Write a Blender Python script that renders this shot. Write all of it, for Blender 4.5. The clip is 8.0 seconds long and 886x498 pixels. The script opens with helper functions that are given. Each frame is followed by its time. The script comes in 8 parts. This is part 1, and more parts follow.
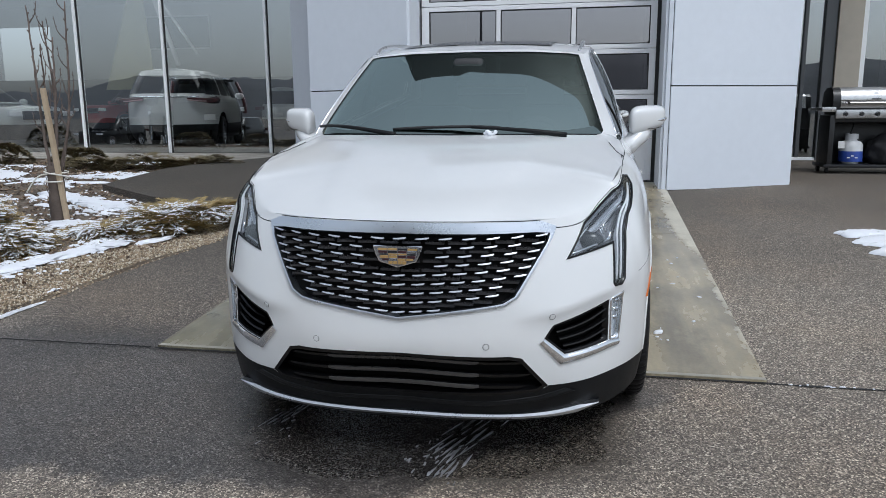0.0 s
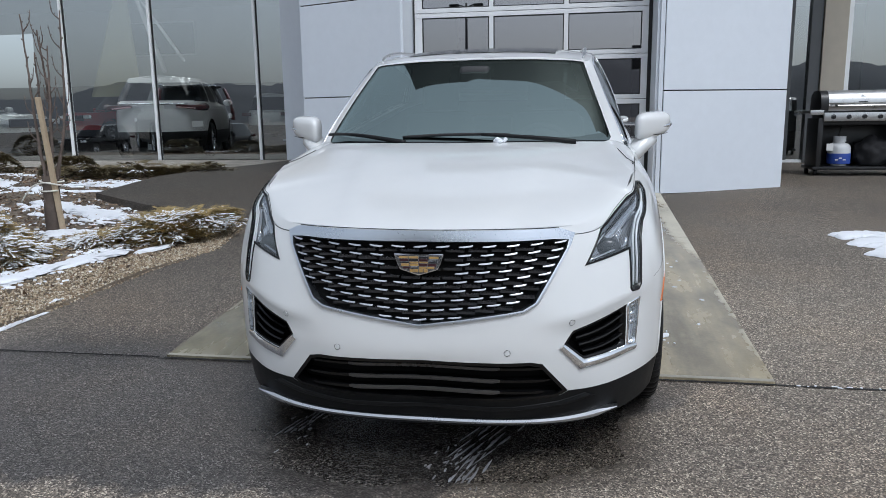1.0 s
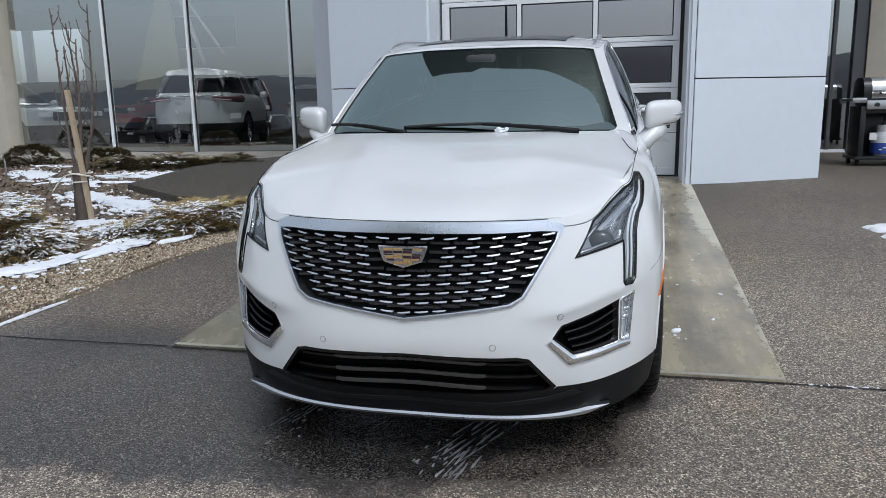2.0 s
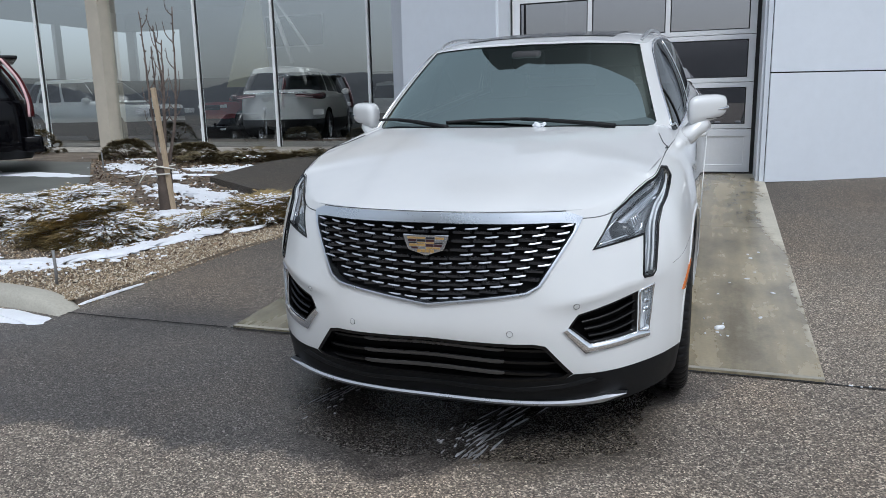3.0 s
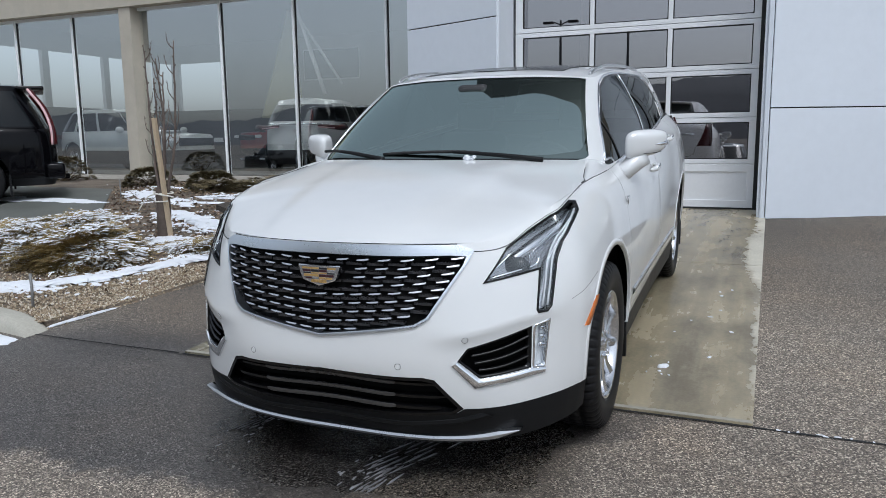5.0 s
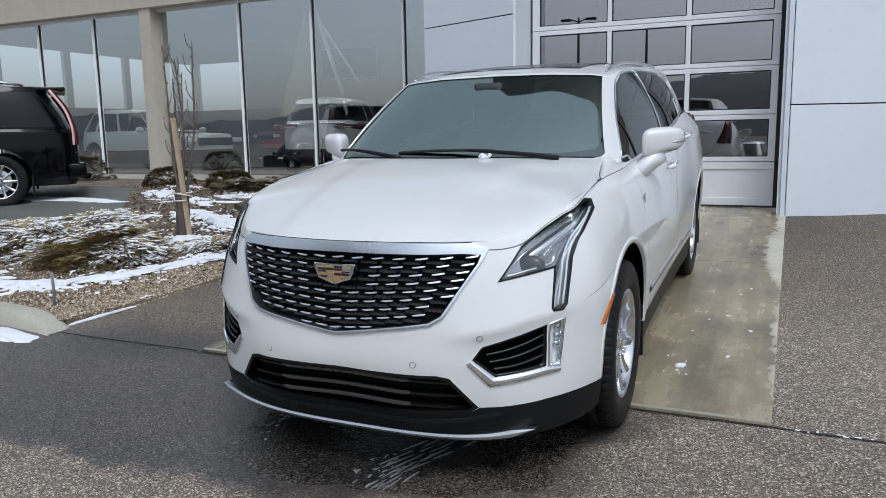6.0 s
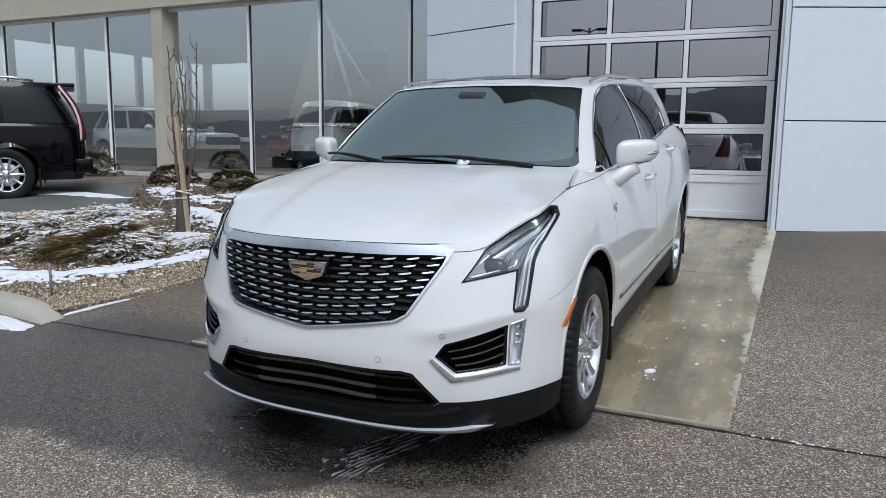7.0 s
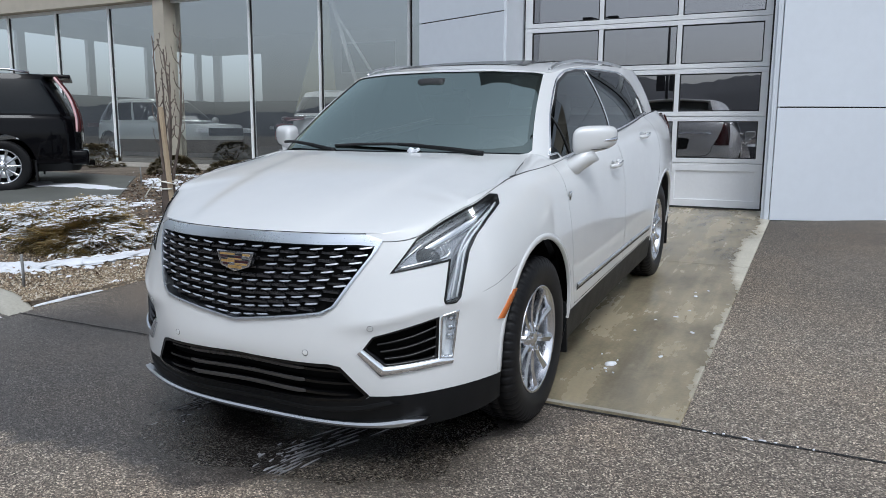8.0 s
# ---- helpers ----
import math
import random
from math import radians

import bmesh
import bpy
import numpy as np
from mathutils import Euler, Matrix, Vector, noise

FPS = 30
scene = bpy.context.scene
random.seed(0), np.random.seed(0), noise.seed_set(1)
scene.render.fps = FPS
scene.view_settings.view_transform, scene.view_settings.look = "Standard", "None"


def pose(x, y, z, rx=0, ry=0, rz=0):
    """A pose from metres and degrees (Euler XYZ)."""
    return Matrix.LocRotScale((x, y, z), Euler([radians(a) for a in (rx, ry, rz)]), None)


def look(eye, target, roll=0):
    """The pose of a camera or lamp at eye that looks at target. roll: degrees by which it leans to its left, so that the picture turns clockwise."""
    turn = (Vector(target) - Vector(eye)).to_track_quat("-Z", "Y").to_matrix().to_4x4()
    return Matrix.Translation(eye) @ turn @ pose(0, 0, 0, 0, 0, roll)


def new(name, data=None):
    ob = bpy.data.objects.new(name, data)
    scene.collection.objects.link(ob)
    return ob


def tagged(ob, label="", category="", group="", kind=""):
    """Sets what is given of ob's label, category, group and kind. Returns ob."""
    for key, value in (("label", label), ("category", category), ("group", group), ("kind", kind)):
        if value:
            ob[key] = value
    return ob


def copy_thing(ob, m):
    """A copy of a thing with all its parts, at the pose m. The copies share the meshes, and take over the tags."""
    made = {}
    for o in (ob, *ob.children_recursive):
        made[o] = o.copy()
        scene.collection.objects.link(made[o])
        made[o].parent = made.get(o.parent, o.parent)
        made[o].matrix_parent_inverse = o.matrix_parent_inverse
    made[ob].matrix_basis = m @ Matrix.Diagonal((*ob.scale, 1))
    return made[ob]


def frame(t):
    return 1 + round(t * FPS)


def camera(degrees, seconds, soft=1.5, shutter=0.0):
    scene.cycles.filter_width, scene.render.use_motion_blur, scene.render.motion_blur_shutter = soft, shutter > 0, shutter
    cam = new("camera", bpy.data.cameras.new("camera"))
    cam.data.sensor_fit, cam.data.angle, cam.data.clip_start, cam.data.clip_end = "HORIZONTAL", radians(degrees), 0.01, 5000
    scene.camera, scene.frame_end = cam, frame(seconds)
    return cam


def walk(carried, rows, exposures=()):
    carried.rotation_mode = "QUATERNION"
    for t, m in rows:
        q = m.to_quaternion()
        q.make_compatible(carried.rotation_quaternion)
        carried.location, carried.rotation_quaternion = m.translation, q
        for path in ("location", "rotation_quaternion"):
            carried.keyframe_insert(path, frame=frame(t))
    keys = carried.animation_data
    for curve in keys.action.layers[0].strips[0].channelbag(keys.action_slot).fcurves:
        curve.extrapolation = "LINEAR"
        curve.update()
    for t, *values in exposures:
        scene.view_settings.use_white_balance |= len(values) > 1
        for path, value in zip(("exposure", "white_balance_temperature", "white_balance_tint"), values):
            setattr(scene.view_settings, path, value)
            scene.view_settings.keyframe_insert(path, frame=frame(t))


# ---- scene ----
cam = camera(61.9, 8.0, 0.6)
PATH = [
    (0, (0.642, -2.533, 1.352), (0.275, -0.602, 0.982), -0.4),
    (0.5, (0.604, -2.541, 1.366), (0.230, -0.610, 1.003), -0.8),
    (1, (0.522, -2.576, 1.370), (0.193, -0.636, 1.011), -0.8),
    (2.5, (0.851, -2.455, 1.355), (0.297, -0.573, 0.964), -1.5),
    (3, (0.962, -2.546, 1.353), (0.306, -0.696, 0.967), -1.3),
    (3.5, (1.113, -2.575, 1.360), (0.427, -0.739, 0.962), -0.3),
    (4, (1.289, -2.481, 1.341), (0.572, -0.657, 0.945), 0.4),
    (4.5, (1.438, -2.376, 1.340), (0.685, -0.553, 1.010), 0.0),
    (4.7, (1.473, -2.356, 1.346), (0.720, -0.528, 1.042), -0.4),
    (6, (1.490, -2.346, 1.345), (0.681, -0.542, 1.041), -1.0),
    (6.5, (1.574, -2.384, 1.344), (0.744, -0.587, 1.060), -0.1),
    (7, (1.684, -2.402, 1.348), (0.856, -0.605, 1.059), 0.6),
    (7.5, (1.820, -2.290, 1.350), (0.969, -0.506, 1.042), -0.1),
    (8, (1.941, -2.185, 1.334), (1.076, -0.410, 1.020), 0.3),
]
walk(cam, [(t, look(eye, target, roll)) for t, eye, target, roll in PATH], [(0.0, 0.2, 5880, 7.5), (8.0, 0.2, 5880, 7.5)])

APRON = Matrix.Rotation(radians(3.3), 4, "X")   # the forecourt falls away from the building

# ---- world and light ----
world = bpy.data.worlds.new("sky")
scene.world = world
world.use_nodes = True
wn = world.node_tree
wn.nodes.clear()
sky = wn.nodes.new("ShaderNodeTexSky")
sky.sky_type, sky.sun_disc = "NISHITA", False
sky.sun_elevation, sky.sun_rotation = radians(60), radians(142)
sky.air_density, sky.dust_density, sky.ozone_density = 1.0, 3.0, 1.0
grey = wn.nodes.new("ShaderNodeHueSaturation")
grey.inputs["Saturation"].default_value = 0.30
bg = wn.nodes.new("ShaderNodeBackground")
bg.inputs["Strength"].default_value = 0.13
wo = wn.nodes.new("ShaderNodeOutputWorld")
wn.links.new(sky.outputs[0], grey.inputs["Color"])
wn.links.new(grey.outputs[0], bg.inputs["Color"])
wn.links.new(bg.outputs[0], wo.inputs["Surface"])

sun_data = bpy.data.lights.new("sun", "SUN")
sun_data.energy, sun_data.angle, sun_data.color = 1.0, radians(20), (1.0, 0.97, 0.94)
sun = new("sun", sun_data)
sun.matrix_world = look((0, 0, 0), (-0.31, 0.40, -0.86))


# ---- materials ----
class Mat:
    """A node material under construction: Principled BSDF plus helpers."""

    def __init__(self, name, color=(0.5, 0.5, 0.5), rough=0.5, metal=0.0, **more):
        self.m = bpy.data.materials.new(name)
        self.m.use_nodes = True
        self.t = self.m.node_tree
        self.b = self.t.nodes["Principled BSDF"]
        self.b.inputs["Base Color"].default_value = (*color, 1)
        self.b.inputs["Roughness"].default_value = rough
        self.b.inputs["Metallic"].default_value = metal
        for k, v in more.items():
            self.b.inputs[k.replace("_", " ")].default_value = v
        self.co = None

    def node(self, kind, **values):
        n = self.t.nodes.new(kind)
        for k, v in values.items():
            n.inputs[k.replace("_", " ")].default_value = v
        return n

    def link(self, a, b):
        self.t.links.new(a, b)
        return self

    def coord(self):
        if not self.co:
            self.co = self.t.nodes.new("ShaderNodeTexCoord").outputs["Object"]
        return self.co

    def noise(self, scale, detail=4.0, rough=0.6, stretch=None):
        n = self.node("ShaderNodeTexNoise", Scale=scale, Detail=detail, Roughness=rough)
        co = self.coord()
        if stretch:
            mp = self.node("ShaderNodeMapping", Scale=stretch)
            self.link(co, mp.inputs["Vector"])
            co = mp.outputs[0]
        self.link(co, n.inputs["Vector"])
        return n.outputs["Fac"]

    def voronoi(self, scale, feature="F1", out="Distance"):
        n = self.node("ShaderNodeTexVoronoi", Scale=scale)
        n.feature = feature
        self.link(self.coord(), n.inputs["Vector"])
        return n.outputs[out]

    def ramp(self, fac, stops):
        r = self.node("ShaderNodeValToRGB")
        e = r.color_ramp.elements
        while len(e) < len(stops):
            e.new(0.5)
        for el, (p, c) in zip(e, stops):
            el.position = p
            el.color = (c, c, c, 1) if isinstance(c, (int, float)) else (*c, 1)
        self.link(fac, r.inputs["Fac"])
        return r.outputs["Color"]

    def mix(self, fac, a, b, mode="MIX"):
        n = self.t.nodes.new("ShaderNodeMix")
        n.data_type, n.blend_type = "RGBA", mode
        for sock, v in ((n.inputs[0], fac), (n.inputs[6], a), (n.inputs[7], b)):
            if isinstance(v, (int, float)):
                sock.default_value = v
            elif isinstance(v, tuple):
                sock.default_value = (*v, 1)
            else:
                self.link(v, sock)
        return n.outputs[2]

    def math(self, op, a, b=0.0):
        n = self.t.nodes.new("ShaderNodeMath")
        n.operation = op
        for sock, v in zip(n.inputs, (a, b)):
            if isinstance(v, (int, float)):
                sock.default_value = v
            else:
                self.link(v, sock)
        return n.outputs[0]

    def color(self, out):
        return self.link(out, self.b.inputs["Base Color"])

    def rough(self, out):
        return self.link(out, self.b.inputs["Roughness"])

    def bump(self, height, distance=0.002, strength=0.5):
        n = self.node("ShaderNodeBump", Strength=strength, Distance=distance)
        self.link(height, n.inputs["Height"])
        return self.link(n.outputs[0], self.b.inputs["Normal"])


def plain(name, color, rough=0.5, metal=0.0, vary=0.12, scale=9.0, bump=0.0, **more):
    """A surface with soft variation at two scales."""
    k = Mat(name, color, rough, metal, **more)
    big, small = k.noise(scale * 0.25, 3), k.noise(scale * 6, 5)
    f = k.math("ADD", k.math("MULTIPLY", big, 0.6), k.math("MULTIPLY", small, 0.4))
    lo = tuple(max(0.0, c * (1 - vary)) for c in color)
    hi = tuple(min(1.0, c * (1 + vary)) for c in color)
    k.color(k.ramp(f, [(0.3, lo), (0.7, hi)]))
    k.rough(k.ramp(f, [(0.3, max(0.02, rough - 0.06)), (0.7, min(1.0, rough + 0.06))]))
    if bump:
        k.bump(small, bump, 0.4)
    return k.m


PAINT_WHITE = Mat("white_pearl_paint", (0.70, 0.71, 0.715), 0.32, Coat_Weight=1.0, Coat_Roughness=0.04)
_s = PAINT_WHITE.noise(2.2, 3)
PAINT_WHITE.color(PAINT_WHITE.ramp(_s, [(0.35, (0.685, 0.695, 0.70)), (0.65, (0.715, 0.72, 0.72))]))
PAINT_WHITE.rough(PAINT_WHITE.ramp(PAINT_WHITE.noise(14, 5), [(0.3, 0.28), (0.7, 0.40)]))
PAINT_WHITE = PAINT_WHITE.m
CHROME = plain("satin_chrome", (0.82, 0.84, 0.87), 0.16, 1.0, 0.05, 20)
SILVER = plain("silver_trim", (0.62, 0.63, 0.65), 0.30, 1.0, 0.06, 30)
ALLOY = plain("bright_alloy", (0.66, 0.67, 0.70), 0.22, 1.0, 0.05, 30)
BLACK_GLOSS = plain("gloss_black_plastic", (0.004, 0.004, 0.0045), 0.20, 0.0, 0.2, 12, Specular_IOR_Level=0.35)
BLACK_MATT = plain("black_grained_plastic", (0.0075, 0.008, 0.009), 0.50, 0.0, 0.25, 40, 0.0006, Specular_IOR_Level=0.22)
SATIN_BLACK = plain("satin_black_plastic", (0.030, 0.030, 0.033), 0.26, 0.0, 0.25, 30)
# near-black underbody, also used as the shade inside gaps and recesses
DARK = plain("underbody_and_recess_shade", (0.004, 0.004, 0.004), 0.9, 0.0, 0.3, 10, Specular_IOR_Level=0.1)
RUBBER = plain("tyre_rubber", (0.010, 0.010, 0.011), 0.50, 0.0, 0.45, 18, 0.0008, Specular_IOR_Level=0.20)
AMBER = plain("amber_reflector", (0.52, 0.14, 0.025), 0.22, 0.0, 0.15, 60)
RED_LENS = plain("red_lamp_lens", (0.055, 0.004, 0.005), 0.15, 0.0, 0.2, 30)
PAINT_BLACK = Mat("black_car_paint", (0.003, 0.003, 0.004), 0.05, Coat_Weight=0.0, Specular_IOR_Level=0.18).m
SEAT = plain("dark_cabin_trim", (0.03, 0.03, 0.032), 0.6, 0.0, 0.2, 8)


def pane(name, tint, gloss, rough=0.0, film=(0.92, 0.96, 0.97)):
    """Thin sheet glass: a see-through tint under a mirror film."""
    m = bpy.data.materials.new(name)
    m.use_nodes = True
    t = m.node_tree
    t.nodes.clear()
    tr = t.nodes.new("ShaderNodeBsdfTransparent")
    tr.inputs[0].default_value = (*tint, 1)
    gl = t.nodes.new("ShaderNodeBsdfGlossy")
    gl.inputs["Roughness"].default_value = rough
    gl.inputs["Color"].default_value = (*film, 1)
    lw = t.nodes.new("ShaderNodeLayerWeight")
    lw.inputs["Blend"].default_value = 0.35
    rp = t.nodes.new("ShaderNodeMapRange")
    rp.inputs["To Min"].default_value, rp.inputs["To Max"].default_value = gloss, min(1.0, gloss + 0.5)
    mx = t.nodes.new("ShaderNodeMixShader")
    out = t.nodes.new("ShaderNodeOutputMaterial")
    t.links.new(lw.outputs["Fresnel"], rp.inputs["Value"])
    t.links.new(rp.outputs[0], mx.inputs[0])
    t.links.new(tr.outputs[0], mx.inputs[1])
    t.links.new(gl.outputs[0], mx.inputs[2])
    t.links.new(mx.outputs[0], out.inputs[0])
    return m


GLASS_CAR = pane("tinted_car_glass", (0.10, 0.115, 0.115), 0.10)
GLASS_SCREEN = pane("windscreen_glass", (0.34, 0.40, 0.385), 0.45, 0.02, (0.80, 0.97, 0.92))
GLASS_BORDER = pane("printed_glass_border", (0.02, 0.022, 0.022), 0.30, 0.02, (0.80, 0.96, 0.90))
GLASS_LAMP = pane("clear_lamp_lens", (0.93, 0.94, 0.95), 0.06)
GLASS_SHOP = pane("showroom_glass", (0.95, 0.99, 0.99), 0.41)
GLASS_DOOR = pane("garage_door_glass", (0.20, 0.20, 0.21), 0.34, 0.0, (0.95, 0.93, 0.96))


CLEAR = bpy.data.materials.new("clear_inner_face")
CLEAR.use_nodes = True
CLEAR.node_tree.nodes.clear()
_t, _o = CLEAR.node_tree.nodes.new("ShaderNodeBsdfTransparent"), CLEAR.node_tree.nodes.new("ShaderNodeOutputMaterial")
CLEAR.node_tree.links.new(_t.outputs[0], _o.inputs[0])


def glaze(ob):
    """The film of a pane lies on its outer face alone, which looks to -y."""
    ob.data.materials.append(CLEAR)
    for p in ob.data.polygons:
        p.material_index = 0 if p.normal.y < -0.5 else 1
    ob.visible_shadow = False


def asphalt(name="asphalt", shade=1.0):
    k = Mat(name, (0.06, 0.06, 0.06), 0.75)
    chips = k.voronoi(165, out="Color")
    sep = k.t.nodes.new("ShaderNodeSeparateColor")
    k.link(chips, sep.inputs[0])
    # dark binder, brown and grey stones, a few pale ones
    tone = k.ramp(sep.outputs[0], [(0.0, (0.045, 0.039, 0.034)), (0.45, (0.115, 0.101, 0.089)), (0.74, (0.20, 0.176, 0.153)), (0.91, (0.33, 0.295, 0.255)), (0.98, (0.53, 0.49, 0.43))])
    grit = k.ramp(k.noise(420, 3), [(0.35, 0.70), (0.65, 1.30)])
    tone = k.mix(1.0, tone, grit, "MULTIPLY")
    worn = k.ramp(k.noise(0.45, 4), [(0.35, 0.82), (0.65, 1.12)])
    brown = k.mix(k.ramp(k.noise(0.9, 5), [(0.45, 0.0), (0.75, 0.5)]), (1, 1, 1), (1.0, 0.86, 0.70))
    col = k.mix(1.0, k.mix(1.0, tone, worn, "MULTIPLY"), brown, "MULTIPLY")
    col = k.mix(1.0, col, (shade * 1.03, shade, shade * 0.94), "MULTIPLY")
    sp = k.t.nodes.new("ShaderNodeSeparateXYZ")
    k.link(k.coord(), sp.inputs[0])
    X, Y = sp.outputs["X"], sp.outputs["Y"]

    def pool(cx, cy, rx, ry, fray, scale, soft):
        """A broad patch with a frayed edge."""
        dx = k.math("ABSOLUTE", k.math("MULTIPLY", k.math("SUBTRACT", X, cx), 1 / rx))
        dy = k.math("ABSOLUTE", k.math("MULTIPLY", k.math("SUBTRACT", Y, cy), 1 / ry))
        far = k.math("POWER", k.math("ADD", k.math("POWER", dx, 3.0), k.math("POWER", dy, 3.0)), 1 / 3)
        far = k.math("ADD", far, k.math("MULTIPLY", k.math("SUBTRACT", k.noise(scale, 5), 0.5), fray))
        return k.ramp(k.math("MULTIPLY", far, 0.5), [(0.5 - soft, 1.0), (0.5 + soft, 0.0)])

    # wet asphalt and the car's shade, coloured as one sheet, end in a frayed line
    line = k.math("SUBTRACT", k.math("MULTIPLY", k.math("MAXIMUM", k.math("ADD", X, 0.08), 0.0), 0.92), 0.25)
    shore = k.math("ADD", k.math("SUBTRACT", Y, line), k.math("MULTIPLY", k.math("SUBTRACT", k.noise(2.2, 6), 0.5), 0.50))
    shore = k.math("ADD", shore, k.math("MULTIPLY", k.math("SUBTRACT", k.noise(14, 4), 0.5), 0.14))
    damp_shade = k.math("MULTIPLY", k.ramp(k.math("ADD", shore, 0.5), [(0.47, 0.0), (0.57, 1.0)]), pool(-1.1, 0.40, 2.3, 0.95, 0.35, 1.5, 0.10))
    # core: soaked asphalt plus the shade under the nose, both in its colour
    soaked_shade = pool(0.02, 0.52, 0.82, 0.60, 0.5, 2.6, 0.08)
    # the car's shade along its left flank, put into the asphalt colour
    flank_shade = pool(-1.9, 2.7, 1.15, 1.75, 0.4, 1.2, 0.06)
    street = k.ramp(k.math("MULTIPLY", k.math("ADD", Y, 20.0), 0.04), [(0.42, 1.0), (0.58, 0.0)])
    # the asphalt turns darker towards the building, with a frayed start
    wall_tone = k.ramp(k.math("MULTIPLY", k.math("ADD", Y, k.math("MULTIPLY", k.noise(0.8, 5), 2.4)), 0.1), [(0.36, 0.0), (0.70, 1.0)])
    col = k.mix(wall_tone, col, k.mix(1.0, col, (0.50, 0.49, 0.48), "MULTIPLY"))
    col = k.mix(street, col, k.mix(1.0, col, (0.45, 0.45, 0.46), "MULTIPLY"))
    col = k.mix(flank_shade, col, k.mix(1.0, col, (0.58, 0.58, 0.59), "MULTIPLY"))
    col = k.mix(damp_shade, col, k.mix(1.0, col, (0.37, 0.39, 0.44), "MULTIPLY"))
    k.color(k.mix(soaked_shade, col, k.mix(1.0, col, (0.34, 0.34, 0.34), "MULTIPLY")))
    k.rough(k.mix(soaked_shade, k.mix(damp_shade, (0.8, 0.8, 0.8), (0.36, 0.36, 0.36)), k.mix(k.noise(7, 3), (0.10, 0.10, 0.10), (0.30, 0.30, 0.30))))
    h = k.math("ADD", k.voronoi(165), k.math("MULTIPLY", k.noise(220, 2), 0.4))
    k.bump(h, 0.004, 0.45)
    return k.m


def concrete(name, base, wet=False):
    k = Mat(name, base, 0.7)
    f = k.math("ADD", k.math("MULTIPLY", k.noise(1.1, 5), 0.65), k.math("MULTIPLY", k.noise(60, 4), 0.35))
    lo, hi = tuple(c * 0.70 for c in base), tuple(min(1, c * 1.18) for c in base)
    col = k.ramp(f, [(0.32, lo), (0.68, hi)])
    if wet:
        sep = k.t.nodes.new("ShaderNodeSeparateXYZ")
        k.link(k.coord(), sep.inputs[0])
        edge = k.math("MULTIPLY", k.math("MAXIMUM", k.math("SUBTRACT", sep.outputs["X"], 1.30), 0.0), 0.75)
        wetter = k.math("MULTIPLY", k.math("MINIMUM", k.math("ADD", sep.outputs["X"], 0.9), 0.0), 0.5)
        edge = k.math("ADD", edge, wetter)
        field = k.math("ADD", k.math("ADD", k.math("MULTIPLY", k.noise(1.3, 6, 0.6, (1.0, 0.5, 1.0)), 0.62), 0.19), edge)
        w = k.ramp(k.math("ADD", field, k.math("MULTIPLY", k.math("SUBTRACT", k.noise(9, 5), 0.5), 0.10)), [(0.67, 1.0), (0.705, 0.0)])
        pool = k.ramp(k.noise(2.3, 7, 0.65, (1.0, 0.5, 1.0)), [(0.38, 0.55), (0.50, 0.85), (0.62, 1.05)])
        track = k.ramp(k.noise(1.0, 5, 0.6, (5.0, 0.35, 1.0)), [(0.40, 0.80), (0.60, 1.10)])
        pool = k.mix(1.0, pool, track, "MULTIPLY")
        col = k.mix(w, col, k.mix(1.0, k.mix(1.0, col, (0.72, 0.65, 0.52), "MULTIPLY"), pool, "MULTIPLY"))
        # the car's shade on the strip beside the planting bed, painted into the concrete
        strip_shade = k.ramp(k.math("ADD", k.math("ADD", sep.outputs["X"], 1.5), k.math("MULTIPLY", k.noise(3, 4), 0.3)), [(0.45, 1.0), (0.85, 0.0)])
        col = k.mix(strip_shade, col, k.mix(1.0, col, (0.55, 0.58, 0.58), "MULTIPLY"))
        k.rough(k.mix(w, (0.75, 0.75, 0.75), k.mix(pool, (0.07, 0.07, 0.07), (0.30, 0.30, 0.30))))
    k.color(col)
    k.bump(k.noise(90, 4), 0.0012, 0.4)
    return k.m


ASPHALT = asphalt("asphalt", 1.29)
ASPHALT_NEW = asphalt("fresh_dark_asphalt", 0.62)
CONCRETE_PAD = concrete("wet_broomed_concrete", (0.54, 0.51, 0.43), True)
CONCRETE = concrete("grey_concrete", (0.36, 0.35, 0.32))
PANEL_GREY = plain("silver_blue_composite_panel", (0.71, 0.75, 0.81), 0.38, 0.0, 0.04, 1.5)
DOOR_WHITE = plain("white_enamelled_aluminium", (0.78, 0.79, 0.81), 0.35, 0.0, 0.05, 4)
FRAME_ALU = plain("pale_anodised_aluminium", (0.86, 0.88, 0.89), 0.40, 0.0, 0.05, 14)
STUCCO = plain("beige_stucco", (0.46, 0.42, 0.35), 0.85, 0.0, 0.10, 12, 0.002)
SEAL = plain("black_door_seal", (0.015, 0.015, 0.016), 0.7, 0.0, 0.2, 20)
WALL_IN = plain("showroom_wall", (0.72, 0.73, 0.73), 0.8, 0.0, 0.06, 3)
# dark tone stands in for the dim lower room and mirrored hills
WALL_DARK = plain("dimmed_showroom_wall", (0.055, 0.058, 0.062), 0.7, 0.0, 0.35, 2)
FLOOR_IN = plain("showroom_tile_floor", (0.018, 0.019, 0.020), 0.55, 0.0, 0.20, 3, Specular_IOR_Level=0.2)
SNOW = plain("old_snow", (0.76, 0.78, 0.82), 0.75, 0.0, 0.06, 12, 0.004)
BARK = plain("grey_brown_bark", (0.135, 0.105, 0.09), 0.85, 0.0, 0.55, 45, 0.002)
STAKE_WOOD = plain("weathered_pine_stake", (0.42, 0.33, 0.225), 0.75, 0.0, 0.22, 25, 0.001)


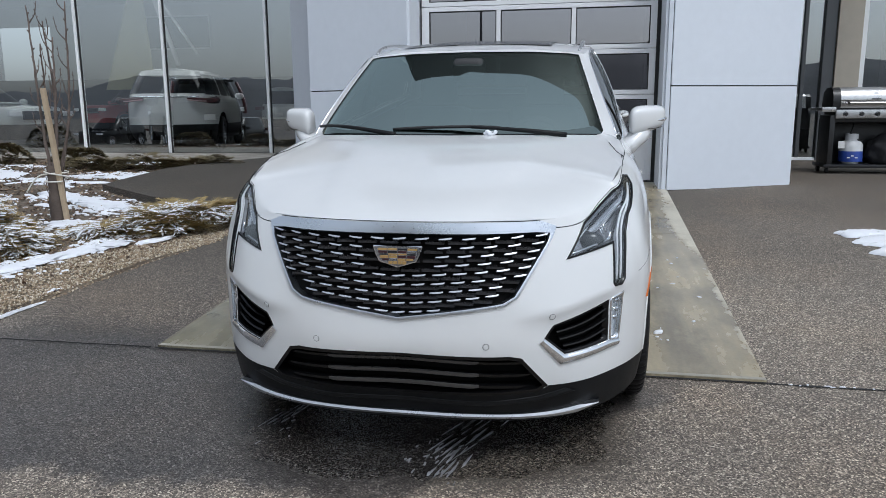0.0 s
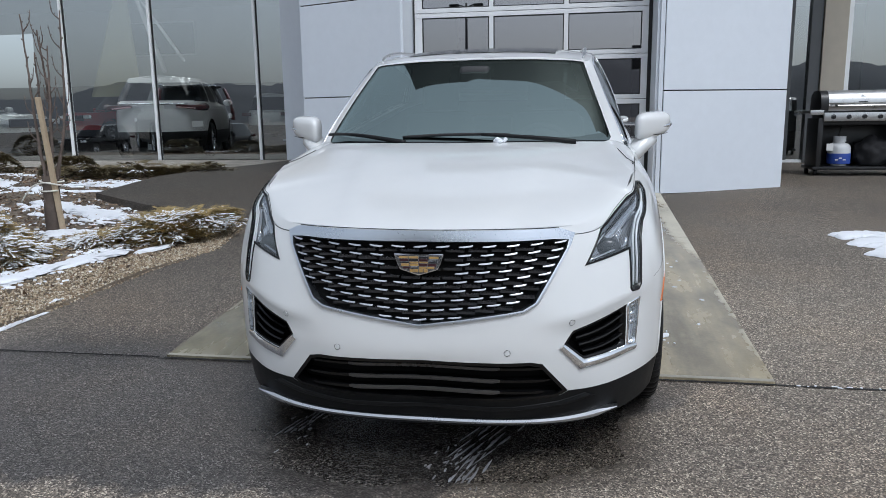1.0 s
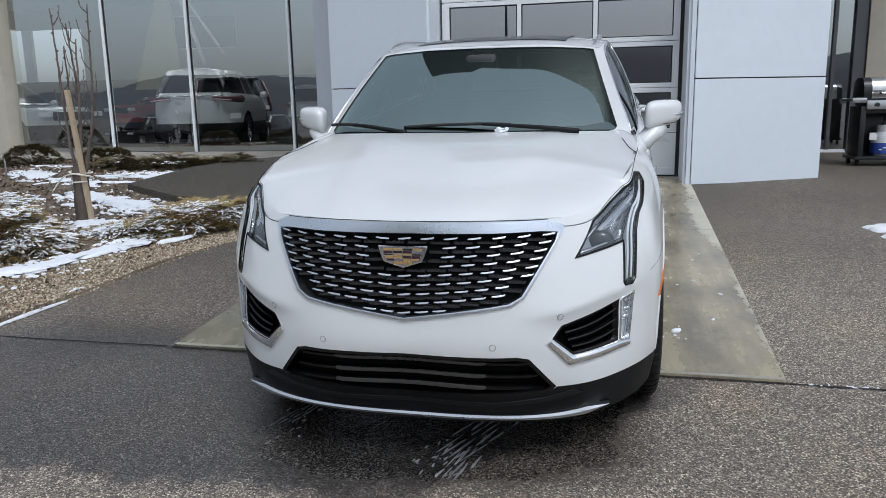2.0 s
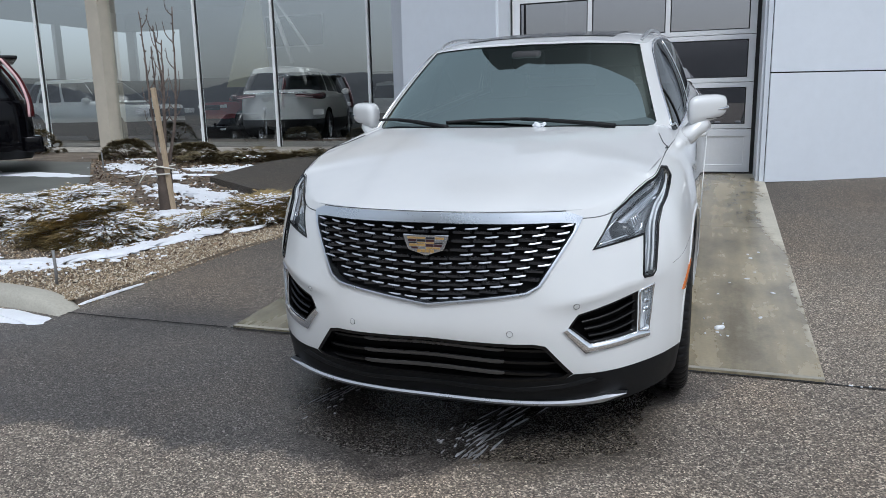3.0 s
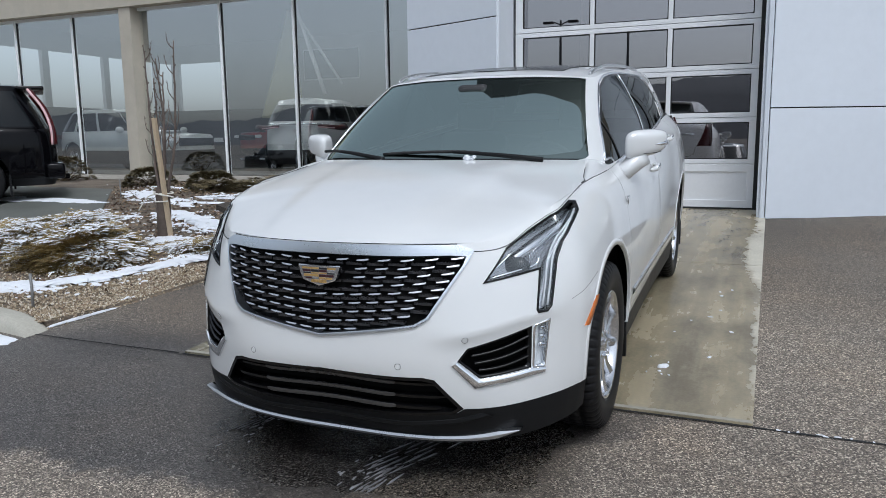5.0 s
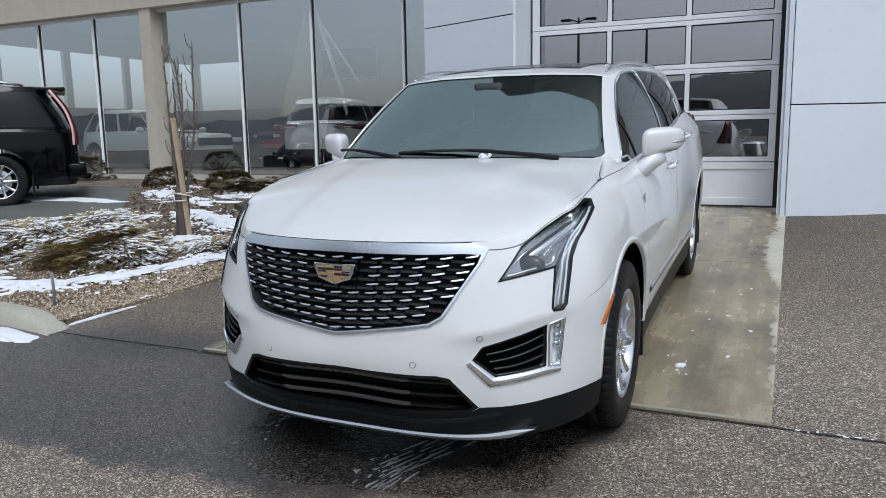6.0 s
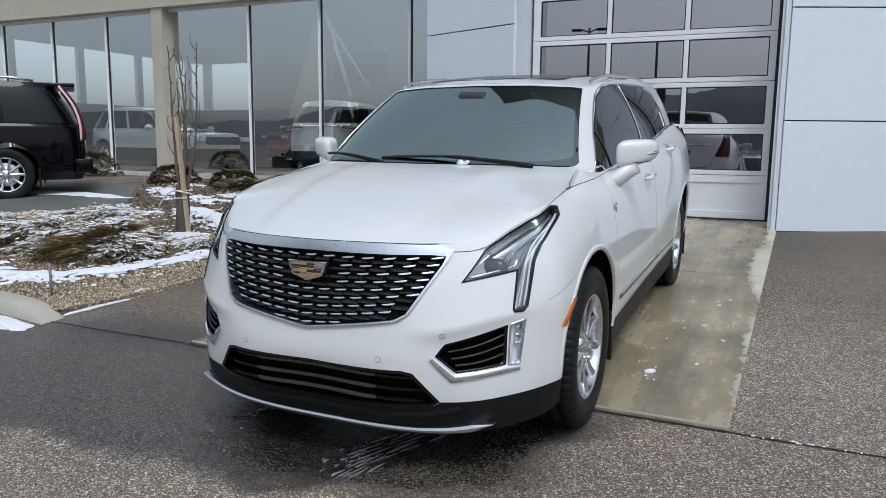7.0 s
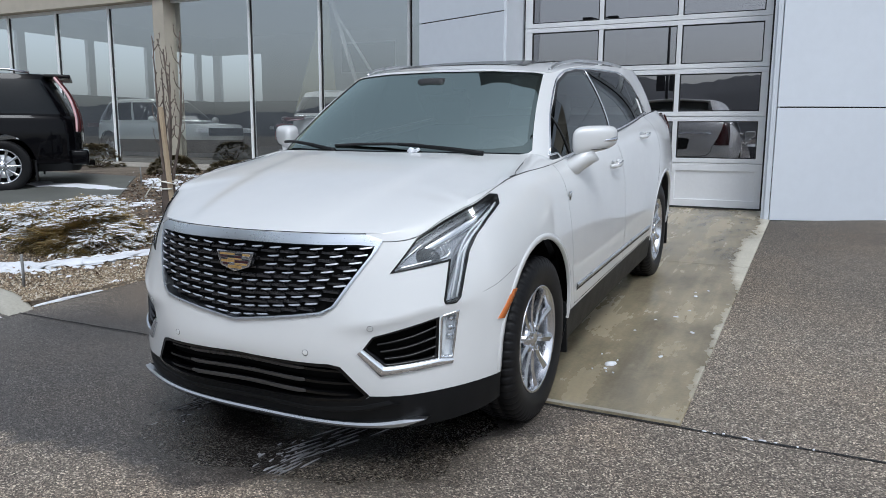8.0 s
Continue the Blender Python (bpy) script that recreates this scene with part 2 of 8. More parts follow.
# ---- mesh helpers ----
def part(name, bm, material, parent=None, label="", smooth=None):
    """One mesh object from a bmesh, under parent. smooth: crease angle in degrees for shading."""
    me = bpy.data.meshes.new(name)
    bmesh.ops.recalc_face_normals(bm, faces=bm.faces[:]) if smooth is None else None
    if smooth is not None:
        lim = radians(smooth)
        for e in bm.edges:
            e.smooth = len(e.link_faces) == 2 and e.calc_face_angle(4.0) < lim
        for fc in bm.faces:
            fc.smooth = True
    bm.to_mesh(me)
    bm.free()
    me.materials.append(material)
    ob = new(name, me)
    if parent:
        ob.parent = parent
    if label:
        tagged(ob, label)
    return ob


def thing(name, m, label, category, group="", kind=""):
    """An empty at a thing's base."""
    ob = new(name)
    ob.empty_display_size = 0.2
    ob.matrix_world = m
    return tagged(ob, label, category, group, kind)


def add_box(bm, lo, hi, bevel=0.0, seg=2):
    """A box from corner to corner, with rounded edges."""
    lo, hi = Vector(lo), Vector(hi)
    r = bmesh.ops.create_cube(bm, size=1.0, matrix=Matrix.Translation((lo + hi) / 2) @ Matrix.Diagonal((*(hi - lo), 1)))
    if bevel:
        edges = list({e for v in r["verts"] for e in v.link_edges})
        bmesh.ops.bevel(bm, geom=edges, offset=bevel, segments=seg, affect="EDGES", profile=0.6)
    return bm


def box(lo, hi, bevel=0.0, seg=2):
    return add_box(bmesh.new(), lo, hi, bevel, seg)


def add_tube(bm, pts, radius, sides=8, caps=True):
    """A tube along points; radius a number or one for each point."""
    pts = [Vector(p) for p in pts]
    rad = radius if isinstance(radius, (list, tuple)) else [radius] * len(pts)
    rings, up = [], Vector((0.31, 0.17, 0.93)).normalized()
    for i, p in enumerate(pts):
        d = (pts[min(i + 1, len(pts) - 1)] - pts[max(i - 1, 0)]).normalized()
        a = d.cross(up)
        a = a.normalized() if a.length > 1e-4 else d.orthogonal().normalized()
        b = d.cross(a)
        rings.append([bm.verts.new(p + (a * math.cos(q) + b * math.sin(q)) * rad[i]) for q in (math.tau * k / sides for k in range(sides))])
    for r0, r1 in zip(rings, rings[1:]):
        for k in range(sides):
            bm.faces.new((r0[k], r0[(k + 1) % sides], r1[(k + 1) % sides], r1[k]))
    if caps:
        bm.faces.new(rings[0][::-1])
        bm.faces.new(rings[-1])
    return bm


def tube(pts, radius, sides=8):
    return add_tube(bmesh.new(), pts, radius, sides)


def add_prism(bm, outline, m, depth, bevel=0.0):
    """A 2D outline extruded by depth along the local z of the pose m."""
    vs = [bm.verts.new(m @ Vector((*p, 0))) for p in outline]
    top = [bm.verts.new(m @ Vector((*p, depth))) for p in outline]
    n = len(vs)
    fs = [bm.faces.new(vs[::-1]), bm.faces.new(top)]
    for i in range(n):
        fs.append(bm.faces.new((vs[i], vs[(i + 1) % n], top[(i + 1) % n], top[i])))
    if bevel:
        edges = list({e for f_ in fs for e in f_.edges})
        bmesh.ops.bevel(bm, geom=edges, offset=bevel, segments=2, affect="EDGES", profile=0.6)
    return bm


def prism(outline, m, depth, bevel=0.0):
    return add_prism(bmesh.new(), outline, m, depth, bevel)


def spline(pts, n):
    """n + 1 points on a smooth curve through pts (centripetal-like Catmull-Rom)."""
    P = np.array(pts, float)
    ext = np.vstack([2 * P[0] - P[1], P, 2 * P[-1] - P[-2]])
    out = []
    for t in np.linspace(0, len(P) - 1, n + 1):
        i = min(int(t), len(P) - 2)
        u = t - i
        a, b, c, d = ext[i : i + 4]
        out.append(0.5 * (2 * b + (c - a) * u + (2 * a - 5 * b + 4 * c - d) * u * u + (3 * b - a - 3 * c + d) * u**3))
    return np.array(out)


def sheet(grid, closed=False):
    """A quad mesh from rows of points."""
    bm = bmesh.new()
    rows = [[bm.verts.new(tuple(p)) for p in row] for row in grid]
    for r0, r1 in zip(rows, rows[1:]):
        for i in range(len(r0) - 1 + closed):
            j = (i + 1) % len(r0)
            bm.faces.new((r0[i], r0[j], r1[j], r1[i]))
    return bm


def inside(p, poly):
    x, y = p
    hit = False
    for (x0, y0), (x1, y1) in zip(poly, poly[1:] + poly[:1]):
        if (y0 > y) != (y1 > y) and x < x0 + (y - y0) * (x1 - x0) / (y1 - y0):
            hit = not hit
    return hit


def cut(bm, poly, a, b, facing=None, keep_hole=True):
    """Cuts the outline poly, given in the plane of the unit directions a and b, through bm along the plane's normal, takes the piece
    out and returns it as a bmesh of its own. facing: only faces whose centre passes this test."""
    a, b = Vector(a).normalized(), Vector(b).normalized()
    n = a.cross(b)
    flat = [tuple(p) for p in poly]
    us, vs = [p[0] for p in flat], [p[1] for p in flat]
    lo, hi = (min(us) - 0.03, min(vs) - 0.03), (max(us) + 0.03, max(vs) + 0.03)

    def near(fc):
        if facing and not facing(fc.calc_center_median()):
            return False
        pu, pv = [v.co.dot(a) for v in fc.verts], [v.co.dot(b) for v in fc.verts]
        return max(pu) > lo[0] and min(pu) < hi[0] and max(pv) > lo[1] and min(pv) < hi[1]

    for p, q in zip(flat, flat[1:] + flat[:1]):
        fs = [fc for fc in bm.faces if near(fc)]
        # only faces that the edge itself comes near, so that long lines do not run on
        d = Vector(((q[0] - p[0]), (q[1] - p[1])))
        if d.length < 1e-6:
            continue
        el = (min(p[0], q[0]) - 0.02, min(p[1], q[1]) - 0.02, max(p[0], q[0]) + 0.02, max(p[1], q[1]) + 0.02)
        some = []
        for fc in fs:
            pu, pv = [v.co.dot(a) for v in fc.verts], [v.co.dot(b) for v in fc.verts]
            if max(pu) > el[0] and min(pu) < el[2] and max(pv) > el[1] and min(pv) < el[3]:
                some.append(fc)
        geom = list({g for fc in some for g in (*fc.verts, *fc.edges, fc)})
        if not geom:
            continue
        co = a * p[0] + b * p[1]
        normal = (a * (-d.y) + b * d.x).normalized()
        bmesh.ops.bisect_plane(bm, geom=geom, dist=1e-5, plane_co=co, plane_no=normal)
    gone = []
    for fc in bm.faces:
        c = fc.calc_center_median()
        if facing and not facing(c):
            continue
        if inside((c.dot(a), c.dot(b)), flat):
            gone.append(fc)
    piece, made = bmesh.new(), {}
    for fc in gone:
        vs_ = []
        for v in fc.verts:
            if v.index < 0 or v not in made:
                made[v] = piece.verts.new(v.co)
            vs_.append(made[v])
        piece.faces.new(vs_)
    if keep_hole:
        bmesh.ops.delete(bm, geom=gone, context="FACES")
    return piece


def shrink(poly, by):
    """The outline moved inward by a distance."""
    n = len(poly)
    area = sum(poly[i][0] * poly[(i + 1) % n][1] - poly[(i + 1) % n][0] * poly[i][1] for i in range(n))
    s = 1 if area > 0 else -1
    out = []
    for i in range(n):
        p0, p1, p2 = Vector(poly[i - 1]), Vector(poly[i]), Vector(poly[(i + 1) % n])
        d0, d1 = (p1 - p0).normalized(), (p2 - p1).normalized()
        n0, n1 = Vector((-d0.y, d0.x)) * s, Vector((-d1.y, d1.x)) * s
        m = n0 + n1
        m = m / max(0.3, m.dot(m) / 2) if m.length > 1e-6 else n0
        out.append(tuple(p1 + m * by))
    return out


def rim(bm, depth, direction):
    """Folds the open edges of bm by depth along a direction: the thickness of a panel."""
    edges = [e for e in bm.edges if e.is_boundary]
    r = bmesh.ops.extrude_edge_only(bm, edges=edges)
    for v in r["geom"]:
        if isinstance(v, bmesh.types.BMVert):
            v.co += Vector(direction) * depth
    return bm


def push(bm, by):
    """Moves a surface along its own normals."""
    bm.normal_update()
    step = {v: v.normal * by for v in bm.verts}
    for v, d in step.items():
        v.co += d
    return bm


def mirrored(bm, weld=False):
    """bm and its mirror image across x = 0, as one mesh (weld) or the image alone."""
    other = bm.copy()
    for v in other.verts:
        v.co.x = -v.co.x
    bmesh.ops.reverse_faces(other, faces=other.faces[:])
    if not weld:
        return other
    me = bpy.data.meshes.new("half")
    other.to_mesh(me)
    other.free()
    bm.from_mesh(me)
    bpy.data.meshes.remove(me)
    bmesh.ops.remove_doubles(bm, verts=[v for v in bm.verts if abs(v.co.x) < 0.002], dist=0.003)
    return bm


# ---- ground ----
def ground_z(y):
    """Height of the forecourt: an even fall from the building to the street."""
    s = math.tan(radians(3.3))
    if y > 7.0:
        return s * 7.0 + (0.04 * (1 - math.exp(-(y - 7.0) / 0.7)))
    if y < -9.0:
        return -s * 9.0 - 0.5 * (1 - math.exp((y + 9.0) / 9.0))
    return s * y


def on_ground(x, y, z=0.0):
    return Vector((x, y, ground_z(y) + z))


def patch(outline, lift=0.0, step=0.25, thick=0.0):
    """A flat piece that follows the ground inside an outline of plan points."""
    bm = bmesh.new()
    vs = [bm.verts.new((*p, 0)) for p in outline]
    bm.faces.new(vs)
    bmesh.ops.triangulate(bm, faces=bm.faces[:])
    xs, ys = [p[0] for p in outline], [p[1] for p in outline]
    for axis, lo, hi in ((0, min(xs), max(xs)), (1, min(ys), max(ys))):
        k = math.ceil(lo / step) * step
        while k < hi:
            co, no = [0, 0, 0], [0, 0, 0]
            co[axis], no[axis] = k, 1
            bmesh.ops.bisect_plane(bm, geom=bm.verts[:] + bm.edges[:] + bm.faces[:], dist=1e-5, plane_co=co, plane_no=no)
            k += step
    for v in bm.verts:
        v.co.z = ground_z(v.co.y) + lift
    for fc in bm.faces:
        if fc.normal.z < 0:
            fc.normal_flip()
    if thick:
        rim(bm, thick, (0, 0, -1))
    return bm


def build_ground():
    ys = [-400, -150, -60, -30, -20, -14, -11, -9, -6, -4, -2, 0, 2, 4, 6, 7, 7.5, 8, 9, 10, 12, 30, 100, 400]
    xs = [-400, -100, -40, -20, -10, -5, 0, 5, 10, 20, 40, 100, 400]
    bm = sheet([[(x, y, ground_z(y)) for x in xs] for y in ys])
    ob = part("ground", bm, ASPHALT, None, "dark chip-strewn asphalt forecourt, wet and coloured with the car's shade round it", smooth=60)
    return tagged(ob, category="ground", kind="structure")


build_ground()

CONCRETE_EDGE = concrete("smooth_edged_concrete", (0.36, 0.34, 0.29))


def build_pad():
    root = thing("concrete_pad", Matrix(), "wet grey concrete slab with joints in the asphalt before the garage door", "concrete slab", kind="structure")
    # three pours with open joints between them
    for y0, y1 in ((1.04, 4.20), (4.21, 7.35)):
        x0 = lambda y: -1.66 - 0.012 * (y - 1.04)
        x1 = lambda y: 1.53 + 0.018 * (y - 1.04)
        bm = patch([(x0(y0), y0 + 0.01), (x1(y0), y0), (x1(y1), y1), (x0(y1), y1)], 0.014, 0.5, 0.05)
        part("slab", bm, CONCRETE_PAD, root, smooth=30)
    # smooth tooled margins
    part("slab_margin", patch([(-1.655, 1.052), (1.528, 1.042), (1.529, 1.068), (-1.655, 1.078)], 0.0165, 0.5, 0.02), CONCRETE_EDGE, root, smooth=30)
    bm = patch([(-1.672, 1.03), (1.532, 1.018), (1.534, 1.034), (-1.67, 1.045)], 0.006, 0.5)
    part("joint", bm, SEAL, root)
    bm = patch([(-1.69, 4.195), (1.59, 4.195), (1.59, 4.215), (-1.69, 4.215)], 0.008, 0.5)
    part("joint", bm, SEAL, root)


build_pad()

# ---- building ----
WALL_Y, BASE_Z, HEAD_Z = 11.5, 0.385, 4.39
DOOR_Y, DOOR_L, DOOR_R, DOOR_Z = 7.27, -1.50, 1.53, 0.435
MULLIONS = [-27.6, -25.7, -23.8, -21.9, -20.0, -18.05, -16.1, -14.13, -9.63, -7.7, -5.5]


def wall_box(name, lo, hi, mat, label, category="wall", bevel=0.0):
    ob = part(name, box(lo, hi, bevel), mat, None, label)
    return tagged(ob, category=category, kind="structure")


def build_glass_front():
    root = thing("window_1", Matrix.Translation((-12, WALL_Y, BASE_Z)), "tall showroom windows in slim aluminium frames above a low sill", "window", kind="structure")
    inv = Matrix.Translation((12, -WALL_Y, -BASE_Z))

    def add(name, bm, mat, label=""):
        bm.transform(inv)
        return part(name, bm, mat, root, label)

    spans = list(zip(MULLIONS, MULLIONS[1:]))
    spans[MULLIONS.index(-14.13)] = (-14.13, -12.35)
    spans.insert(MULLIONS.index(-14.13) + 1, (-12.0, -9.63))
    spans.append((-5.5, -4.95))
    for x in MULLIONS:
        add("mullion", box((x - 0.026, WALL_Y - 0.07, BASE_Z + 0.05), (x + 0.026, WALL_Y + 0.06, HEAD_Z), 0.004), FRAME_ALU)
        for s in (1, -1):
            add("gasket", box((min(x + 0.026 * s, x + 0.040 * s), WALL_Y - 0.03, BASE_Z + 0.06), (max(x + 0.026 * s, x + 0.040 * s), WALL_Y + 0.03, HEAD_Z - 0.03)), SEAL)
    add("sill", box((-27.6, WALL_Y - 0.09, BASE_Z - 0.02), (-4.95, WALL_Y + 0.06, BASE_Z + 0.07), 0.006), FRAME_ALU, "pale aluminium sill rail")
    add("head_rail", box((-27.6, WALL_Y - 0.05, HEAD_Z - 0.05), (-4.95, WALL_Y + 0.06, HEAD_Z + 0.02), 0.004), FRAME_ALU)
    for x0, x1 in spans:
        ob = add("pane", box((x0 + 0.02, WALL_Y - 0.008, BASE_Z + 0.06), (x1 - 0.02, WALL_Y + 0.008, HEAD_Z - 0.04)), GLASS_SHOP)
        glaze(ob)


build_glass_front()
col = part("column", box((-12.35, WALL_Y - 0.28, 0.2), (-12.0, WALL_Y + 0.1, HEAD_Z + 0.02), 0.012), STUCCO, None, "beige rendered column between the showroom windows")
tagged(col, category="column", kind="structure")
wall_box("wall_north_1", (-28, WALL_Y - 0.32, HEAD_Z + 0.02), (-4.95, WALL_Y + 0.3, 6.8), STUCCO, "beige rendered fascia over the showroom windows")
wall_box("trim_1", (-28, WALL_Y - 0.12, 0.05), (-4.95, WALL_Y + 0.1, BASE_Z - 0.02), CONCRETE, "concrete footing under the showroom windows", "footing")
wall_box("wall_side_1", (-4.95, WALL_Y - 0.1, 0.1), (-3.0, WALL_Y + 0.3, 6.8), PANEL_GREY, "grey panel return beside the portal")


def build_portal():
    for side, xi, xo in (("left", -1.52, -3.04), ("right", 1.617, 3.155)):
        yi, yo = 6.64, 7.27
        s = 1 if xo > 0 else -1
        root = thing("portal_panel_wall", Matrix.Translation((xi, yi, 0.38)), "silver-blue composite panels cladding the splayed garage portal", "cladding", "portal cladding", "structure")
        along = Vector((xo - xi, yo - yi, 0))
        ang = math.atan2(along.y, along.x)
        w = along.length
        m0 = Matrix.Translation((xi, yi, 0)) @ Matrix.Rotation(ang, 4, "Z")
        z = 0.385
        heights = [1.225, 1.20, 1.22, 1.22, 1.22]
        for h in heights:
            bm = box((0.004, -0.02 if s > 0 else 0, 0.0), (w - 0.004, 0 if s > 0 else 0.02, h - 0.014), 0.003)
            bm.transform(Matrix.Translation((-xi, -yi, -0.38)) @ m0 @ Matrix.Translation((0, 0, z + 0.007)))
            part("cladding_panel", bm, PANEL_GREY, root)
            z += h
        # core behind the joints, and the returns to the door and to the building
        core = bmesh.new()
        pts = [(xi + 0.03 * s, yi + 0.03), (xo, yo + 0.02), (xo - 0.01 * s, WALL_Y), (xi + 0.03 * s, WALL_Y)]
        add_prism(core, [(p[0] - xi, p[1] - yi) for p in (pts if s > 0 else pts[::-1])], Matrix.Translation((0, 0, 0.0)), 8.5)
        part("core", core, SEAL, root)
        jx = DOOR_R if s > 0 else DOOR_L
        ret = box((min(jx + 0.035 * s, xi) - xi, -0.0, 0.0), (max(jx + 0.035 * s, xi) - xi, 0.03, 8.5), 0.004) if abs(jx - xi) > 0.05 else box((-0.02 if s < 0 else -0.0, 0, 0), (0.02, 0.03, 8.5), 0.004)
        part("corner_trim", ret, PANEL_GREY, root)
        jamb = box((jx + 0.002 * s - xi if s > 0 else jx - 0.035 - xi, 0.032, 0.0), (jx + 0.035 - xi if s > 0 else jx - 0.002 - xi, DOOR_Y - yi + 0.1, 8.5), 0.004)
        part("jamb", jamb, PANEL_GREY, root)
        seal = box((jx - 0.03 * s - xi - 0.012, DOOR_Y - yi - 0.035, 0.03), (jx - 0.03 * s - xi + 0.012 + 0.02 * s, DOOR_Y - yi - 0.004, 5.2))
        part("door_seal", seal, SEAL, root)
    wall_box("wall_portal_top", (-1.46, 6.75, 5.0), (1.49, 7.2, 6.89), PANEL_GREY, "silver-blue panel over the garage door")
    # unseen tower top, blackened and widened so the windscreen mirrors a dark band
    wall_box("wall_portal_crown", (-3.2, 6.55, 6.9), (6.2, 9.6, 10.8), BLACK_MATT, "unseen crown of the portal tower, black and widened for its reflection")


build_portal()


def build_garage_door():
    root = thing("door_1", Matrix.Translation((0, DOOR_Y, DOOR_Z)), "closed white sectional garage door with rows of glass panes", "garage door", kind="structure")
    cols = [DOOR_L + 0.02, -0.475, 0.475, DOOR_R - 0.02]
    z = 0.012
    for n, h in enumerate([0.53, 0.555, 0.56, 0.57, 0.57, 0.57, 0.57, 0.55]):
        sec = bmesh.new()
        fr, st = (0.055, 0.055) if n else (0.09, 0.06)
        z0, z1 = z, z + h - 0.006
        add_box(sec, (cols[0], -0.02, z0), (cols[3], 0.025, z0 + fr), 0.004)
        add_box(sec, (cols[0], -0.02, z1 - fr), (cols[3], 0.025, z1), 0.004)
        for i, c in enumerate(cols):
            wl, wr = (0, 0.10) if i == 0 else (0.10, 0) if i == 3 else (st / 2, st / 2)
            add_box(sec, (c - wl, -0.019, z0 + fr - 0.004), (c + wr, 0.024, z1 - fr + 0.004), 0.004)
        ob = part("section", sec, DOOR_WHITE, root)
        for i in range(3):
            a = cols[i] + (0.10 if i == 0 else st / 2)
            b = cols[i + 1] - (0.10 if i == 2 else st / 2)
            if n == 0:
                part("infill_panel", box((a - 0.01, -0.004, z0 + fr - 0.01), (b + 0.01, 0.012, z1 - fr + 0.01), 0.003), DOOR_WHITE, root)
            else:
                bead = bmesh.new()
                for lo, hi in (((a, z0 + fr), (b, z0 + fr + 0.012)), ((a, z1 - fr - 0.012), (b, z1 - fr)), ((a, z0 + fr + 0.012), (a + 0.012, z1 - fr - 0.012)), ((b - 0.012, z0 + fr + 0.012), (b, z1 - fr - 0.012))):
                    add_box(bead, (lo[0], -0.012, lo[1]), (hi[0], 0.0, hi[1]))
                part("glazing_bead", bead, SEAL, root)
                g = part("pane", box((a - 0.008, 0.004, z0 + fr - 0.008), (b + 0.008, 0.010, z1 - fr + 0.008)), GLASS_DOOR, root)
                glaze(g)
        z += h
    part("bottom_seal", box((cols[0], -0.03, -0.012), (cols[3], 0.03, 0.014), 0.004), SEAL, root)


build_garage_door()


FRAME_DARK = plain("dark_anodised_frame", (0.10, 0.105, 0.11), 0.45, 0.3, 0.1, 14)


def build_right_front():
    root = thing("window_2", Matrix.Translation((3.0, WALL_Y, 0.4)), "dark glazed entrance screen with aluminium frames", "window", kind="structure")
    for name, lo, hi, mat in (
        ("sill", (0.1, -0.08, 0.0), (1.62, 0.06, 0.09), FRAME_ALU),
        ("mullion", (1.60, -0.1, 0.0), (1.78, 0.06, 4.0), FRAME_DARK),
        ("mullion", (1.28, -0.06, 0.0), (1.34, 0.06, 4.0), FRAME_DARK),
        ("mullion", (2.19, -0.1, 0.0), (2.26, 0.06, 4.0), FRAME_ALU),
        ("sill", (2.26, -0.08, 0.0), (9.0, 0.06, 0.09), FRAME_ALU),
    ):
        part(name, box(lo, hi, 0.004), mat, root)
    for x0, x1 in ((0.1, 1.28), (1.34, 1.60), (2.26, 4.3), (4.3, 6.5), (6.5, 9.0)):
        g = part("pane", box((x0, -0.008, 0.09), (x1, 0.008, 4.0)), GLASS_SHOP, root)
        glaze(g)
    wall_box("column_2", (4.79, WALL_Y - 0.14, 0.35), (5.18, WALL_Y + 0.1, 4.4), STUCCO, "beige rendered pier beside the entrance glass", "column", 0.012)
    wall_box("wall_north_2", (3.1, WALL_Y - 0.32, 4.402), (12.0, WALL_Y + 0.3, 6.8), STUCCO, "beige rendered fascia over the entrance glass")


build_right_front()


FLOOR_Z = 0.49          # floor of the showroom


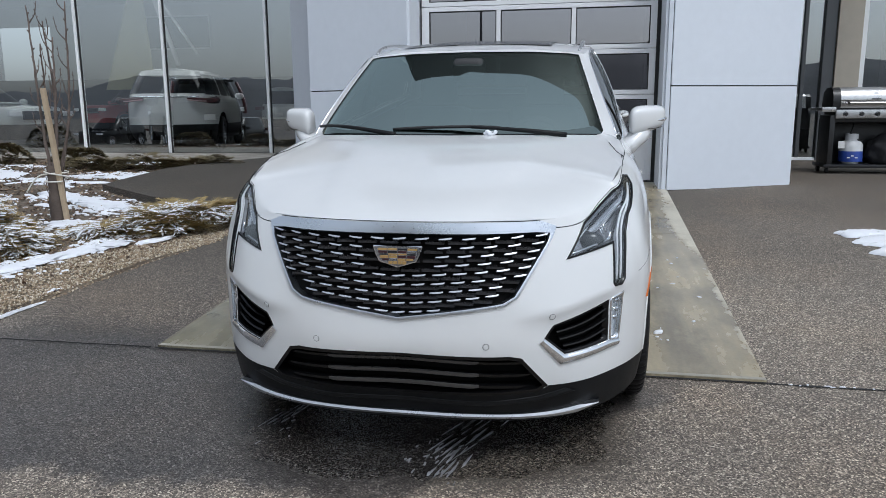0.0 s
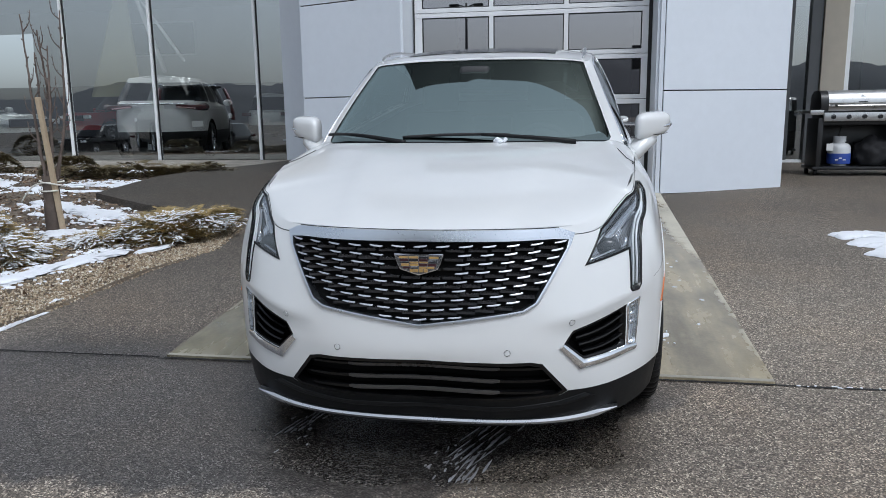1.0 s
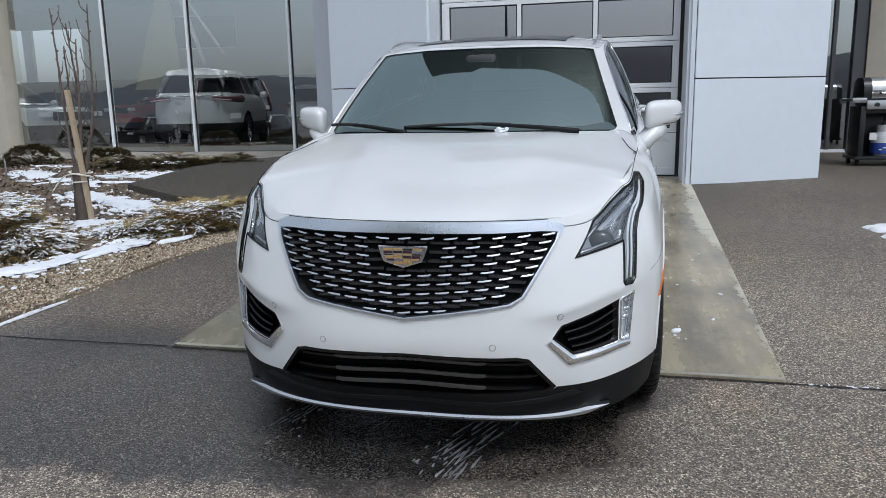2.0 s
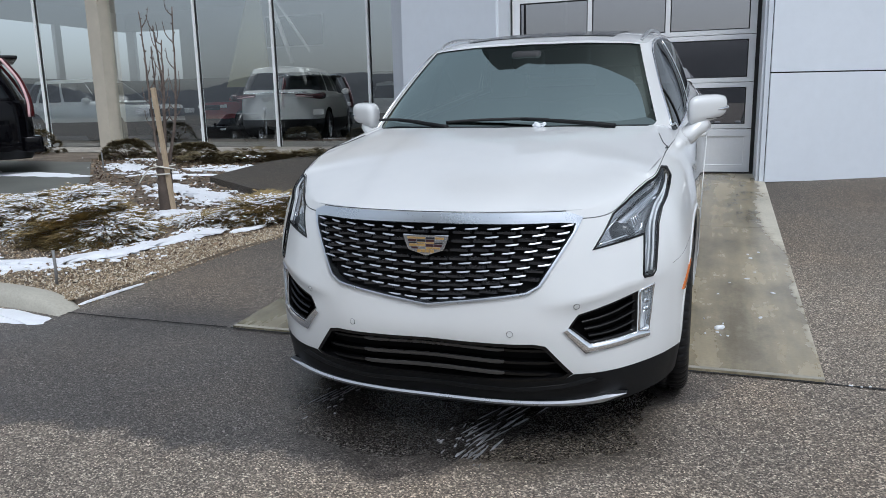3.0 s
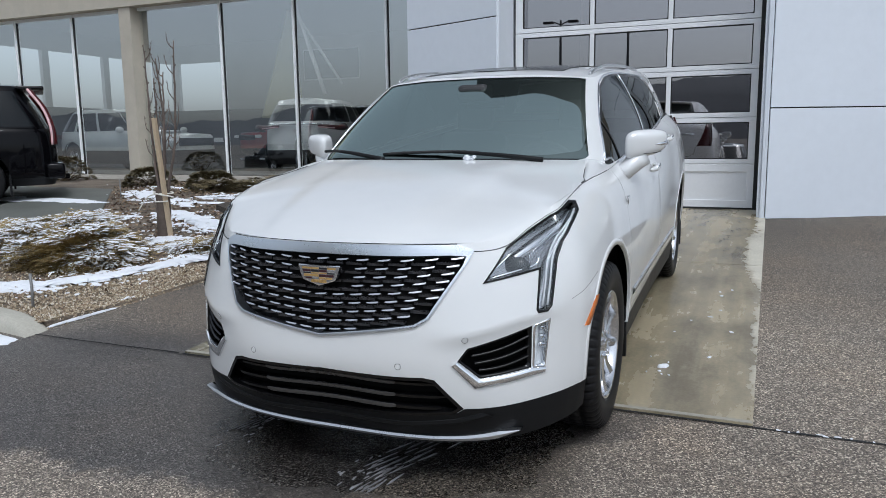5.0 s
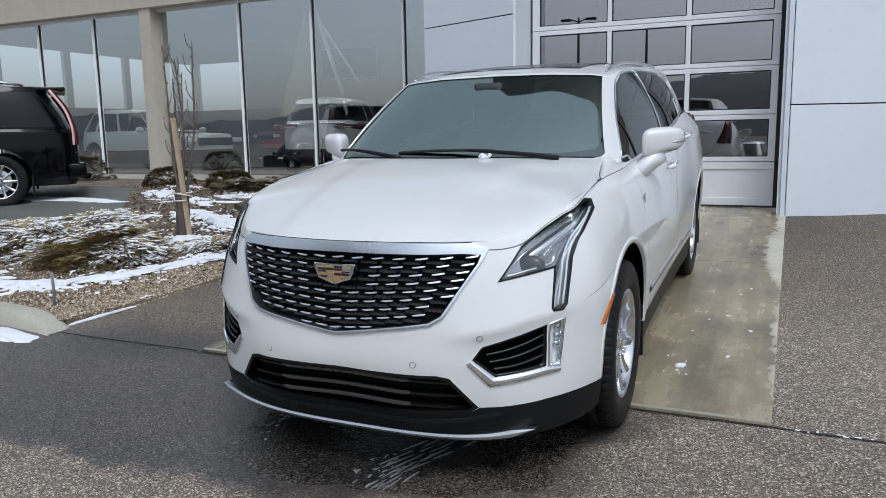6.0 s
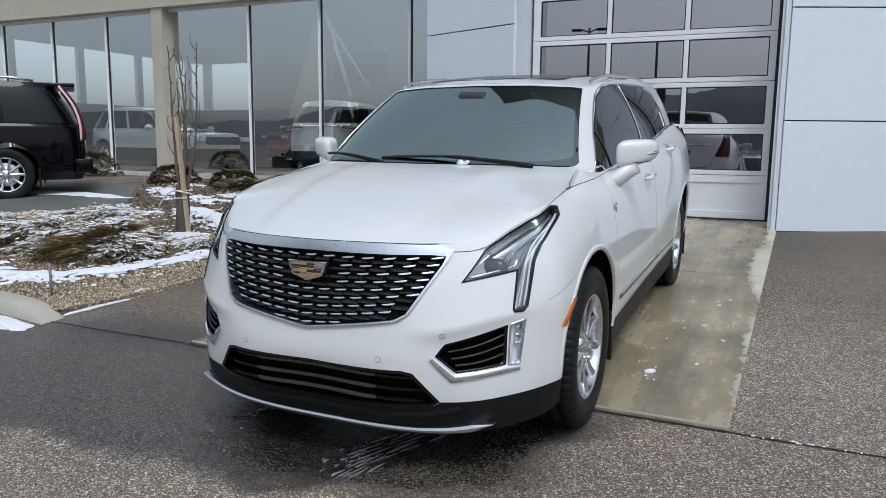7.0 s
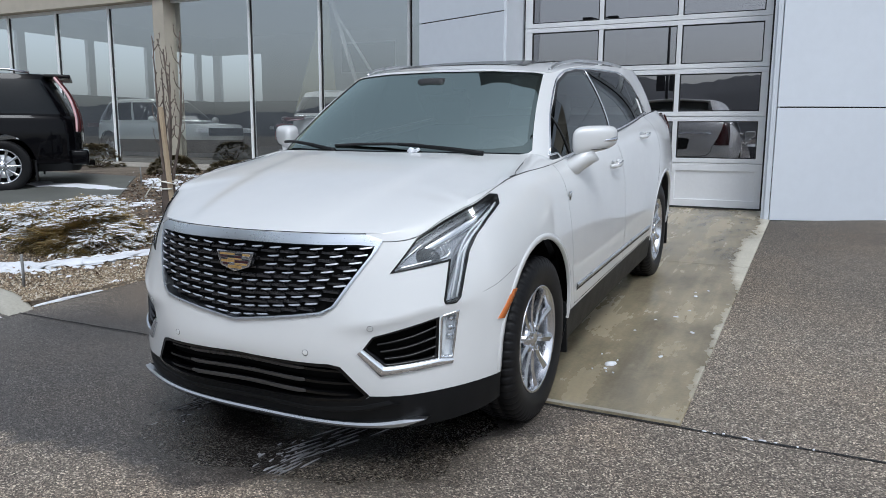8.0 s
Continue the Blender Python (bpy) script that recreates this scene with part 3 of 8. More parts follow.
def build_showroom():
    """The rooms behind the glass, closed all round."""
    for n, (x0, x1) in enumerate(((-28.0, -3.25), (3.3, 12.0)), 1):
        far, top = 30, 6.3
        sill, back_sill = 2.9 if n == 1 else 5.4, 2.9 if n == 1 else 5.4
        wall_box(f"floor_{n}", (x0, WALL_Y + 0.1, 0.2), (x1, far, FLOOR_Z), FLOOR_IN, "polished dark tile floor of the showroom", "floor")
        wall_box(f"ceiling_{n}", (x0, WALL_Y + 0.3, top), (x1, far, top + 0.15), WALL_IN, "pale showroom ceiling", "ceiling")
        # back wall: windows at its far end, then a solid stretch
        wall_box(f"wall_back_low_{n}", (x0, far, 0.2), (x1, far + 0.2, back_sill), WALL_DARK, "back wall of the showroom below its windows, coloured dark for the dim room")
        wall_box(f"wall_back_high_{n}", (x0, far, 5.4), (x1, far + 0.2, top + 0.15), WALL_GREY, "grey back wall of the showroom over its windows")
        if n == 1:
            wall_box("pier_1", (x0, far, 2.9), (x0 + 0.5, far + 0.2, 5.4), WALL_IN, "pale pier between the back windows", "pier")
            wall_box("pier_2", (x0 + 3.4, far, 2.9), (x1, far + 0.2, 5.4), WALL_GREY, "grey solid stretch of the back wall", "pier")
        wall_box(f"wall_left_low_{n}", (x0 - 0.2, WALL_Y + 0.3, 0.2), (x0, far, sill), WALL_DARK, "end wall of the showroom below its windows, coloured dark for the dim room")
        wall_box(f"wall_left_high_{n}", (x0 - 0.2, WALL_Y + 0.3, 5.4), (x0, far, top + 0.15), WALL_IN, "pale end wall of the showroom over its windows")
        k = WALL_Y + 0.3
        while k < far and n == 1:
            wall_box("pier_3", (x0 - 0.2, k, 2.9), (x0, min(k + 0.35, far), 5.4), WALL_IN, "pale pier between the end windows", "pier")
            k += 3.4
        wall_box(f"wall_right_{n}", (x1, WALL_Y + 0.3, 0.2), (x1 + 0.2, far, top + 0.15), WALL_GREY, "grey party wall of the showroom")
    wall_box("floor_3", (-3.0, 7.36, 0.2), (3.2, 20, 0.43), FLOOR_IN, "concrete floor of the service bay", "floor")
    wall_box("wall_back_3", (-3.0, 20, 0.2), (3.2, 20.2, 5.2), WALL_IN, "dim back wall of the service bay")
    wall_box("ceiling_3", (-3.2, 7.36, 5.2), (3.25, 20.2, 5.35), WALL_IN, "dim ceiling of the service bay", "ceiling")
    # pale yellow banner on slanting white poles, hung in the showroom
    root = thing("banner", Matrix.Translation((-14.2, 21.5, 6.28)), "pale yellow tapering banner hung between slanting white poles", "banner")
    cloth = bmesh.new()
    rows = []
    for i in range(13):
        f = i / 12
        w = 0.3 + 1.6 * f
        rows.append([(-0.3 - 0.55 * f + w * (u - 0.5), 0.04 * math.sin(5 * u + 3 * f), -0.25 - 3.9 * f) for u in np.linspace(0, 1, 9)])
    back = [[(x, y + 0.012, z) for x, y, z in row] for row in rows]
    cloth = sheet([[*a_, *b_[::-1]] for a_, b_ in zip(rows, back)], True)
    part("cloth", cloth, BANNER, root, "pale yellow cloth", 40)
    part("pole", tube([(-0.10, 0.02, -0.02), (1.05, 0.02, -3.35)], 0.075, 10), DOOR_WHITE, root, "white slanting pole", 40)
    part("pole", tube([(-0.30, 0.02, -0.02), (1.75, 0.10, -3.0)], 0.05, 10), DOOR_WHITE, root, "white slanting pole", 40)
    # framed dark panels on the back wall
    for x, w, z, h in ((-17.9, 3.2, 4.2, 1.5),):
        pic = thing("wall_panel", Matrix.Translation((x, 29.99, z)), "framed grey display panel on the back wall of the showroom", "display panel", "display panels")
        part("frame", box((-w / 2, -0.05, 0), (w / 2, 0.0, h), 0.01), DOOR_WHITE, pic)
        part("face", box((-w / 2 + 0.06, -0.065, 0.06), (w / 2 - 0.06, -0.052, h - 0.06)), WALL_DARK, pic)


WALL_GREY = plain("grey_showroom_wall", (0.52, 0.535, 0.54), 0.8, 0.0, 0.12, 2)
BANNER = plain("yellow_banner_cloth", (0.30, 0.29, 0.18), 0.8, 0.0, 0.10, 8)
build_showroom()


def build_far_hills():
    """Low wooded hills across the valley behind the forecourt, which the panes mirror."""
    bm = bmesh.new()
    rng = random.Random(4)
    n = 480
    rings = []
    for i in range(n + 1):
        a = math.pi + math.pi * i / n
        h = 10 + 2.5 * math.sin(i * 0.13 + 1) + 2 * math.sin(i * 0.041) + 1.2 * math.sin(i * 0.31) + rng.uniform(-0.5, 0.5) + 3 + 16 * math.exp(-(((a - 1.5 * math.pi) / 0.42) ** 2))
        rings.append([bm.verts.new((r * math.cos(a), r * math.sin(a), z)) for r, z in ((300, -2), (330, h * 0.6), (370, h), (395, h * 0.5))])
    for p, q in zip(rings, rings[1:]):
        for k in range(3):
            bm.faces.new((p[k], q[k], q[k + 1], p[k + 1]))
    ob = part("backdrop", bm, HILLS, None, "dark winter hills on the horizon across the valley", smooth=60)
    tagged(ob, category="hills", kind="structure")


def build_lamp_posts():
    """Tall lamp posts on the street side of the forecourt."""
    root = thing("street_lamp", Matrix.Translation((-8.8, -25.0, ground_z(-25.0))), "tall dark steel lamp post with twin heads", "street lamp", "lamp posts")
    part("pole", tube([(0, 0, -0.1), (0, 0, 4.0), (0, 0, 8.6)], [0.11, 0.09, 0.06], 12), POST, root, "", 60)
    part("base", box((-0.3, -0.3, -0.1), (0.3, 0.3, 0.55), 0.03), CONCRETE, root)
    for s in (1, -1):
        part("arm", tube([(0, 0, 8.35), (0.35 * s, 0, 8.5), (0.8 * s, 0, 8.52)], 0.035, 8), POST, root, "", 60)
        part("lamp_head", box((0.7 * s - 0.28, -0.16, 8.44), (0.7 * s + 0.28, 0.16, 8.56), 0.03), POST, root)
        part("street_banner", box((0.10 * s - 0.02 + 0.25 * s - 0.22, -0.012, 4.6), (0.10 * s + 0.02 + 0.25 * s + 0.22, 0.012, 5.9), 0.004), POST, root, "dark street banner")
    copy_thing(root, Matrix.Translation((-5.4, -27.0, ground_z(-27.0))))
    copy_thing(root, Matrix.Translation((4.5, -26.0, ground_z(-26.0))))


POST = plain("dark_post_paint", (0.035, 0.035, 0.038), 0.5, 0.2, 0.2, 8)
build_lamp_posts()
HILLS = plain("winter_woodland", (0.075, 0.078, 0.085), 0.95, 0.0, 0.5, 0.05)
build_far_hills()


# ---- the white suv ----
# Plan of the flank at its widest, from the middle of the nose round to the middle of the tail.
PLAN = [(0, 0), (0.18, 0.0), (0.35, 0.02), (0.52, 0.085), (0.66, 0.168), (0.78, 0.285), (0.868, 0.41), (0.915, 0.55), (0.945, 0.92),
        (0.946, 1.4), (0.95, 2.3), (0.955, 3.2), (0.963, 3.77), (0.93, 4.3), (0.83, 4.60), (0.45, 4.76), (0, 4.80)]
TOP_Z = [0.957, 0.957, 0.955, 0.948, 0.952, 0.985, 1.022, 1.052, 1.098, 1.105, 1.162, 1.225, 1.258, 1.27, 1.27, 1.27, 1.27]
LEVELS = [0.0, 0.19, 0.39, 0.55, 0.71, 0.85, 0.94, 1.0]          # share of the height from the lower edge to the top line
FRONT_LEVELS = [0.0, 0.19, 0.40, 0.56, 0.72, 0.86, 0.95, 1.0]
# How far each level lies inside the plan line, at six stations: nose, bumper corner, headlight, front wheel, doors, rear wheel, tail.
INSET_AT = [0, 4, 6, 8, 10, 12, 16]
INSET = [(0.135, 0.00, 0.02, 0.03, 0.05, 0.03, 0.10), (0.06, -0.01, 0.0, 0.0, 0.012, 0.0, 0.03), (-0.008, 0.0, 0.0, -0.006, -0.006, -0.006, 0.0),
         (0.0, 0.008, 0.004, -0.012, -0.002, -0.012, 0.0), (0.022, 0.035, 0.03, 0.004, 0.006, 0.0, 0.02), (0.045, 0.07, 0.075, 0.034, 0.024, 0.03, 0.05),
         (0.062, 0.10, 0.125, 0.075, 0.05, 0.085, 0.09), (0.068, 0.118, 0.165, 0.125, 0.095, 0.15, 0.14)]
NU, NV = 168, 60


def flank():
    """The side and end surface of half the body: rows of levels, columns from nose to tail."""
    plan = spline([(*p, z) for p, z in zip(PLAN, TOP_Z)], NU)
    tang = np.gradient(plan[:, :2], axis=0)
    norm = np.stack([tang[:, 1], -tang[:, 0]], 1)
    norm /= np.linalg.norm(norm, axis=1)[:, None]      # outward
    norm[0], norm[-1] = (0, -1), (0, 1)
    st = np.linspace(0, len(PLAN) - 1, NU + 1)
    rows = []
    for k, lev in enumerate(LEVELS):
        d = np.interp(st, INSET_AT, INSET[k])
        if k == 0:      # the spoiler lip runs straighter than the bumper over it
            d = np.interp(st, [0, 2, 3, 4, 6, 8, 10, 12, 16], [0.135, 0.122, 0.066, 0.005, 0.02, 0.03, 0.05, 0.03, 0.10])
        d = np.convolve(np.pad(d, 4, "edge"), np.ones(9) / 9, "valid")
        front = np.clip(1 - (plan[:, 1] - 0.3) / 0.8, 0, 1)
        share = lev * (1 - front) + FRONT_LEVELS[k] * front
        low = np.interp(st, [0, 2, 3, 4, 5, 6, 7, 8, 11, 16], [0.168, 0.173, 0.190, 0.212, 0.215, 0.225, 0.24, 0.20, 0.22, 0.30])
        z = low + (plan[:, 2] - low) * share
        xy = plan[:, :2] - norm * d[:, None]
        xy[0, 0] = xy[-1, 0] = 0
        rows.append(np.column_stack([np.maximum(xy[:, 0], 0), xy[:, 1], z]))
    rows = np.array(rows)
    g = np.stack([spline(rows[:, i], NV) for i in range(NU + 1)], 1)
    # a soft crease from the lower corner of the grille to the wheel arch
    fade = np.interp(st, [2.3, 3.2, 4.7, 6.2], [0, 1, 1, 0])
    zc = np.interp(st, [2.2, 3.2, 4.5, 6.5], [0.615, 0.625, 0.665, 0.70])
    lift = 0.013 * fade[None, :] * np.exp(-np.abs(g[:, :, 2] - zc[None, :]) / np.where(g[:, :, 2] > zc[None, :], 0.075, 0.028))
    lift -= 0.007 * fade[None, :] * np.exp(-(((zc[None, :] - g[:, :, 2] - 0.060) / 0.045) ** 2))
    g[:, :, 0] += norm[None, :, 0] * lift
    g[:, :, 1] += norm[None, :, 1] * lift
    return g


def cap(edge_front, edge_side, centre, n=28, m=40, crown=2.4):
    """A crowned panel between its middle line and its edge; edge_front closes it ahead."""
    m = m or len(edge_side) - 1
    c, e = spline(centre, m), spline(edge_side, m) if m != len(edge_side) - 1 else np.array(edge_side)
    us = np.linspace(0, 1, n + 1)
    rows = []
    for i in range(m + 1):
        row = []
        for u in us:
            row.append((e[i][0] * u, c[i][1] + (e[i][1] - c[i][1]) * u**2, c[i][2] + (e[i][2] - c[i][2]) * u**crown))
        rows.append(row)
    return np.array(rows)


FL = flank()
TOP = FL[-1]                     # the upper line of the flank
suv = thing("suv", APRON.copy(), "pearl white crossover suv with black mesh grille, parked on the slab", "car")


def both(name, bm, mat, label="", smooth=40):
    """A part of the near flank and its twin on the other."""
    other = mirrored(bm)
    a = part(name, bm, mat, suv, label, smooth)
    b = part(name, other, mat, suv, label, smooth)
    return a, b


def side_of(c):
    return c.x > 0.5 and 0.3 < c.y < 4.7


AX_SIDE = ((0, 1, 0), (0, 0, 1))
AX_FRONT = ((1, 0, 0), (0, 0, 1))
AX_DIAG = ((0.8, 0.6, 0), (0, 0, 1))


def circle(cy, cz, r, n=36, a0=0.0):
    return [(cy + r * math.cos(math.tau * i / n + a0), cz + r * math.sin(math.tau * i / n + a0)) for i in range(n)]


def arch(cy, grow=0.0, n=36):
    """The outline of a wheel opening, a little higher than long."""
    return [(cy + (0.402 + grow) * math.cos(math.tau * i / n), 0.395 + (0.425 + grow) * math.sin(math.tau * i / n)) for i in range(n)]


def build_body():
    bm = sheet(FL)
    side = lambda c: c.x > 0.55
    # wheel arches
    for cy in (0.895, 3.775):
        cut(bm, arch(cy + 0.008), *AX_SIDE, facing=side).free()
    # grille, lower intake, lamps, vents
    grille = cut(bm, GRILLE, *AX_FRONT, facing=lambda c: c.y < 0.6)
    intake = cut(bm, INTAKE, *AX_FRONT, facing=lambda c: c.y < 0.6)
    vent = cut(bm, VENT, *AX_DIAG, facing=lambda c: c.y < 0.7)
    fog = cut(bm, FOG, *AX_DIAG, facing=lambda c: c.y < 0.7)
    lamp = cut(bm, LAMP, *AX_DIAG, facing=lambda c: c.y < 0.95 and c.x > 0.3)
    # the strip over the lamp that belongs to the hood
    wing = cut(bm, HOOD_SIDE, *AX_DIAG, facing=lambda c: c.y < 1.0 and c.x > 0.53)
    # black lower edge all round
    skirt = cut(bm, SKIRT_SIDE, *AX_SIDE, facing=lambda c: c.x > 0.6 or c.y > 4.4)
    chin = cut(bm, CHIN, *AX_FRONT, facing=lambda c: c.y < 0.6)
    # doors and their gaps
    doors = []
    for poly in (DOOR_F, DOOR_B):
        ring = cut(bm, poly, *AX_SIDE, facing=side_of)
        leaf = cut(ring, shrink(poly, 0.004), *AX_SIDE)
        ring.free()
        doors.append(leaf)
    # fender and bumper part along the line behind the lamp
    bumper = cut(bm, BUMPER, *AX_SIDE, facing=lambda c: True)
    body = mirrored(bm, True)
    part("body_shell", body, PAINT_WHITE, suv, "", 50)
    part("front_bumper", mirrored(bumper, True), PAINT_WHITE, suv, "", 50)
    for name, leaf in zip(("front_door", "rear_door"), doors):
        both(name, rim(leaf, 0.02, (-1, 0, 0)), PAINT_WHITE)
    both("side_skirt", skirt, BLACK_MATT, "black plastic sill cladding")
    part("chin_spoiler", mirrored(chin, True), BLACK_MATT, suv, "black plastic lower bumper", 50)
    return grille, intake, vent, fog, lamp, wing


GRILLE = [(0, 0.945), (0.505, 0.935), (0.545, 0.912), (0.525, 0.875), (0.41, 0.688), (0.37, 0.664), (0.0, 0.617)]
GRILLE = [(-0.02, 0.945), *GRILLE[1:-1], (-0.02, 0.617)]
INTAKE = [(-0.02, 0.487), (0.40, 0.477), (0.443, 0.466), (0.537, 0.347), (0.50, 0.323), (-0.02, 0.297)]


def diag(*pts):
    """Points of the corner of the nose, seen along its own slant."""
    return [(0.8 * x + 0.6 * y, z) for x, y, z in pts]


LAMP = diag((0.589, 0.185, 0.804), (0.646, 0.296, 0.922), (0.70, 0.40, 0.972), (0.745, 0.52, 1.012), (0.787, 0.655, 1.052), (0.812, 0.690, 1.046),
            (0.827, 0.667, 1.012), (0.826, 0.549, 0.966), (0.815, 0.477, 0.918), (0.808, 0.42, 0.862), (0.810, 0.372, 0.779), (0.807, 0.338, 0.699),
            (0.795, 0.319, 0.681), (0.767, 0.287, 0.681), (0.760, 0.285, 0.694), (0.756, 0.342, 0.832))
HOOD_SIDE = [*diag((0.545, 0.10, 0.926), (0.60, 0.19, 0.916)), *[(p[0], p[1] + 0.004) for p in LAMP[1:5]], *diag((0.80, 0.78, 1.074), (0.83, 0.95, 1.13), (0.7, 0.95, 1.2), (0.545, 0.10, 1.1))]
VENT = diag((0.522, 0.085, 0.532), (0.553, 0.107, 0.578), (0.753, 0.265, 0.636), (0.750, 0.250, 0.478), (0.594, 0.121, 0.463))
FOG = diag((0.758, 0.268, 0.638), (0.806, 0.325, 0.653), (0.791, 0.294, 0.472), (0.755, 0.252, 0.477))
SKIRT_SIDE = [(0.3, 0.10), (5.0, 0.10), (5.0, 0.42), (4.3, 0.40), (4.0, 0.40), (1.30, 0.385), (1.0, 0.36), (0.5, 0.355), (0.3, 0.345)]
CHIN = [(-0.02, 0.10), (1.0, 0.10), (1.0, 0.36), (0.86, 0.356), (0.60, 0.346), (0.539, 0.3465), (0.50, 0.3235), (-0.02, 0.2975)]
DOOR_F = [(1.40, 0.40), (2.46, 0.40), (2.47, 1.3), (1.385, 1.3), (1.33, 0.9), (1.33, 0.6)]
DOOR_B = [(2.48, 0.40), (3.31, 0.40), (3.36, 0.60), (3.52, 0.84), (3.60, 1.0), (3.60, 1.35), (2.485, 1.35)]
BUMPER = [(-0.5, 0.1), (0.60, 0.1), (0.60, 0.74), (0.47, 0.765), (0.40, 1.2), (-0.5, 1.2)]
PIECES = build_body()


# lower and upper line of the cabin, from the middle of the windscreen round to the middle of the rear window
CABIN_LOW = [(0, 1.135, 1.172), (0.35, 1.155, 1.172), (0.62, 1.235, 1.165), (0.755, 1.345, 1.150), (0.82, 1.44, 1.115), (0.842, 1.75, 1.127),
             (0.852, 2.3, 1.160), (0.842, 3.2, 1.223), (0.808, 3.72, 1.257), (0.76, 4.25, 1.27), (0.62, 4.52, 1.27), (0.3, 4.60, 1.27), (0, 4.61, 1.27)]
CABIN_TOP = [(0, 1.84, 1.582), (0.33, 1.862, 1.578), (0.545, 1.915, 1.560), (0.625, 1.965, 1.552), (0.648, 2.12, 1.572), (0.66, 2.3, 1.588),
             (0.668, 2.6, 1.602), (0.668, 3.2, 1.607), (0.648, 3.75, 1.602), (0.61, 4.2, 1.597), (0.52, 4.38, 1.597), (0.25, 4.43, 1.605), (0, 4.44, 1.605)]


def build_hood():
    i0 = np.argmin(np.abs(TOP[: NU // 2, 0] - 0.545) + (TOP[: NU // 2, 1] > 0.35) * 9)
    i1 = np.argmin(np.abs(TOP[: NU // 2, 1] - 1.16))
    edge = TOP[i0 : i1 + 1]
    centre = [(0, 0.066, 0.958), (0, 0.16, 0.985), (0, 0.35, 1.035), (0, 0.6, 1.085), (0, 0.85, 1.125), (0, 1.11, 1.16)]
    g = cap(None, edge, centre, m=0, crown=2.2)
    # raised middle with soft creases running back from the grille corners
    for i, row in enumerate(g):
        v = i / (len(g) - 1)
        for p in row:
            w = 0.30 + 0.16 * v
            p[2] += 0.010 * min(1, v * 4) / (1 + math.exp((p[0] - w) / 0.018))
    # the back edge follows the foot of the windscreen
    foot = spline(CABIN_LOW[:5], 60)
    for i, row in enumerate(g):
        f = max(0.0, (i / (len(g) - 1) - 0.72) / 0.28) ** 1.5
        for p in row:
            k = min(1.0, max(0.0, (0.80 - p[0]) / 0.07))
            fy = np.interp(p[0], foot[:, 0], foot[:, 1]) - 0.022
            fz = np.interp(p[0], foot[:, 0], foot[:, 2]) - 0.004
            p[1] += f * k * (fy - p[1])
            p[2] += f * k * (fz - p[2])
    bm = sheet(g)
    wing = PIECES[5]
    me = bpy.data.meshes.new("half")
    wing.to_mesh(me)
    wing.free()
    bm.from_mesh(me)
    bpy.data.meshes.remove(me)
    bmesh.ops.remove_doubles(bm, verts=bm.verts[:], dist=0.004)
    # round the shoulder where the top turns over the lamp
    line = [Vector(p) for p in edge[::2]]
    soft = [v for v in bm.verts if not v.is_boundary and v.co.y < 1.0 and v.co.x > 0.60 and min((v.co - p).length for p in line) < 0.075]
    for _ in range(14):
        bmesh.ops.smooth_vert(bm, verts=soft, factor=0.5, use_axis_x=True, use_axis_y=True, use_axis_z=True)
    bmesh.ops.recalc_face_normals(bm, faces=bm.faces[:])
    if sum(f_.normal.z for f_ in bm.faces) < 0:
        bmesh.ops.reverse_faces(bm, faces=bm.faces[:])
    bm = mirrored(bm, True)
    rim(bm, 0.02, (0, 0, -1))
    part("hood", bm, PAINT_WHITE, suv, "", 40)
    return g


HOOD = build_hood()

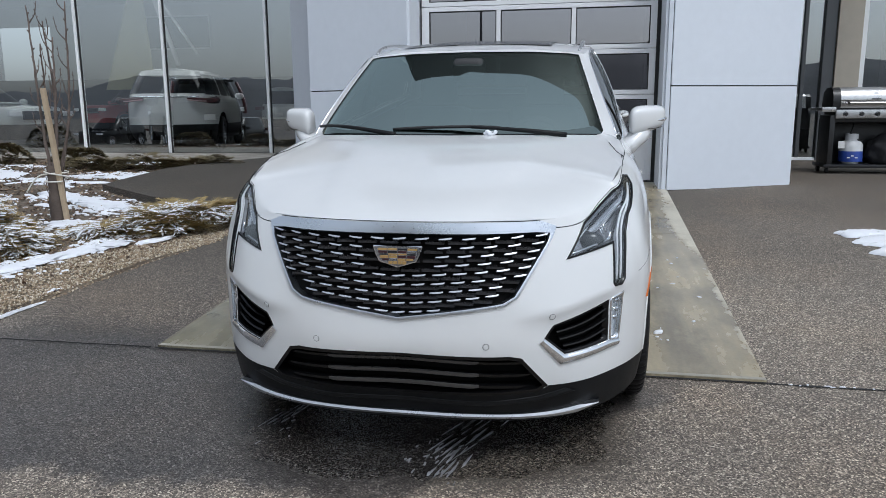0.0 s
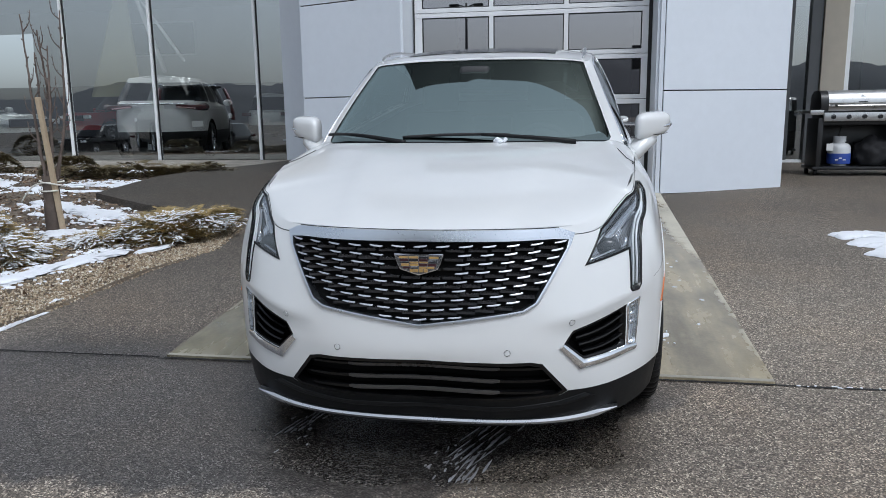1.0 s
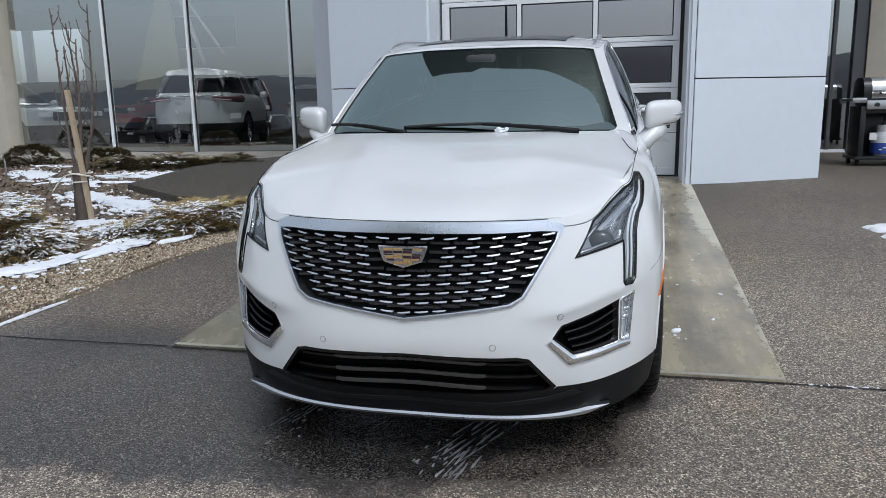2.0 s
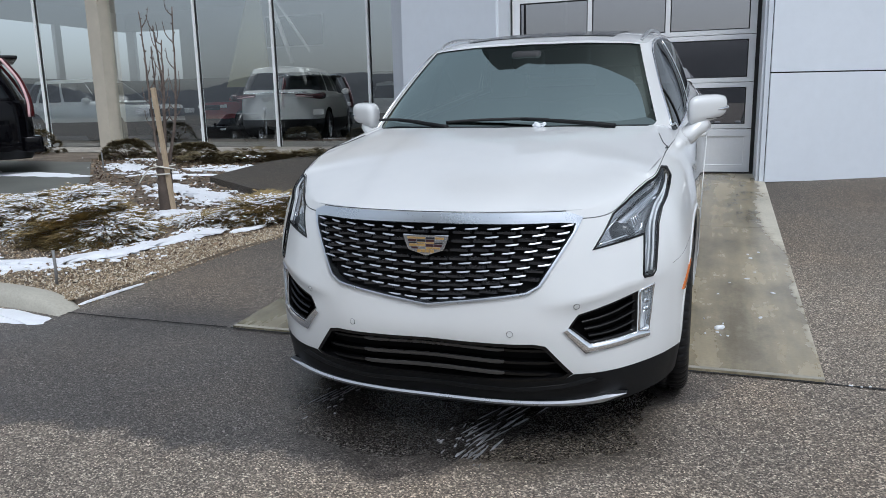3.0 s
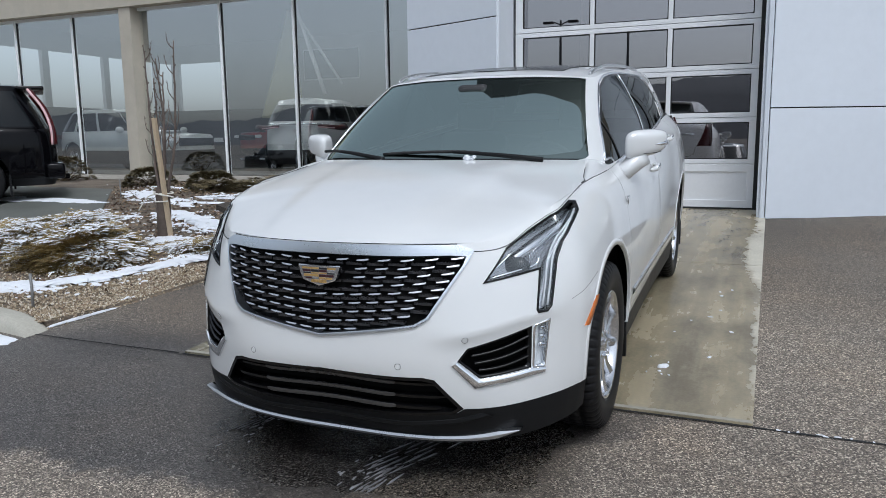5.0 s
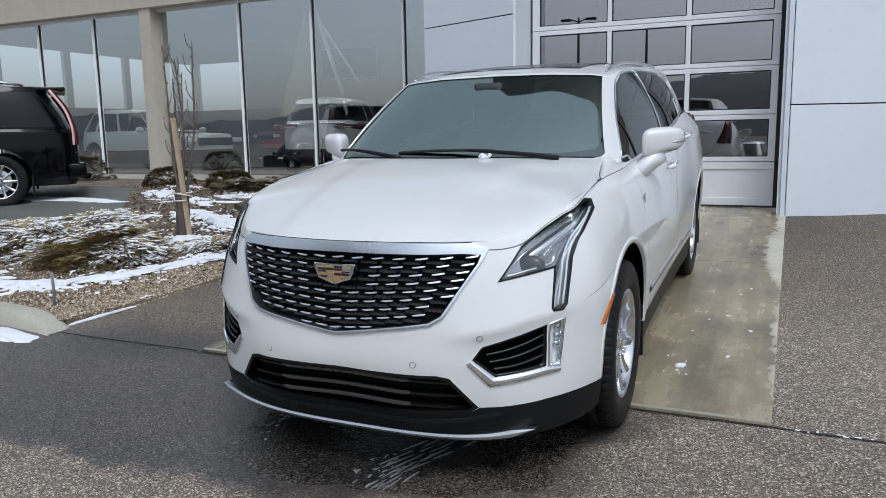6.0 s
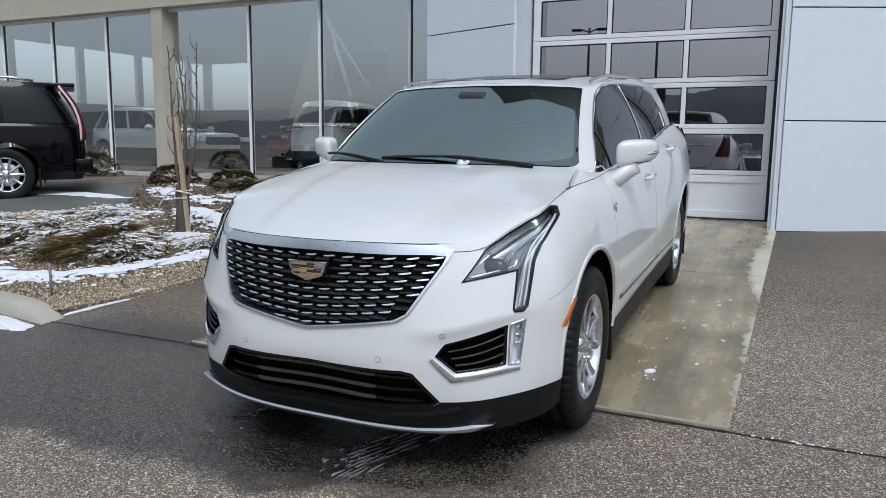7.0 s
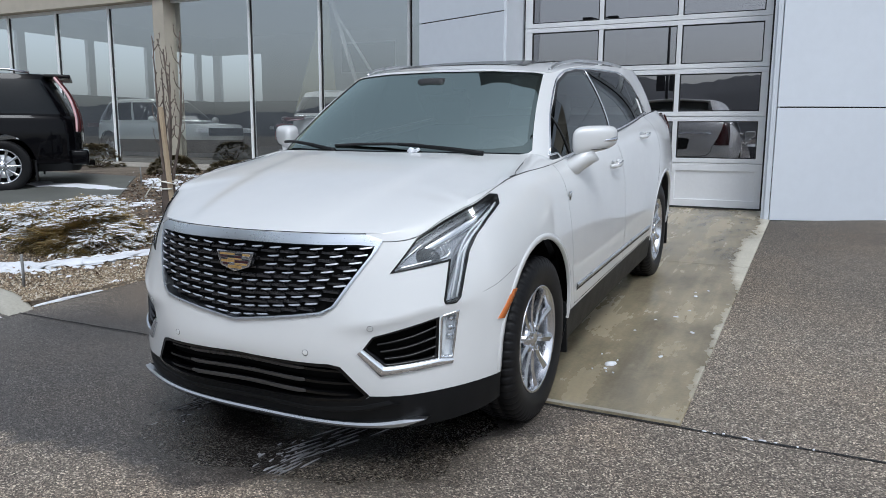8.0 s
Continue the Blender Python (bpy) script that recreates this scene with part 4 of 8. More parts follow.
def build_cabin():
    n, k = 150, 22
    lo, hi = spline(CABIN_LOW, n), spline(CABIN_TOP, n)
    rows = []
    for j in range(k + 1):
        v = j / k
        bulge = 0.10 * v * (1 - v)
        mid = lo * (1 - v) + hi * v
        out = mid[:, :2] - np.array([0, 2.8])
        out /= np.linalg.norm(out, axis=1)[:, None]
        mid[:, :2] += out * bulge
        mid[0, 0] = mid[-1, 0] = 0
        rows.append(mid)
    bm = sheet(rows)
    ahead, flankside = (lambda c: c.y < 2.0), (lambda c: c.x > 0.5)
    screen = cut(bm, SCREEN, *AX_FRONT, facing=ahead)
    clear = cut(screen, SCREEN_CLEAR, *AX_FRONT)
    surround = cut(bm, DAYLIGHT, *AX_SIDE, facing=flankside)
    panes = [cut(surround, w, *AX_SIDE) for w in (WIN_Q, WIN_F, WIN_B, WIN_R)]
    both("window_surround", surround, BLACK_GLOSS, "gloss black window pillars", 60)
    back = cut(bm, [(-0.02, 1.29), (0.62, 1.30), (0.53, 1.575), (-0.02, 1.58)], *AX_FRONT, facing=lambda c: c.y > 4.0)
    part("cabin_frame", mirrored(bm, True), PAINT_WHITE, suv, "", 50)
    sc = part("windscreen", push(mirrored(clear, True), -0.004), GLASS_SCREEN, suv, "grey-green tinted windscreen", 60)
    part("screen_border", push(mirrored(screen, True), -0.004), GLASS_BORDER, sc, "black printed border of the glass", 60)
    part("rear_window", mirrored(back, True), GLASS_CAR, suv, "dark privacy glass", 60)
    for p in panes:
        for ob in both("side_window", push(p, 0.0), GLASS_CAR, "dark tinted side glass", 60):
            ob.visible_shadow = False
    sc.visible_shadow = False
    edge = [hi[i] for i in range(n + 1) if 0.6 < hi[i][0] and hi[i][1] < 4.2 or 0.5 < hi[i][0] and hi[i][1] > 4.0]
    edge = np.array(edge)[np.linspace(0, len(edge) - 1, 12).astype(int)]
    centre = [(0, 1.84, 1.582), (0, 2.05, 1.614), (0, 2.4, 1.640), (0, 2.9, 1.654), (0, 3.5, 1.652), (0, 4.1, 1.632), (0, 4.44, 1.605)]
    g = cap(None, edge, centre, crown=2.6)
    rb = sheet(g)
    sun_glass = cut(rb, [(-0.02, 2.02), (0.44, 2.06), (0.45, 3.45), (-0.02, 3.47)], (1, 0, 0), (0, 1, 0))
    part("roof", mirrored(rb, True), PAINT_WHITE, suv, "", 40)
    part("sunroof", push(mirrored(sun_glass, True), 0.004), BLACK_GLOSS, suv, "dark panoramic sunroof glass", 40)


SCREEN = [(-0.02, 1.15), (0.60, 1.145), (0.725, 1.158), (0.735, 1.17), (0.60, 1.545), (0.55, 1.553), (0.33, 1.566), (-0.02, 1.571)]
SCREEN_CLEAR = [(-0.02, 1.192), (0.57, 1.186), (0.692, 1.196), (0.702, 1.212), (0.585, 1.534), (0.54, 1.545), (0.33, 1.558), (-0.02, 1.563)]
DAYLIGHT = [(1.372, 1.100), (1.62, 1.122), (2.47, 1.172), (3.30, 1.228), (3.735, 1.262), (3.66, 1.36), (3.53, 1.48), (3.42, 1.535), (3.22, 1.562),
            (2.6, 1.575), (2.3, 1.572), (2.12, 1.556), (1.93, 1.500), (1.65, 1.335)]
WIN_Q = [(1.395, 1.115), (1.63, 1.130), (1.625, 1.305), (1.58, 1.272)]
WIN_F = [(1.655, 1.135), (2.435, 1.182), (2.42, 1.562), (2.3, 1.560), (2.13, 1.545), (1.94, 1.490), (1.65, 1.322)]
WIN_B = [(2.505, 1.186), (3.30, 1.238), (3.25, 1.546), (2.6, 1.562), (2.49, 1.562)]
WIN_R = [(3.325, 1.241), (3.71, 1.268), (3.64, 1.36), (3.52, 1.472), (3.41, 1.525), (3.28, 1.544)]
build_cabin()


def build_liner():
    """The inside of the shell: an added near-black sheet is the shade in gaps and openings."""
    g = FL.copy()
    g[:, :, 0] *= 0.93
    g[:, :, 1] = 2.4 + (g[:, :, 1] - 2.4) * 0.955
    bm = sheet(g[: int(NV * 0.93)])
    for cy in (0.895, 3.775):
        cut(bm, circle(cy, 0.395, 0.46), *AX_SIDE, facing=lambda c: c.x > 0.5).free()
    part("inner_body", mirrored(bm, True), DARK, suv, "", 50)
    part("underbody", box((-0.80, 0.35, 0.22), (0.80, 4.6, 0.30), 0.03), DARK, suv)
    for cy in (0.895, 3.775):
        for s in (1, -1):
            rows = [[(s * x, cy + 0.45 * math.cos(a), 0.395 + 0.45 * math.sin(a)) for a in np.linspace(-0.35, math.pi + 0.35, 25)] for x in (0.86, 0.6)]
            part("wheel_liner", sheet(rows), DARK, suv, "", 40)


build_liner()


from mathutils.bvhtree import BVHTree


def tree_of(grid):
    bm = sheet(grid)
    bm.normal_update()
    t = BVHTree.FromBMesh(bm)
    bm.free()
    return t


FLANK_TREE, HOOD_TREE = tree_of(FL), tree_of(HOOD)
D_DIAG = Vector((-0.6, 0.8, 0))


def hit_front(u, v, out=0.0):
    p, n, *_ = FLANK_TREE.ray_cast(Vector((max(u, 0.0005), -2, v)), Vector((0, 1, 0)))
    n = -n if n.y > 0 else n
    return p + n * out


def hit_side(u, v, out=0.0):
    p, n, *_ = FLANK_TREE.ray_cast(Vector((3, u, v)), Vector((-1, 0, 0)))
    n = -n if n.x < 0 else n
    return p + n * out


def hit_back(u, v, out=0.0):
    p, n, *_ = FLANK_TREE.ray_cast(Vector((max(u, 0.0005), 7, v)), Vector((0, -1, 0)))
    n = -n if n.y < 0 else n
    return p + n * out


def hit_diag(u, v, out=0.0):
    o = Vector((0.8, 0.6, 0)) * u - D_DIAG * 3 + Vector((0, 0, v))
    p, n, *_ = FLANK_TREE.ray_cast(o, D_DIAG)
    if p is None:
        p, n, _, _ = FLANK_TREE.find_nearest(o + D_DIAG * 2.85)
    n = -n if n.dot(D_DIAG) > 0 else n
    return p + n * out


def band(outer, inner, hit, out=0.006, deep=0.02, closed=True, bulge=0.0):
    """A strip between two outlines of as many corners, laid on the body and raised a little, with its sides."""
    bm = bmesh.new()
    n = len(outer)
    O, I = [], []
    for i in range(n if closed else n - 1):
        j = (i + 1) % n
        o0, o1, i0, i1 = (Vector(p) for p in (outer[i], outer[j], inner[i], inner[j]))
        k = max(1, math.ceil((o1 - o0).length / 0.02))
        for a in range(k):
            O.append(o0.lerp(o1, a / k)), I.append(i0.lerp(i1, a / k))
    if not closed:
        O.append(Vector(outer[-1])), I.append(Vector(inner[-1]))
    cols = []
    for o, i in zip(O, I):
        m = (o + i) / 2
        pts = [hit(*o, -deep), hit(*o.lerp(i, 0.05), out), hit(*m, out + bulge), hit(*o.lerp(i, 0.95), out), hit(*i, -deep)]
        cols.append([bm.verts.new(p) for p in pts])
    for a, b in zip(cols, cols[1:] + (cols[:1] if closed else [])):
        for r in range(4):
            bm.faces.new((a[r], a[r + 1], b[r + 1], b[r]))
    return bm


def build_grille():
    grille_piece, intake_piece, vent_piece, fog_piece, lamp_piece = PIECES[:5]
    back = mirrored(grille_piece, True)
    for v in back.verts:
        v.co.y += 0.035
    root = part("grille", back, DARK, suv, "gloss black mesh grille with chrome dashes", 40)
    # chrome surround
    outer = [(0, 0.9555), (0.30, 0.9535), (0.43, 0.9485), (0.500, 0.9445), (0.551, 0.922), (0.538, 0.884), (0.425, 0.690), (0.380, 0.662), (0, 0.608)]
    inner = [(0, 0.914), (0.29, 0.911), (0.42, 0.908), (0.476, 0.906), (0.527, 0.900), (0.520, 0.872), (0.413, 0.695), (0.372, 0.673), (0, 0.621)]
    part("grille_surround", mirrored(band(outer, inner, hit_front, 0.007, 0.045, False, 0.001), True), SATIN_BLUE, root, "satin chrome surround", 35)
    # dashes in nine rows that draw together towards the tip
    dash = bmesh.new()
    add_prism(dash, [(-0.026, -0.0014), (-0.008, -0.0044), (0.019, -0.0040), (0.026, 0.0006), (0.024, 0.0030), (-0.004, 0.0022), (-0.022, 0.0026)], Matrix.Rotation(math.pi / 2, 4, "X"), 0.012, 0.0012)
    dash_me = bpy.data.meshes.new("grille_dash")
    dash.to_mesh(dash_me)
    dash.free()
    dash_me.materials.append(DASH)
    mesh_bits = bmesh.new()
    for r in range(9):
        z0 = 0.893 - 0.0325 * r
        half = 0.527 - max(0, r - 0.2) * 0.0150
        for c in range(-6, 7):
            x = c * half / 6.35
            z = z0 + 0.052 * (abs(x) / 0.45) ** 1.3 * (r / 8)
            if abs(x) > np.interp(z, [0.62, 0.69, 0.87, 0.90], [0.06, 0.400, 0.512, 0.524]) - 0.014 or z < 0.630 + 0.10 * abs(x):
                continue
            s = 1 if x >= 0 else -1
            p = hit_front(abs(x), z, -0.006)
            p2 = hit_front(abs(x) + 0.02, z, -0.006)
            yaw = math.atan2(p2.y - p.y, 0.02) * s
            if not (abs(x) < 0.10 and 0.79 < z < 0.885):
                ob = new("grille_dash", dash_me)
                ob.parent = root
                ob.matrix_local = Matrix.Translation((x, p.y + 0.004, z)) @ Matrix.Rotation(yaw, 4, "Z") @ Matrix.Rotation(-0.09 * s, 4, "Y") @ Matrix.Rotation(-0.5, 4, "X")
            # dark tie between the columns, half a row lower
            xm = x + half / 12.7
            if abs(xm) < np.interp(z - 0.012, [0.62, 0.69, 0.87, 0.90], [0.04, 0.400, 0.512, 0.524]) - 0.02:
                pm = hit_front(abs(xm), z - 0.012, -0.016)
                bm2 = Matrix.Translation((xm, pm.y + 0.006, z - 0.014))
                add_box(mesh_bits, bm2 @ Vector((-0.034, -0.005, -0.0045)), bm2 @ Vector((0.034, 0.016, 0.0045)))
    part("grille_mesh", mesh_bits, SATIN_BLACK, root)
    # maker's crest as plain coloured fields
    y0 = hit_front(0.02, 0.84).y - 0.012
    face = Matrix.Translation((0, y0, 0.842)) @ Matrix.Rotation(math.pi / 2 - 0.12, 4, "X")
    crest = part("crest", prism([(-0.092, 0.036), (-0.03, 0.033), (0.03, 0.033), (0.092, 0.036), (0.083, 0.010), (0.070, -0.022), (0.0, -0.044), (-0.070, -0.022), (-0.083, 0.010)], face @ Matrix.Translation((0, 0, -0.012)), 0.022, 0.004), CHROME, root, "chrome crest")
    gold = plain("crest_gold", (0.52, 0.33, 0.12), 0.42, 0.6, 0.1, 60)
    wine = plain("crest_wine", (0.035, 0.004, 0.008), 0.40, 0.0, 0.1, 60)
    ink = plain("crest_black", (0.012, 0.012, 0.014), 0.30, 0.0, 0.1, 60)
    # thin bars in four quarters, each row a little narrower down to the tip
    fields = []
    for row, (top, tall) in enumerate(((0.026, 0.008), (0.017, 0.009), (0.007, 0.006), (0.000, 0.010), (-0.011, 0.008), (-0.020, 0.012))):
        half = np.interp(top - tall, [-0.034, -0.016, 0.02], [0.030, 0.064, 0.074])
        for k, mt in enumerate(((gold, gold, ink, gold), (wine, ink, wine, CHROME), (ink, gold, gold, ink), (gold, gold, wine, wine), (wine, CHROME, gold, gold), (gold, gold, gold, gold))[row]):
            fields.append((half * (k / 2 - 1) + 0.0015, half * ((k + 1) / 2 - 1) - 0.0015, top - tall + 0.001, top, mt))
    for x0, x1, z0, z1, mt in fields:
        part("crest_field", prism([(x, z) for x, z in ((x0, z0), (x1, z0), (x1, z1), (x0, z1))], face @ Matrix.Translation((0, 0, 0.009)), 0.0030), mt, crest)
    # lower intake
    bk = mirrored(intake_piece, True)
    for v in bk.verts:
        v.co.y += 0.06
    low = part("lower_intake", bk, DARK, suv, "black lower air intake", 40)
    edge_o = [*INTAKE[1:-1]]
    edge_i = shrink(INTAKE, 0.014)[1:-1]
    e_bm = band([(0, 0.487), *edge_o, (0, 0.297)], [(0, 0.474), *edge_i, (0, 0.310)], hit_front, 0.0, 0.06, False)
    part("intake_frame", mirrored(e_bm, True), BLACK_GLOSS, low, "", 35)
    for z, hh0 in ((0.447, 0.0085), (0.399, 0.0095), (0.354, 0.0095)):
        # a black blade across the whole opening, with a satin face over its middle
        for name, w, tip, out, k in (("intake_slat", 0.44, 0.05, 0.0, 0.8), ("slat_face", 0.26, 0.10, 0.004, 0.9)):
            bm = bmesh.new()
            cols = []
            xs = np.linspace(0, w + tip, 26)
            ys = np.polyval(np.polyfit(xs**2, [hit_front(x, 0.40).y for x in xs], 3), xs**2)
            for x, y in zip(xs, ys):
                t = max(0, (x - w) / tip)
                y = y + 0.018 + 0.012 * t - out
                hh = hh0 * k * (1 - 0.85 * t)
                zc = z - 0.010 * (x / 0.45) ** 2 + (0.003 * t if out else 0)
                back_y = 0.035 if not out else 0.006
                cols.append([bm.verts.new(q) for q in ((x, y + back_y, zc + hh), (x, y + 0.003, zc + hh), (x, y, zc + hh * 0.8), (x, y + 0.002, zc - hh * 0.6), (x, y + back_y, zc - hh))])
            for a, b in zip(cols, cols[1:]):
                for r in range(4):
                    bm.faces.new((a[r], a[r + 1], b[r + 1], b[r]))
            if out:
                part(name, mirrored(bm, True), SLAT, slat, "satin grey slat face", 30)
            else:
                slat = part(name, mirrored(bm, True), BLACK_GLOSS, low, "", 30)
    # ledge moulded into the chin under the opening
    part("chin_ledge", mirrored(band([(0, 0.276), (0.30, 0.282), (0.50, 0.304), (0.60, 0.330)], [(0, 0.252), (0.30, 0.258), (0.52, 0.280), (0.64, 0.312)], hit_front, 0.003, 0.003, False, 0.005), True), BLACK_MATT, low, "", 35)
    # corner vents with lamps
    for s in (1, -1):
        flip = (lambda b: b) if s > 0 else mirrored
        vp = vent_piece.copy()
        for v in vp.verts:
            v.co += D_DIAG * 0.045
        vent = part("corner_vent", flip(vp), DARK, suv, "black corner vent with bright lower trim", 40)
        vo = VENT
        part("vent_frame", flip(band(vo, shrink(vo, 0.008), hit_diag, 0.0, 0.045)), BLACK_GLOSS, vent, "", 35)
        for f0, f1 in ((0.28, 0.30), (0.52, 0.54), (0.76, 0.78)):
            A0, A1 = Vector(VENT[1]).lerp(Vector(VENT[4]), f0), Vector(VENT[2]).lerp(Vector(VENT[3]), f1 - 0.06)
            if f0 > 0.7:
                A0.x += 0.005
            bm = bmesh.new()
            cols = []
            for i in range(13):
                q = A0.lerp(A1, 0.02 + 0.96 * i / 12)
                q.y -= 0.012 * math.sin(math.pi * i / 12) * 0.6
                cols.append([bm.verts.new(hit_diag(q.x, q.y + dz, o)) for dz, o in ((0.005, -0.042), (0.004, -0.012), (0.0, -0.006), (-0.006, -0.012), (-0.012, -0.042))])
            for a, b in zip(cols, cols[1:]):
                for r in range(4):
                    bm.faces.new((a[r], a[r + 1], b[r + 1], b[r]))
            part("vent_slat", flip(bm), BLACK_GLOSS, vent, "", 30)
        tin = [VENT[0], VENT[4], VENT[3], FOG[2]]
        tout = [(VENT[0][0] - 0.022, VENT[0][1] - 0.014), (VENT[4][0] - 0.020, VENT[4][1] - 0.036), (VENT[3][0], VENT[3][1] - 0.030), (FOG[2][0] - 0.004, FOG[2][1] - 0.022)]
        part("vent_trim", flip(band(tin, tout, hit_diag, 0.007, 0.01, False, 0.003)), CHROME, vent, "bright chrome trim", 35)
        fp = fog_piece.copy()
        for v in fp.verts:
            v.co += D_DIAG * 0.03
        fl = part("running_lamp", flip(fp), LED, suv, "clear vertical corner lamp", 40)
        part("lamp_frame", flip(band(FOG, shrink(FOG, 0.006), hit_diag, 0.004, 0.03)), CHROME, fl, "", 35)
        g = part("lamp_lens", flip(push(fog_piece.copy(), 0.0)), GLASS_LAMP, fl, "", 60)
        g.visible_shadow = False
        mid = [Vector(FOG[0]).lerp(Vector(FOG[1]), 0.3), Vector(FOG[3]).lerp(Vector(FOG[2]), 0.3)]
        part("light_guide", flip(tube([hit_diag(*mid[0].lerp(mid[1], 0.08 + 0.84 * i / 8), -0.014) for i in range(9)], 0.007, 8)), LED, fl, "white light bar", 60)
        for f in (0.18, 0.36, 0.54):
            q = Vector(FOG[0]).lerp(Vector(FOG[1]), 0.68).lerp(Vector(FOG[3]).lerp(Vector(FOG[2]), 0.68), f)
            bm = bmesh.new()
            bmesh.ops.create_icosphere(bm, subdivisions=2, radius=0.012, matrix=Matrix.Translation(hit_diag(q.x, q.y, -0.02)))
            part("bulb", flip(bm), CHROME, fl, "", 60)
    vent_piece.free(), fog_piece.free()
    # headlights
    for s in (1, -1):
        flip = (lambda b: b) if s > 0 else mirrored
        hp = lamp_piece.copy()
        for v in hp.verts:
            v.co += D_DIAG * 0.05 + Vector((0, 0, -0.012))
        hl = part("headlight", flip(hp), HOUSING, suv, "clear swept headlight with chrome reflectors and light blade", 40)
        part("headlight_frame", flip(band(LAMP, shrink(LAMP, 0.008), hit_diag, 0.003, 0.055)), BLACK_GLOSS, hl, "", 35)
        g = part("headlight_lens", flip(push(lamp_piece.copy(), 0.0)), GLASS_LAMP, hl, "", 60)
        g.visible_shadow = False
        L = [Vector(p) for p in LAMP]
        # light blade: two guides down the outer edge
        for off, rad in ((0.012, 0.0045), (0.034, 0.0040)):
            path = [(L[5].x - 0.006 - off * 0.3, L[5].y - 0.018 - off * 0.4), (L[7].x - 0.006 - off * 0.8, L[7].y), (L[8].x - 0.004 - off, L[8].y), (L[9].x - 0.002 - off, L[9].y), (L[10].x - off, L[10].y), (L[11].x - off, L[11].y + 0.004)]
            pts = [hit_diag(p[0], p[1], -0.014) for p in spline(path, 20)]
            part("light_guide", flip(tube(pts, rad, 8)), LED, hl, "clear light blade guide", 60)
        # blade body between them
        bl_o = [(L[7].x - 0.010, L[7].y), (L[9].x - 0.005, L[9].y), (L[11].x - 0.010, L[11].y)]
        bl_i = [(L[7].x - 0.040, L[7].y - 0.005), (L[9].x - 0.034, L[9].y), (L[14].x + 0.010, L[14].y)]
        part("blade_body", flip(band(bl_o, bl_i, lambda u, v, o=0.0: hit_diag(u, v, o - 0.026), 0.002, 0.01, False)), BLADE, hl, "smoked light blade", 35)
        # bright lower shelf from the inner tip to the blade
        a, b = L[0] + Vector((0.034, 0.018)), L[15] + Vector((-0.004, 0.020))
        shelf = [(a.x, a.y), (a.x * 0.5 + b.x * 0.5, a.y * 0.5 + b.y * 0.5), (b.x, b.y), (b.x + 0.022, b.y + 0.026)]
        part("reflector_strip", flip(tube([hit_diag(p[0], p[1], -0.016) for p in spline(shelf, 16)], 0.0060, 8)), CHROME, hl, "", 60)
        a2, b2 = L[0] + Vector((0.030, 0.030)), L[1] + Vector((0.030, -0.012))
        part("reflector_strip", flip(tube([hit_diag(*a2.lerp(b2, i / 8), -0.020) for i in range(9)], 0.0045, 8)), CHROME, hl, "", 60)
        # upper bright reflector bowl, broad towards the top
        up_o = [(L[1].x + 0.028, L[1].y - 0.016), (L[2].x + 0.022, L[2].y - 0.018), (L[3].x + 0.018, L[3].y - 0.016), (L[4].x + 0.004, L[4].y - 0.014)]
        up_i = [(L[1].x + 0.052, L[1].y - 0.050), (L[2].x + 0.062, L[2].y - 0.052), (L[3].x + 0.052, L[3].y - 0.046), (L[5].x - 0.018, L[5].y - 0.024)]
        part("reflector_bowl", flip(band(up_o, up_i, lambda u, v, o=0.0: hit_diag(u, v, o - 0.034), 0.002, 0.012, False, 0.010)), CHROME, hl, "", 60)
        # projector lens in a dark bowl, with fins beside it
        c = L[0].lerp(L[9], 0.50) + Vector((0.0, 0.022))
        ctr = hit_diag(c.x, c.y, -0.048)
        bm = bmesh.new()
        bmesh.ops.create_uvsphere(bm, u_segments=20, v_segments=10, radius=0.052, matrix=Matrix.Translation(ctr) @ Matrix.Diagonal((1.1, 0.6, 0.85, 1)))
        part("projector", flip(bm), GLASS_BALL, hl, "dark glass projector lens", 60)
        for k in range(4):
            q = c + Vector((0.056 + 0.011 * k, 0.030 + 0.008 * k))
            pts = [hit_diag(q.x - 0.004, q.y + 0.022, -0.03), hit_diag(q.x + 0.002, q.y - 0.022, -0.03)]
            part("fin", flip(tube(pts, 0.0028, 6)), CHROME, hl, "", 60)
    lamp_piece.free()


DASH = plain("bright_grille_dash", (0.66, 0.67, 0.70), 0.24, 1.0, 0.05, 40)
SLAT = plain("satin_grey_slat", (0.055, 0.053, 0.052), 0.30, 0.0, 0.2, 12)
SATIN_BLUE = plain("satin_nickel_surround", (0.66, 0.70, 0.76), 0.30, 1.0, 0.04, 20)
LED = plain("clear_light_guide", (0.85, 0.87, 0.90), 0.12, 0.0, 0.04, 30)
HOUSING = plain("lamp_housing", (0.42, 0.43, 0.45), 0.20, 0.75, 0.35, 14)
BLADE = plain("smoked_blade", (0.48, 0.50, 0.54), 0.22, 0.5, 0.15, 20)
GLASS_BALL = plain("projector_glass", (0.05, 0.055, 0.06), 0.06, 0.0, 0.1, 10)
build_grille()


def seam(pts, hit, name="panel_gap", r=0.0022, sides=True):
    bm = tube([hit(p[0], p[1], -0.0006) for p in spline(pts, 24)], r, 6)
    if sides:
        both(name, bm, SEAL, "", 60)


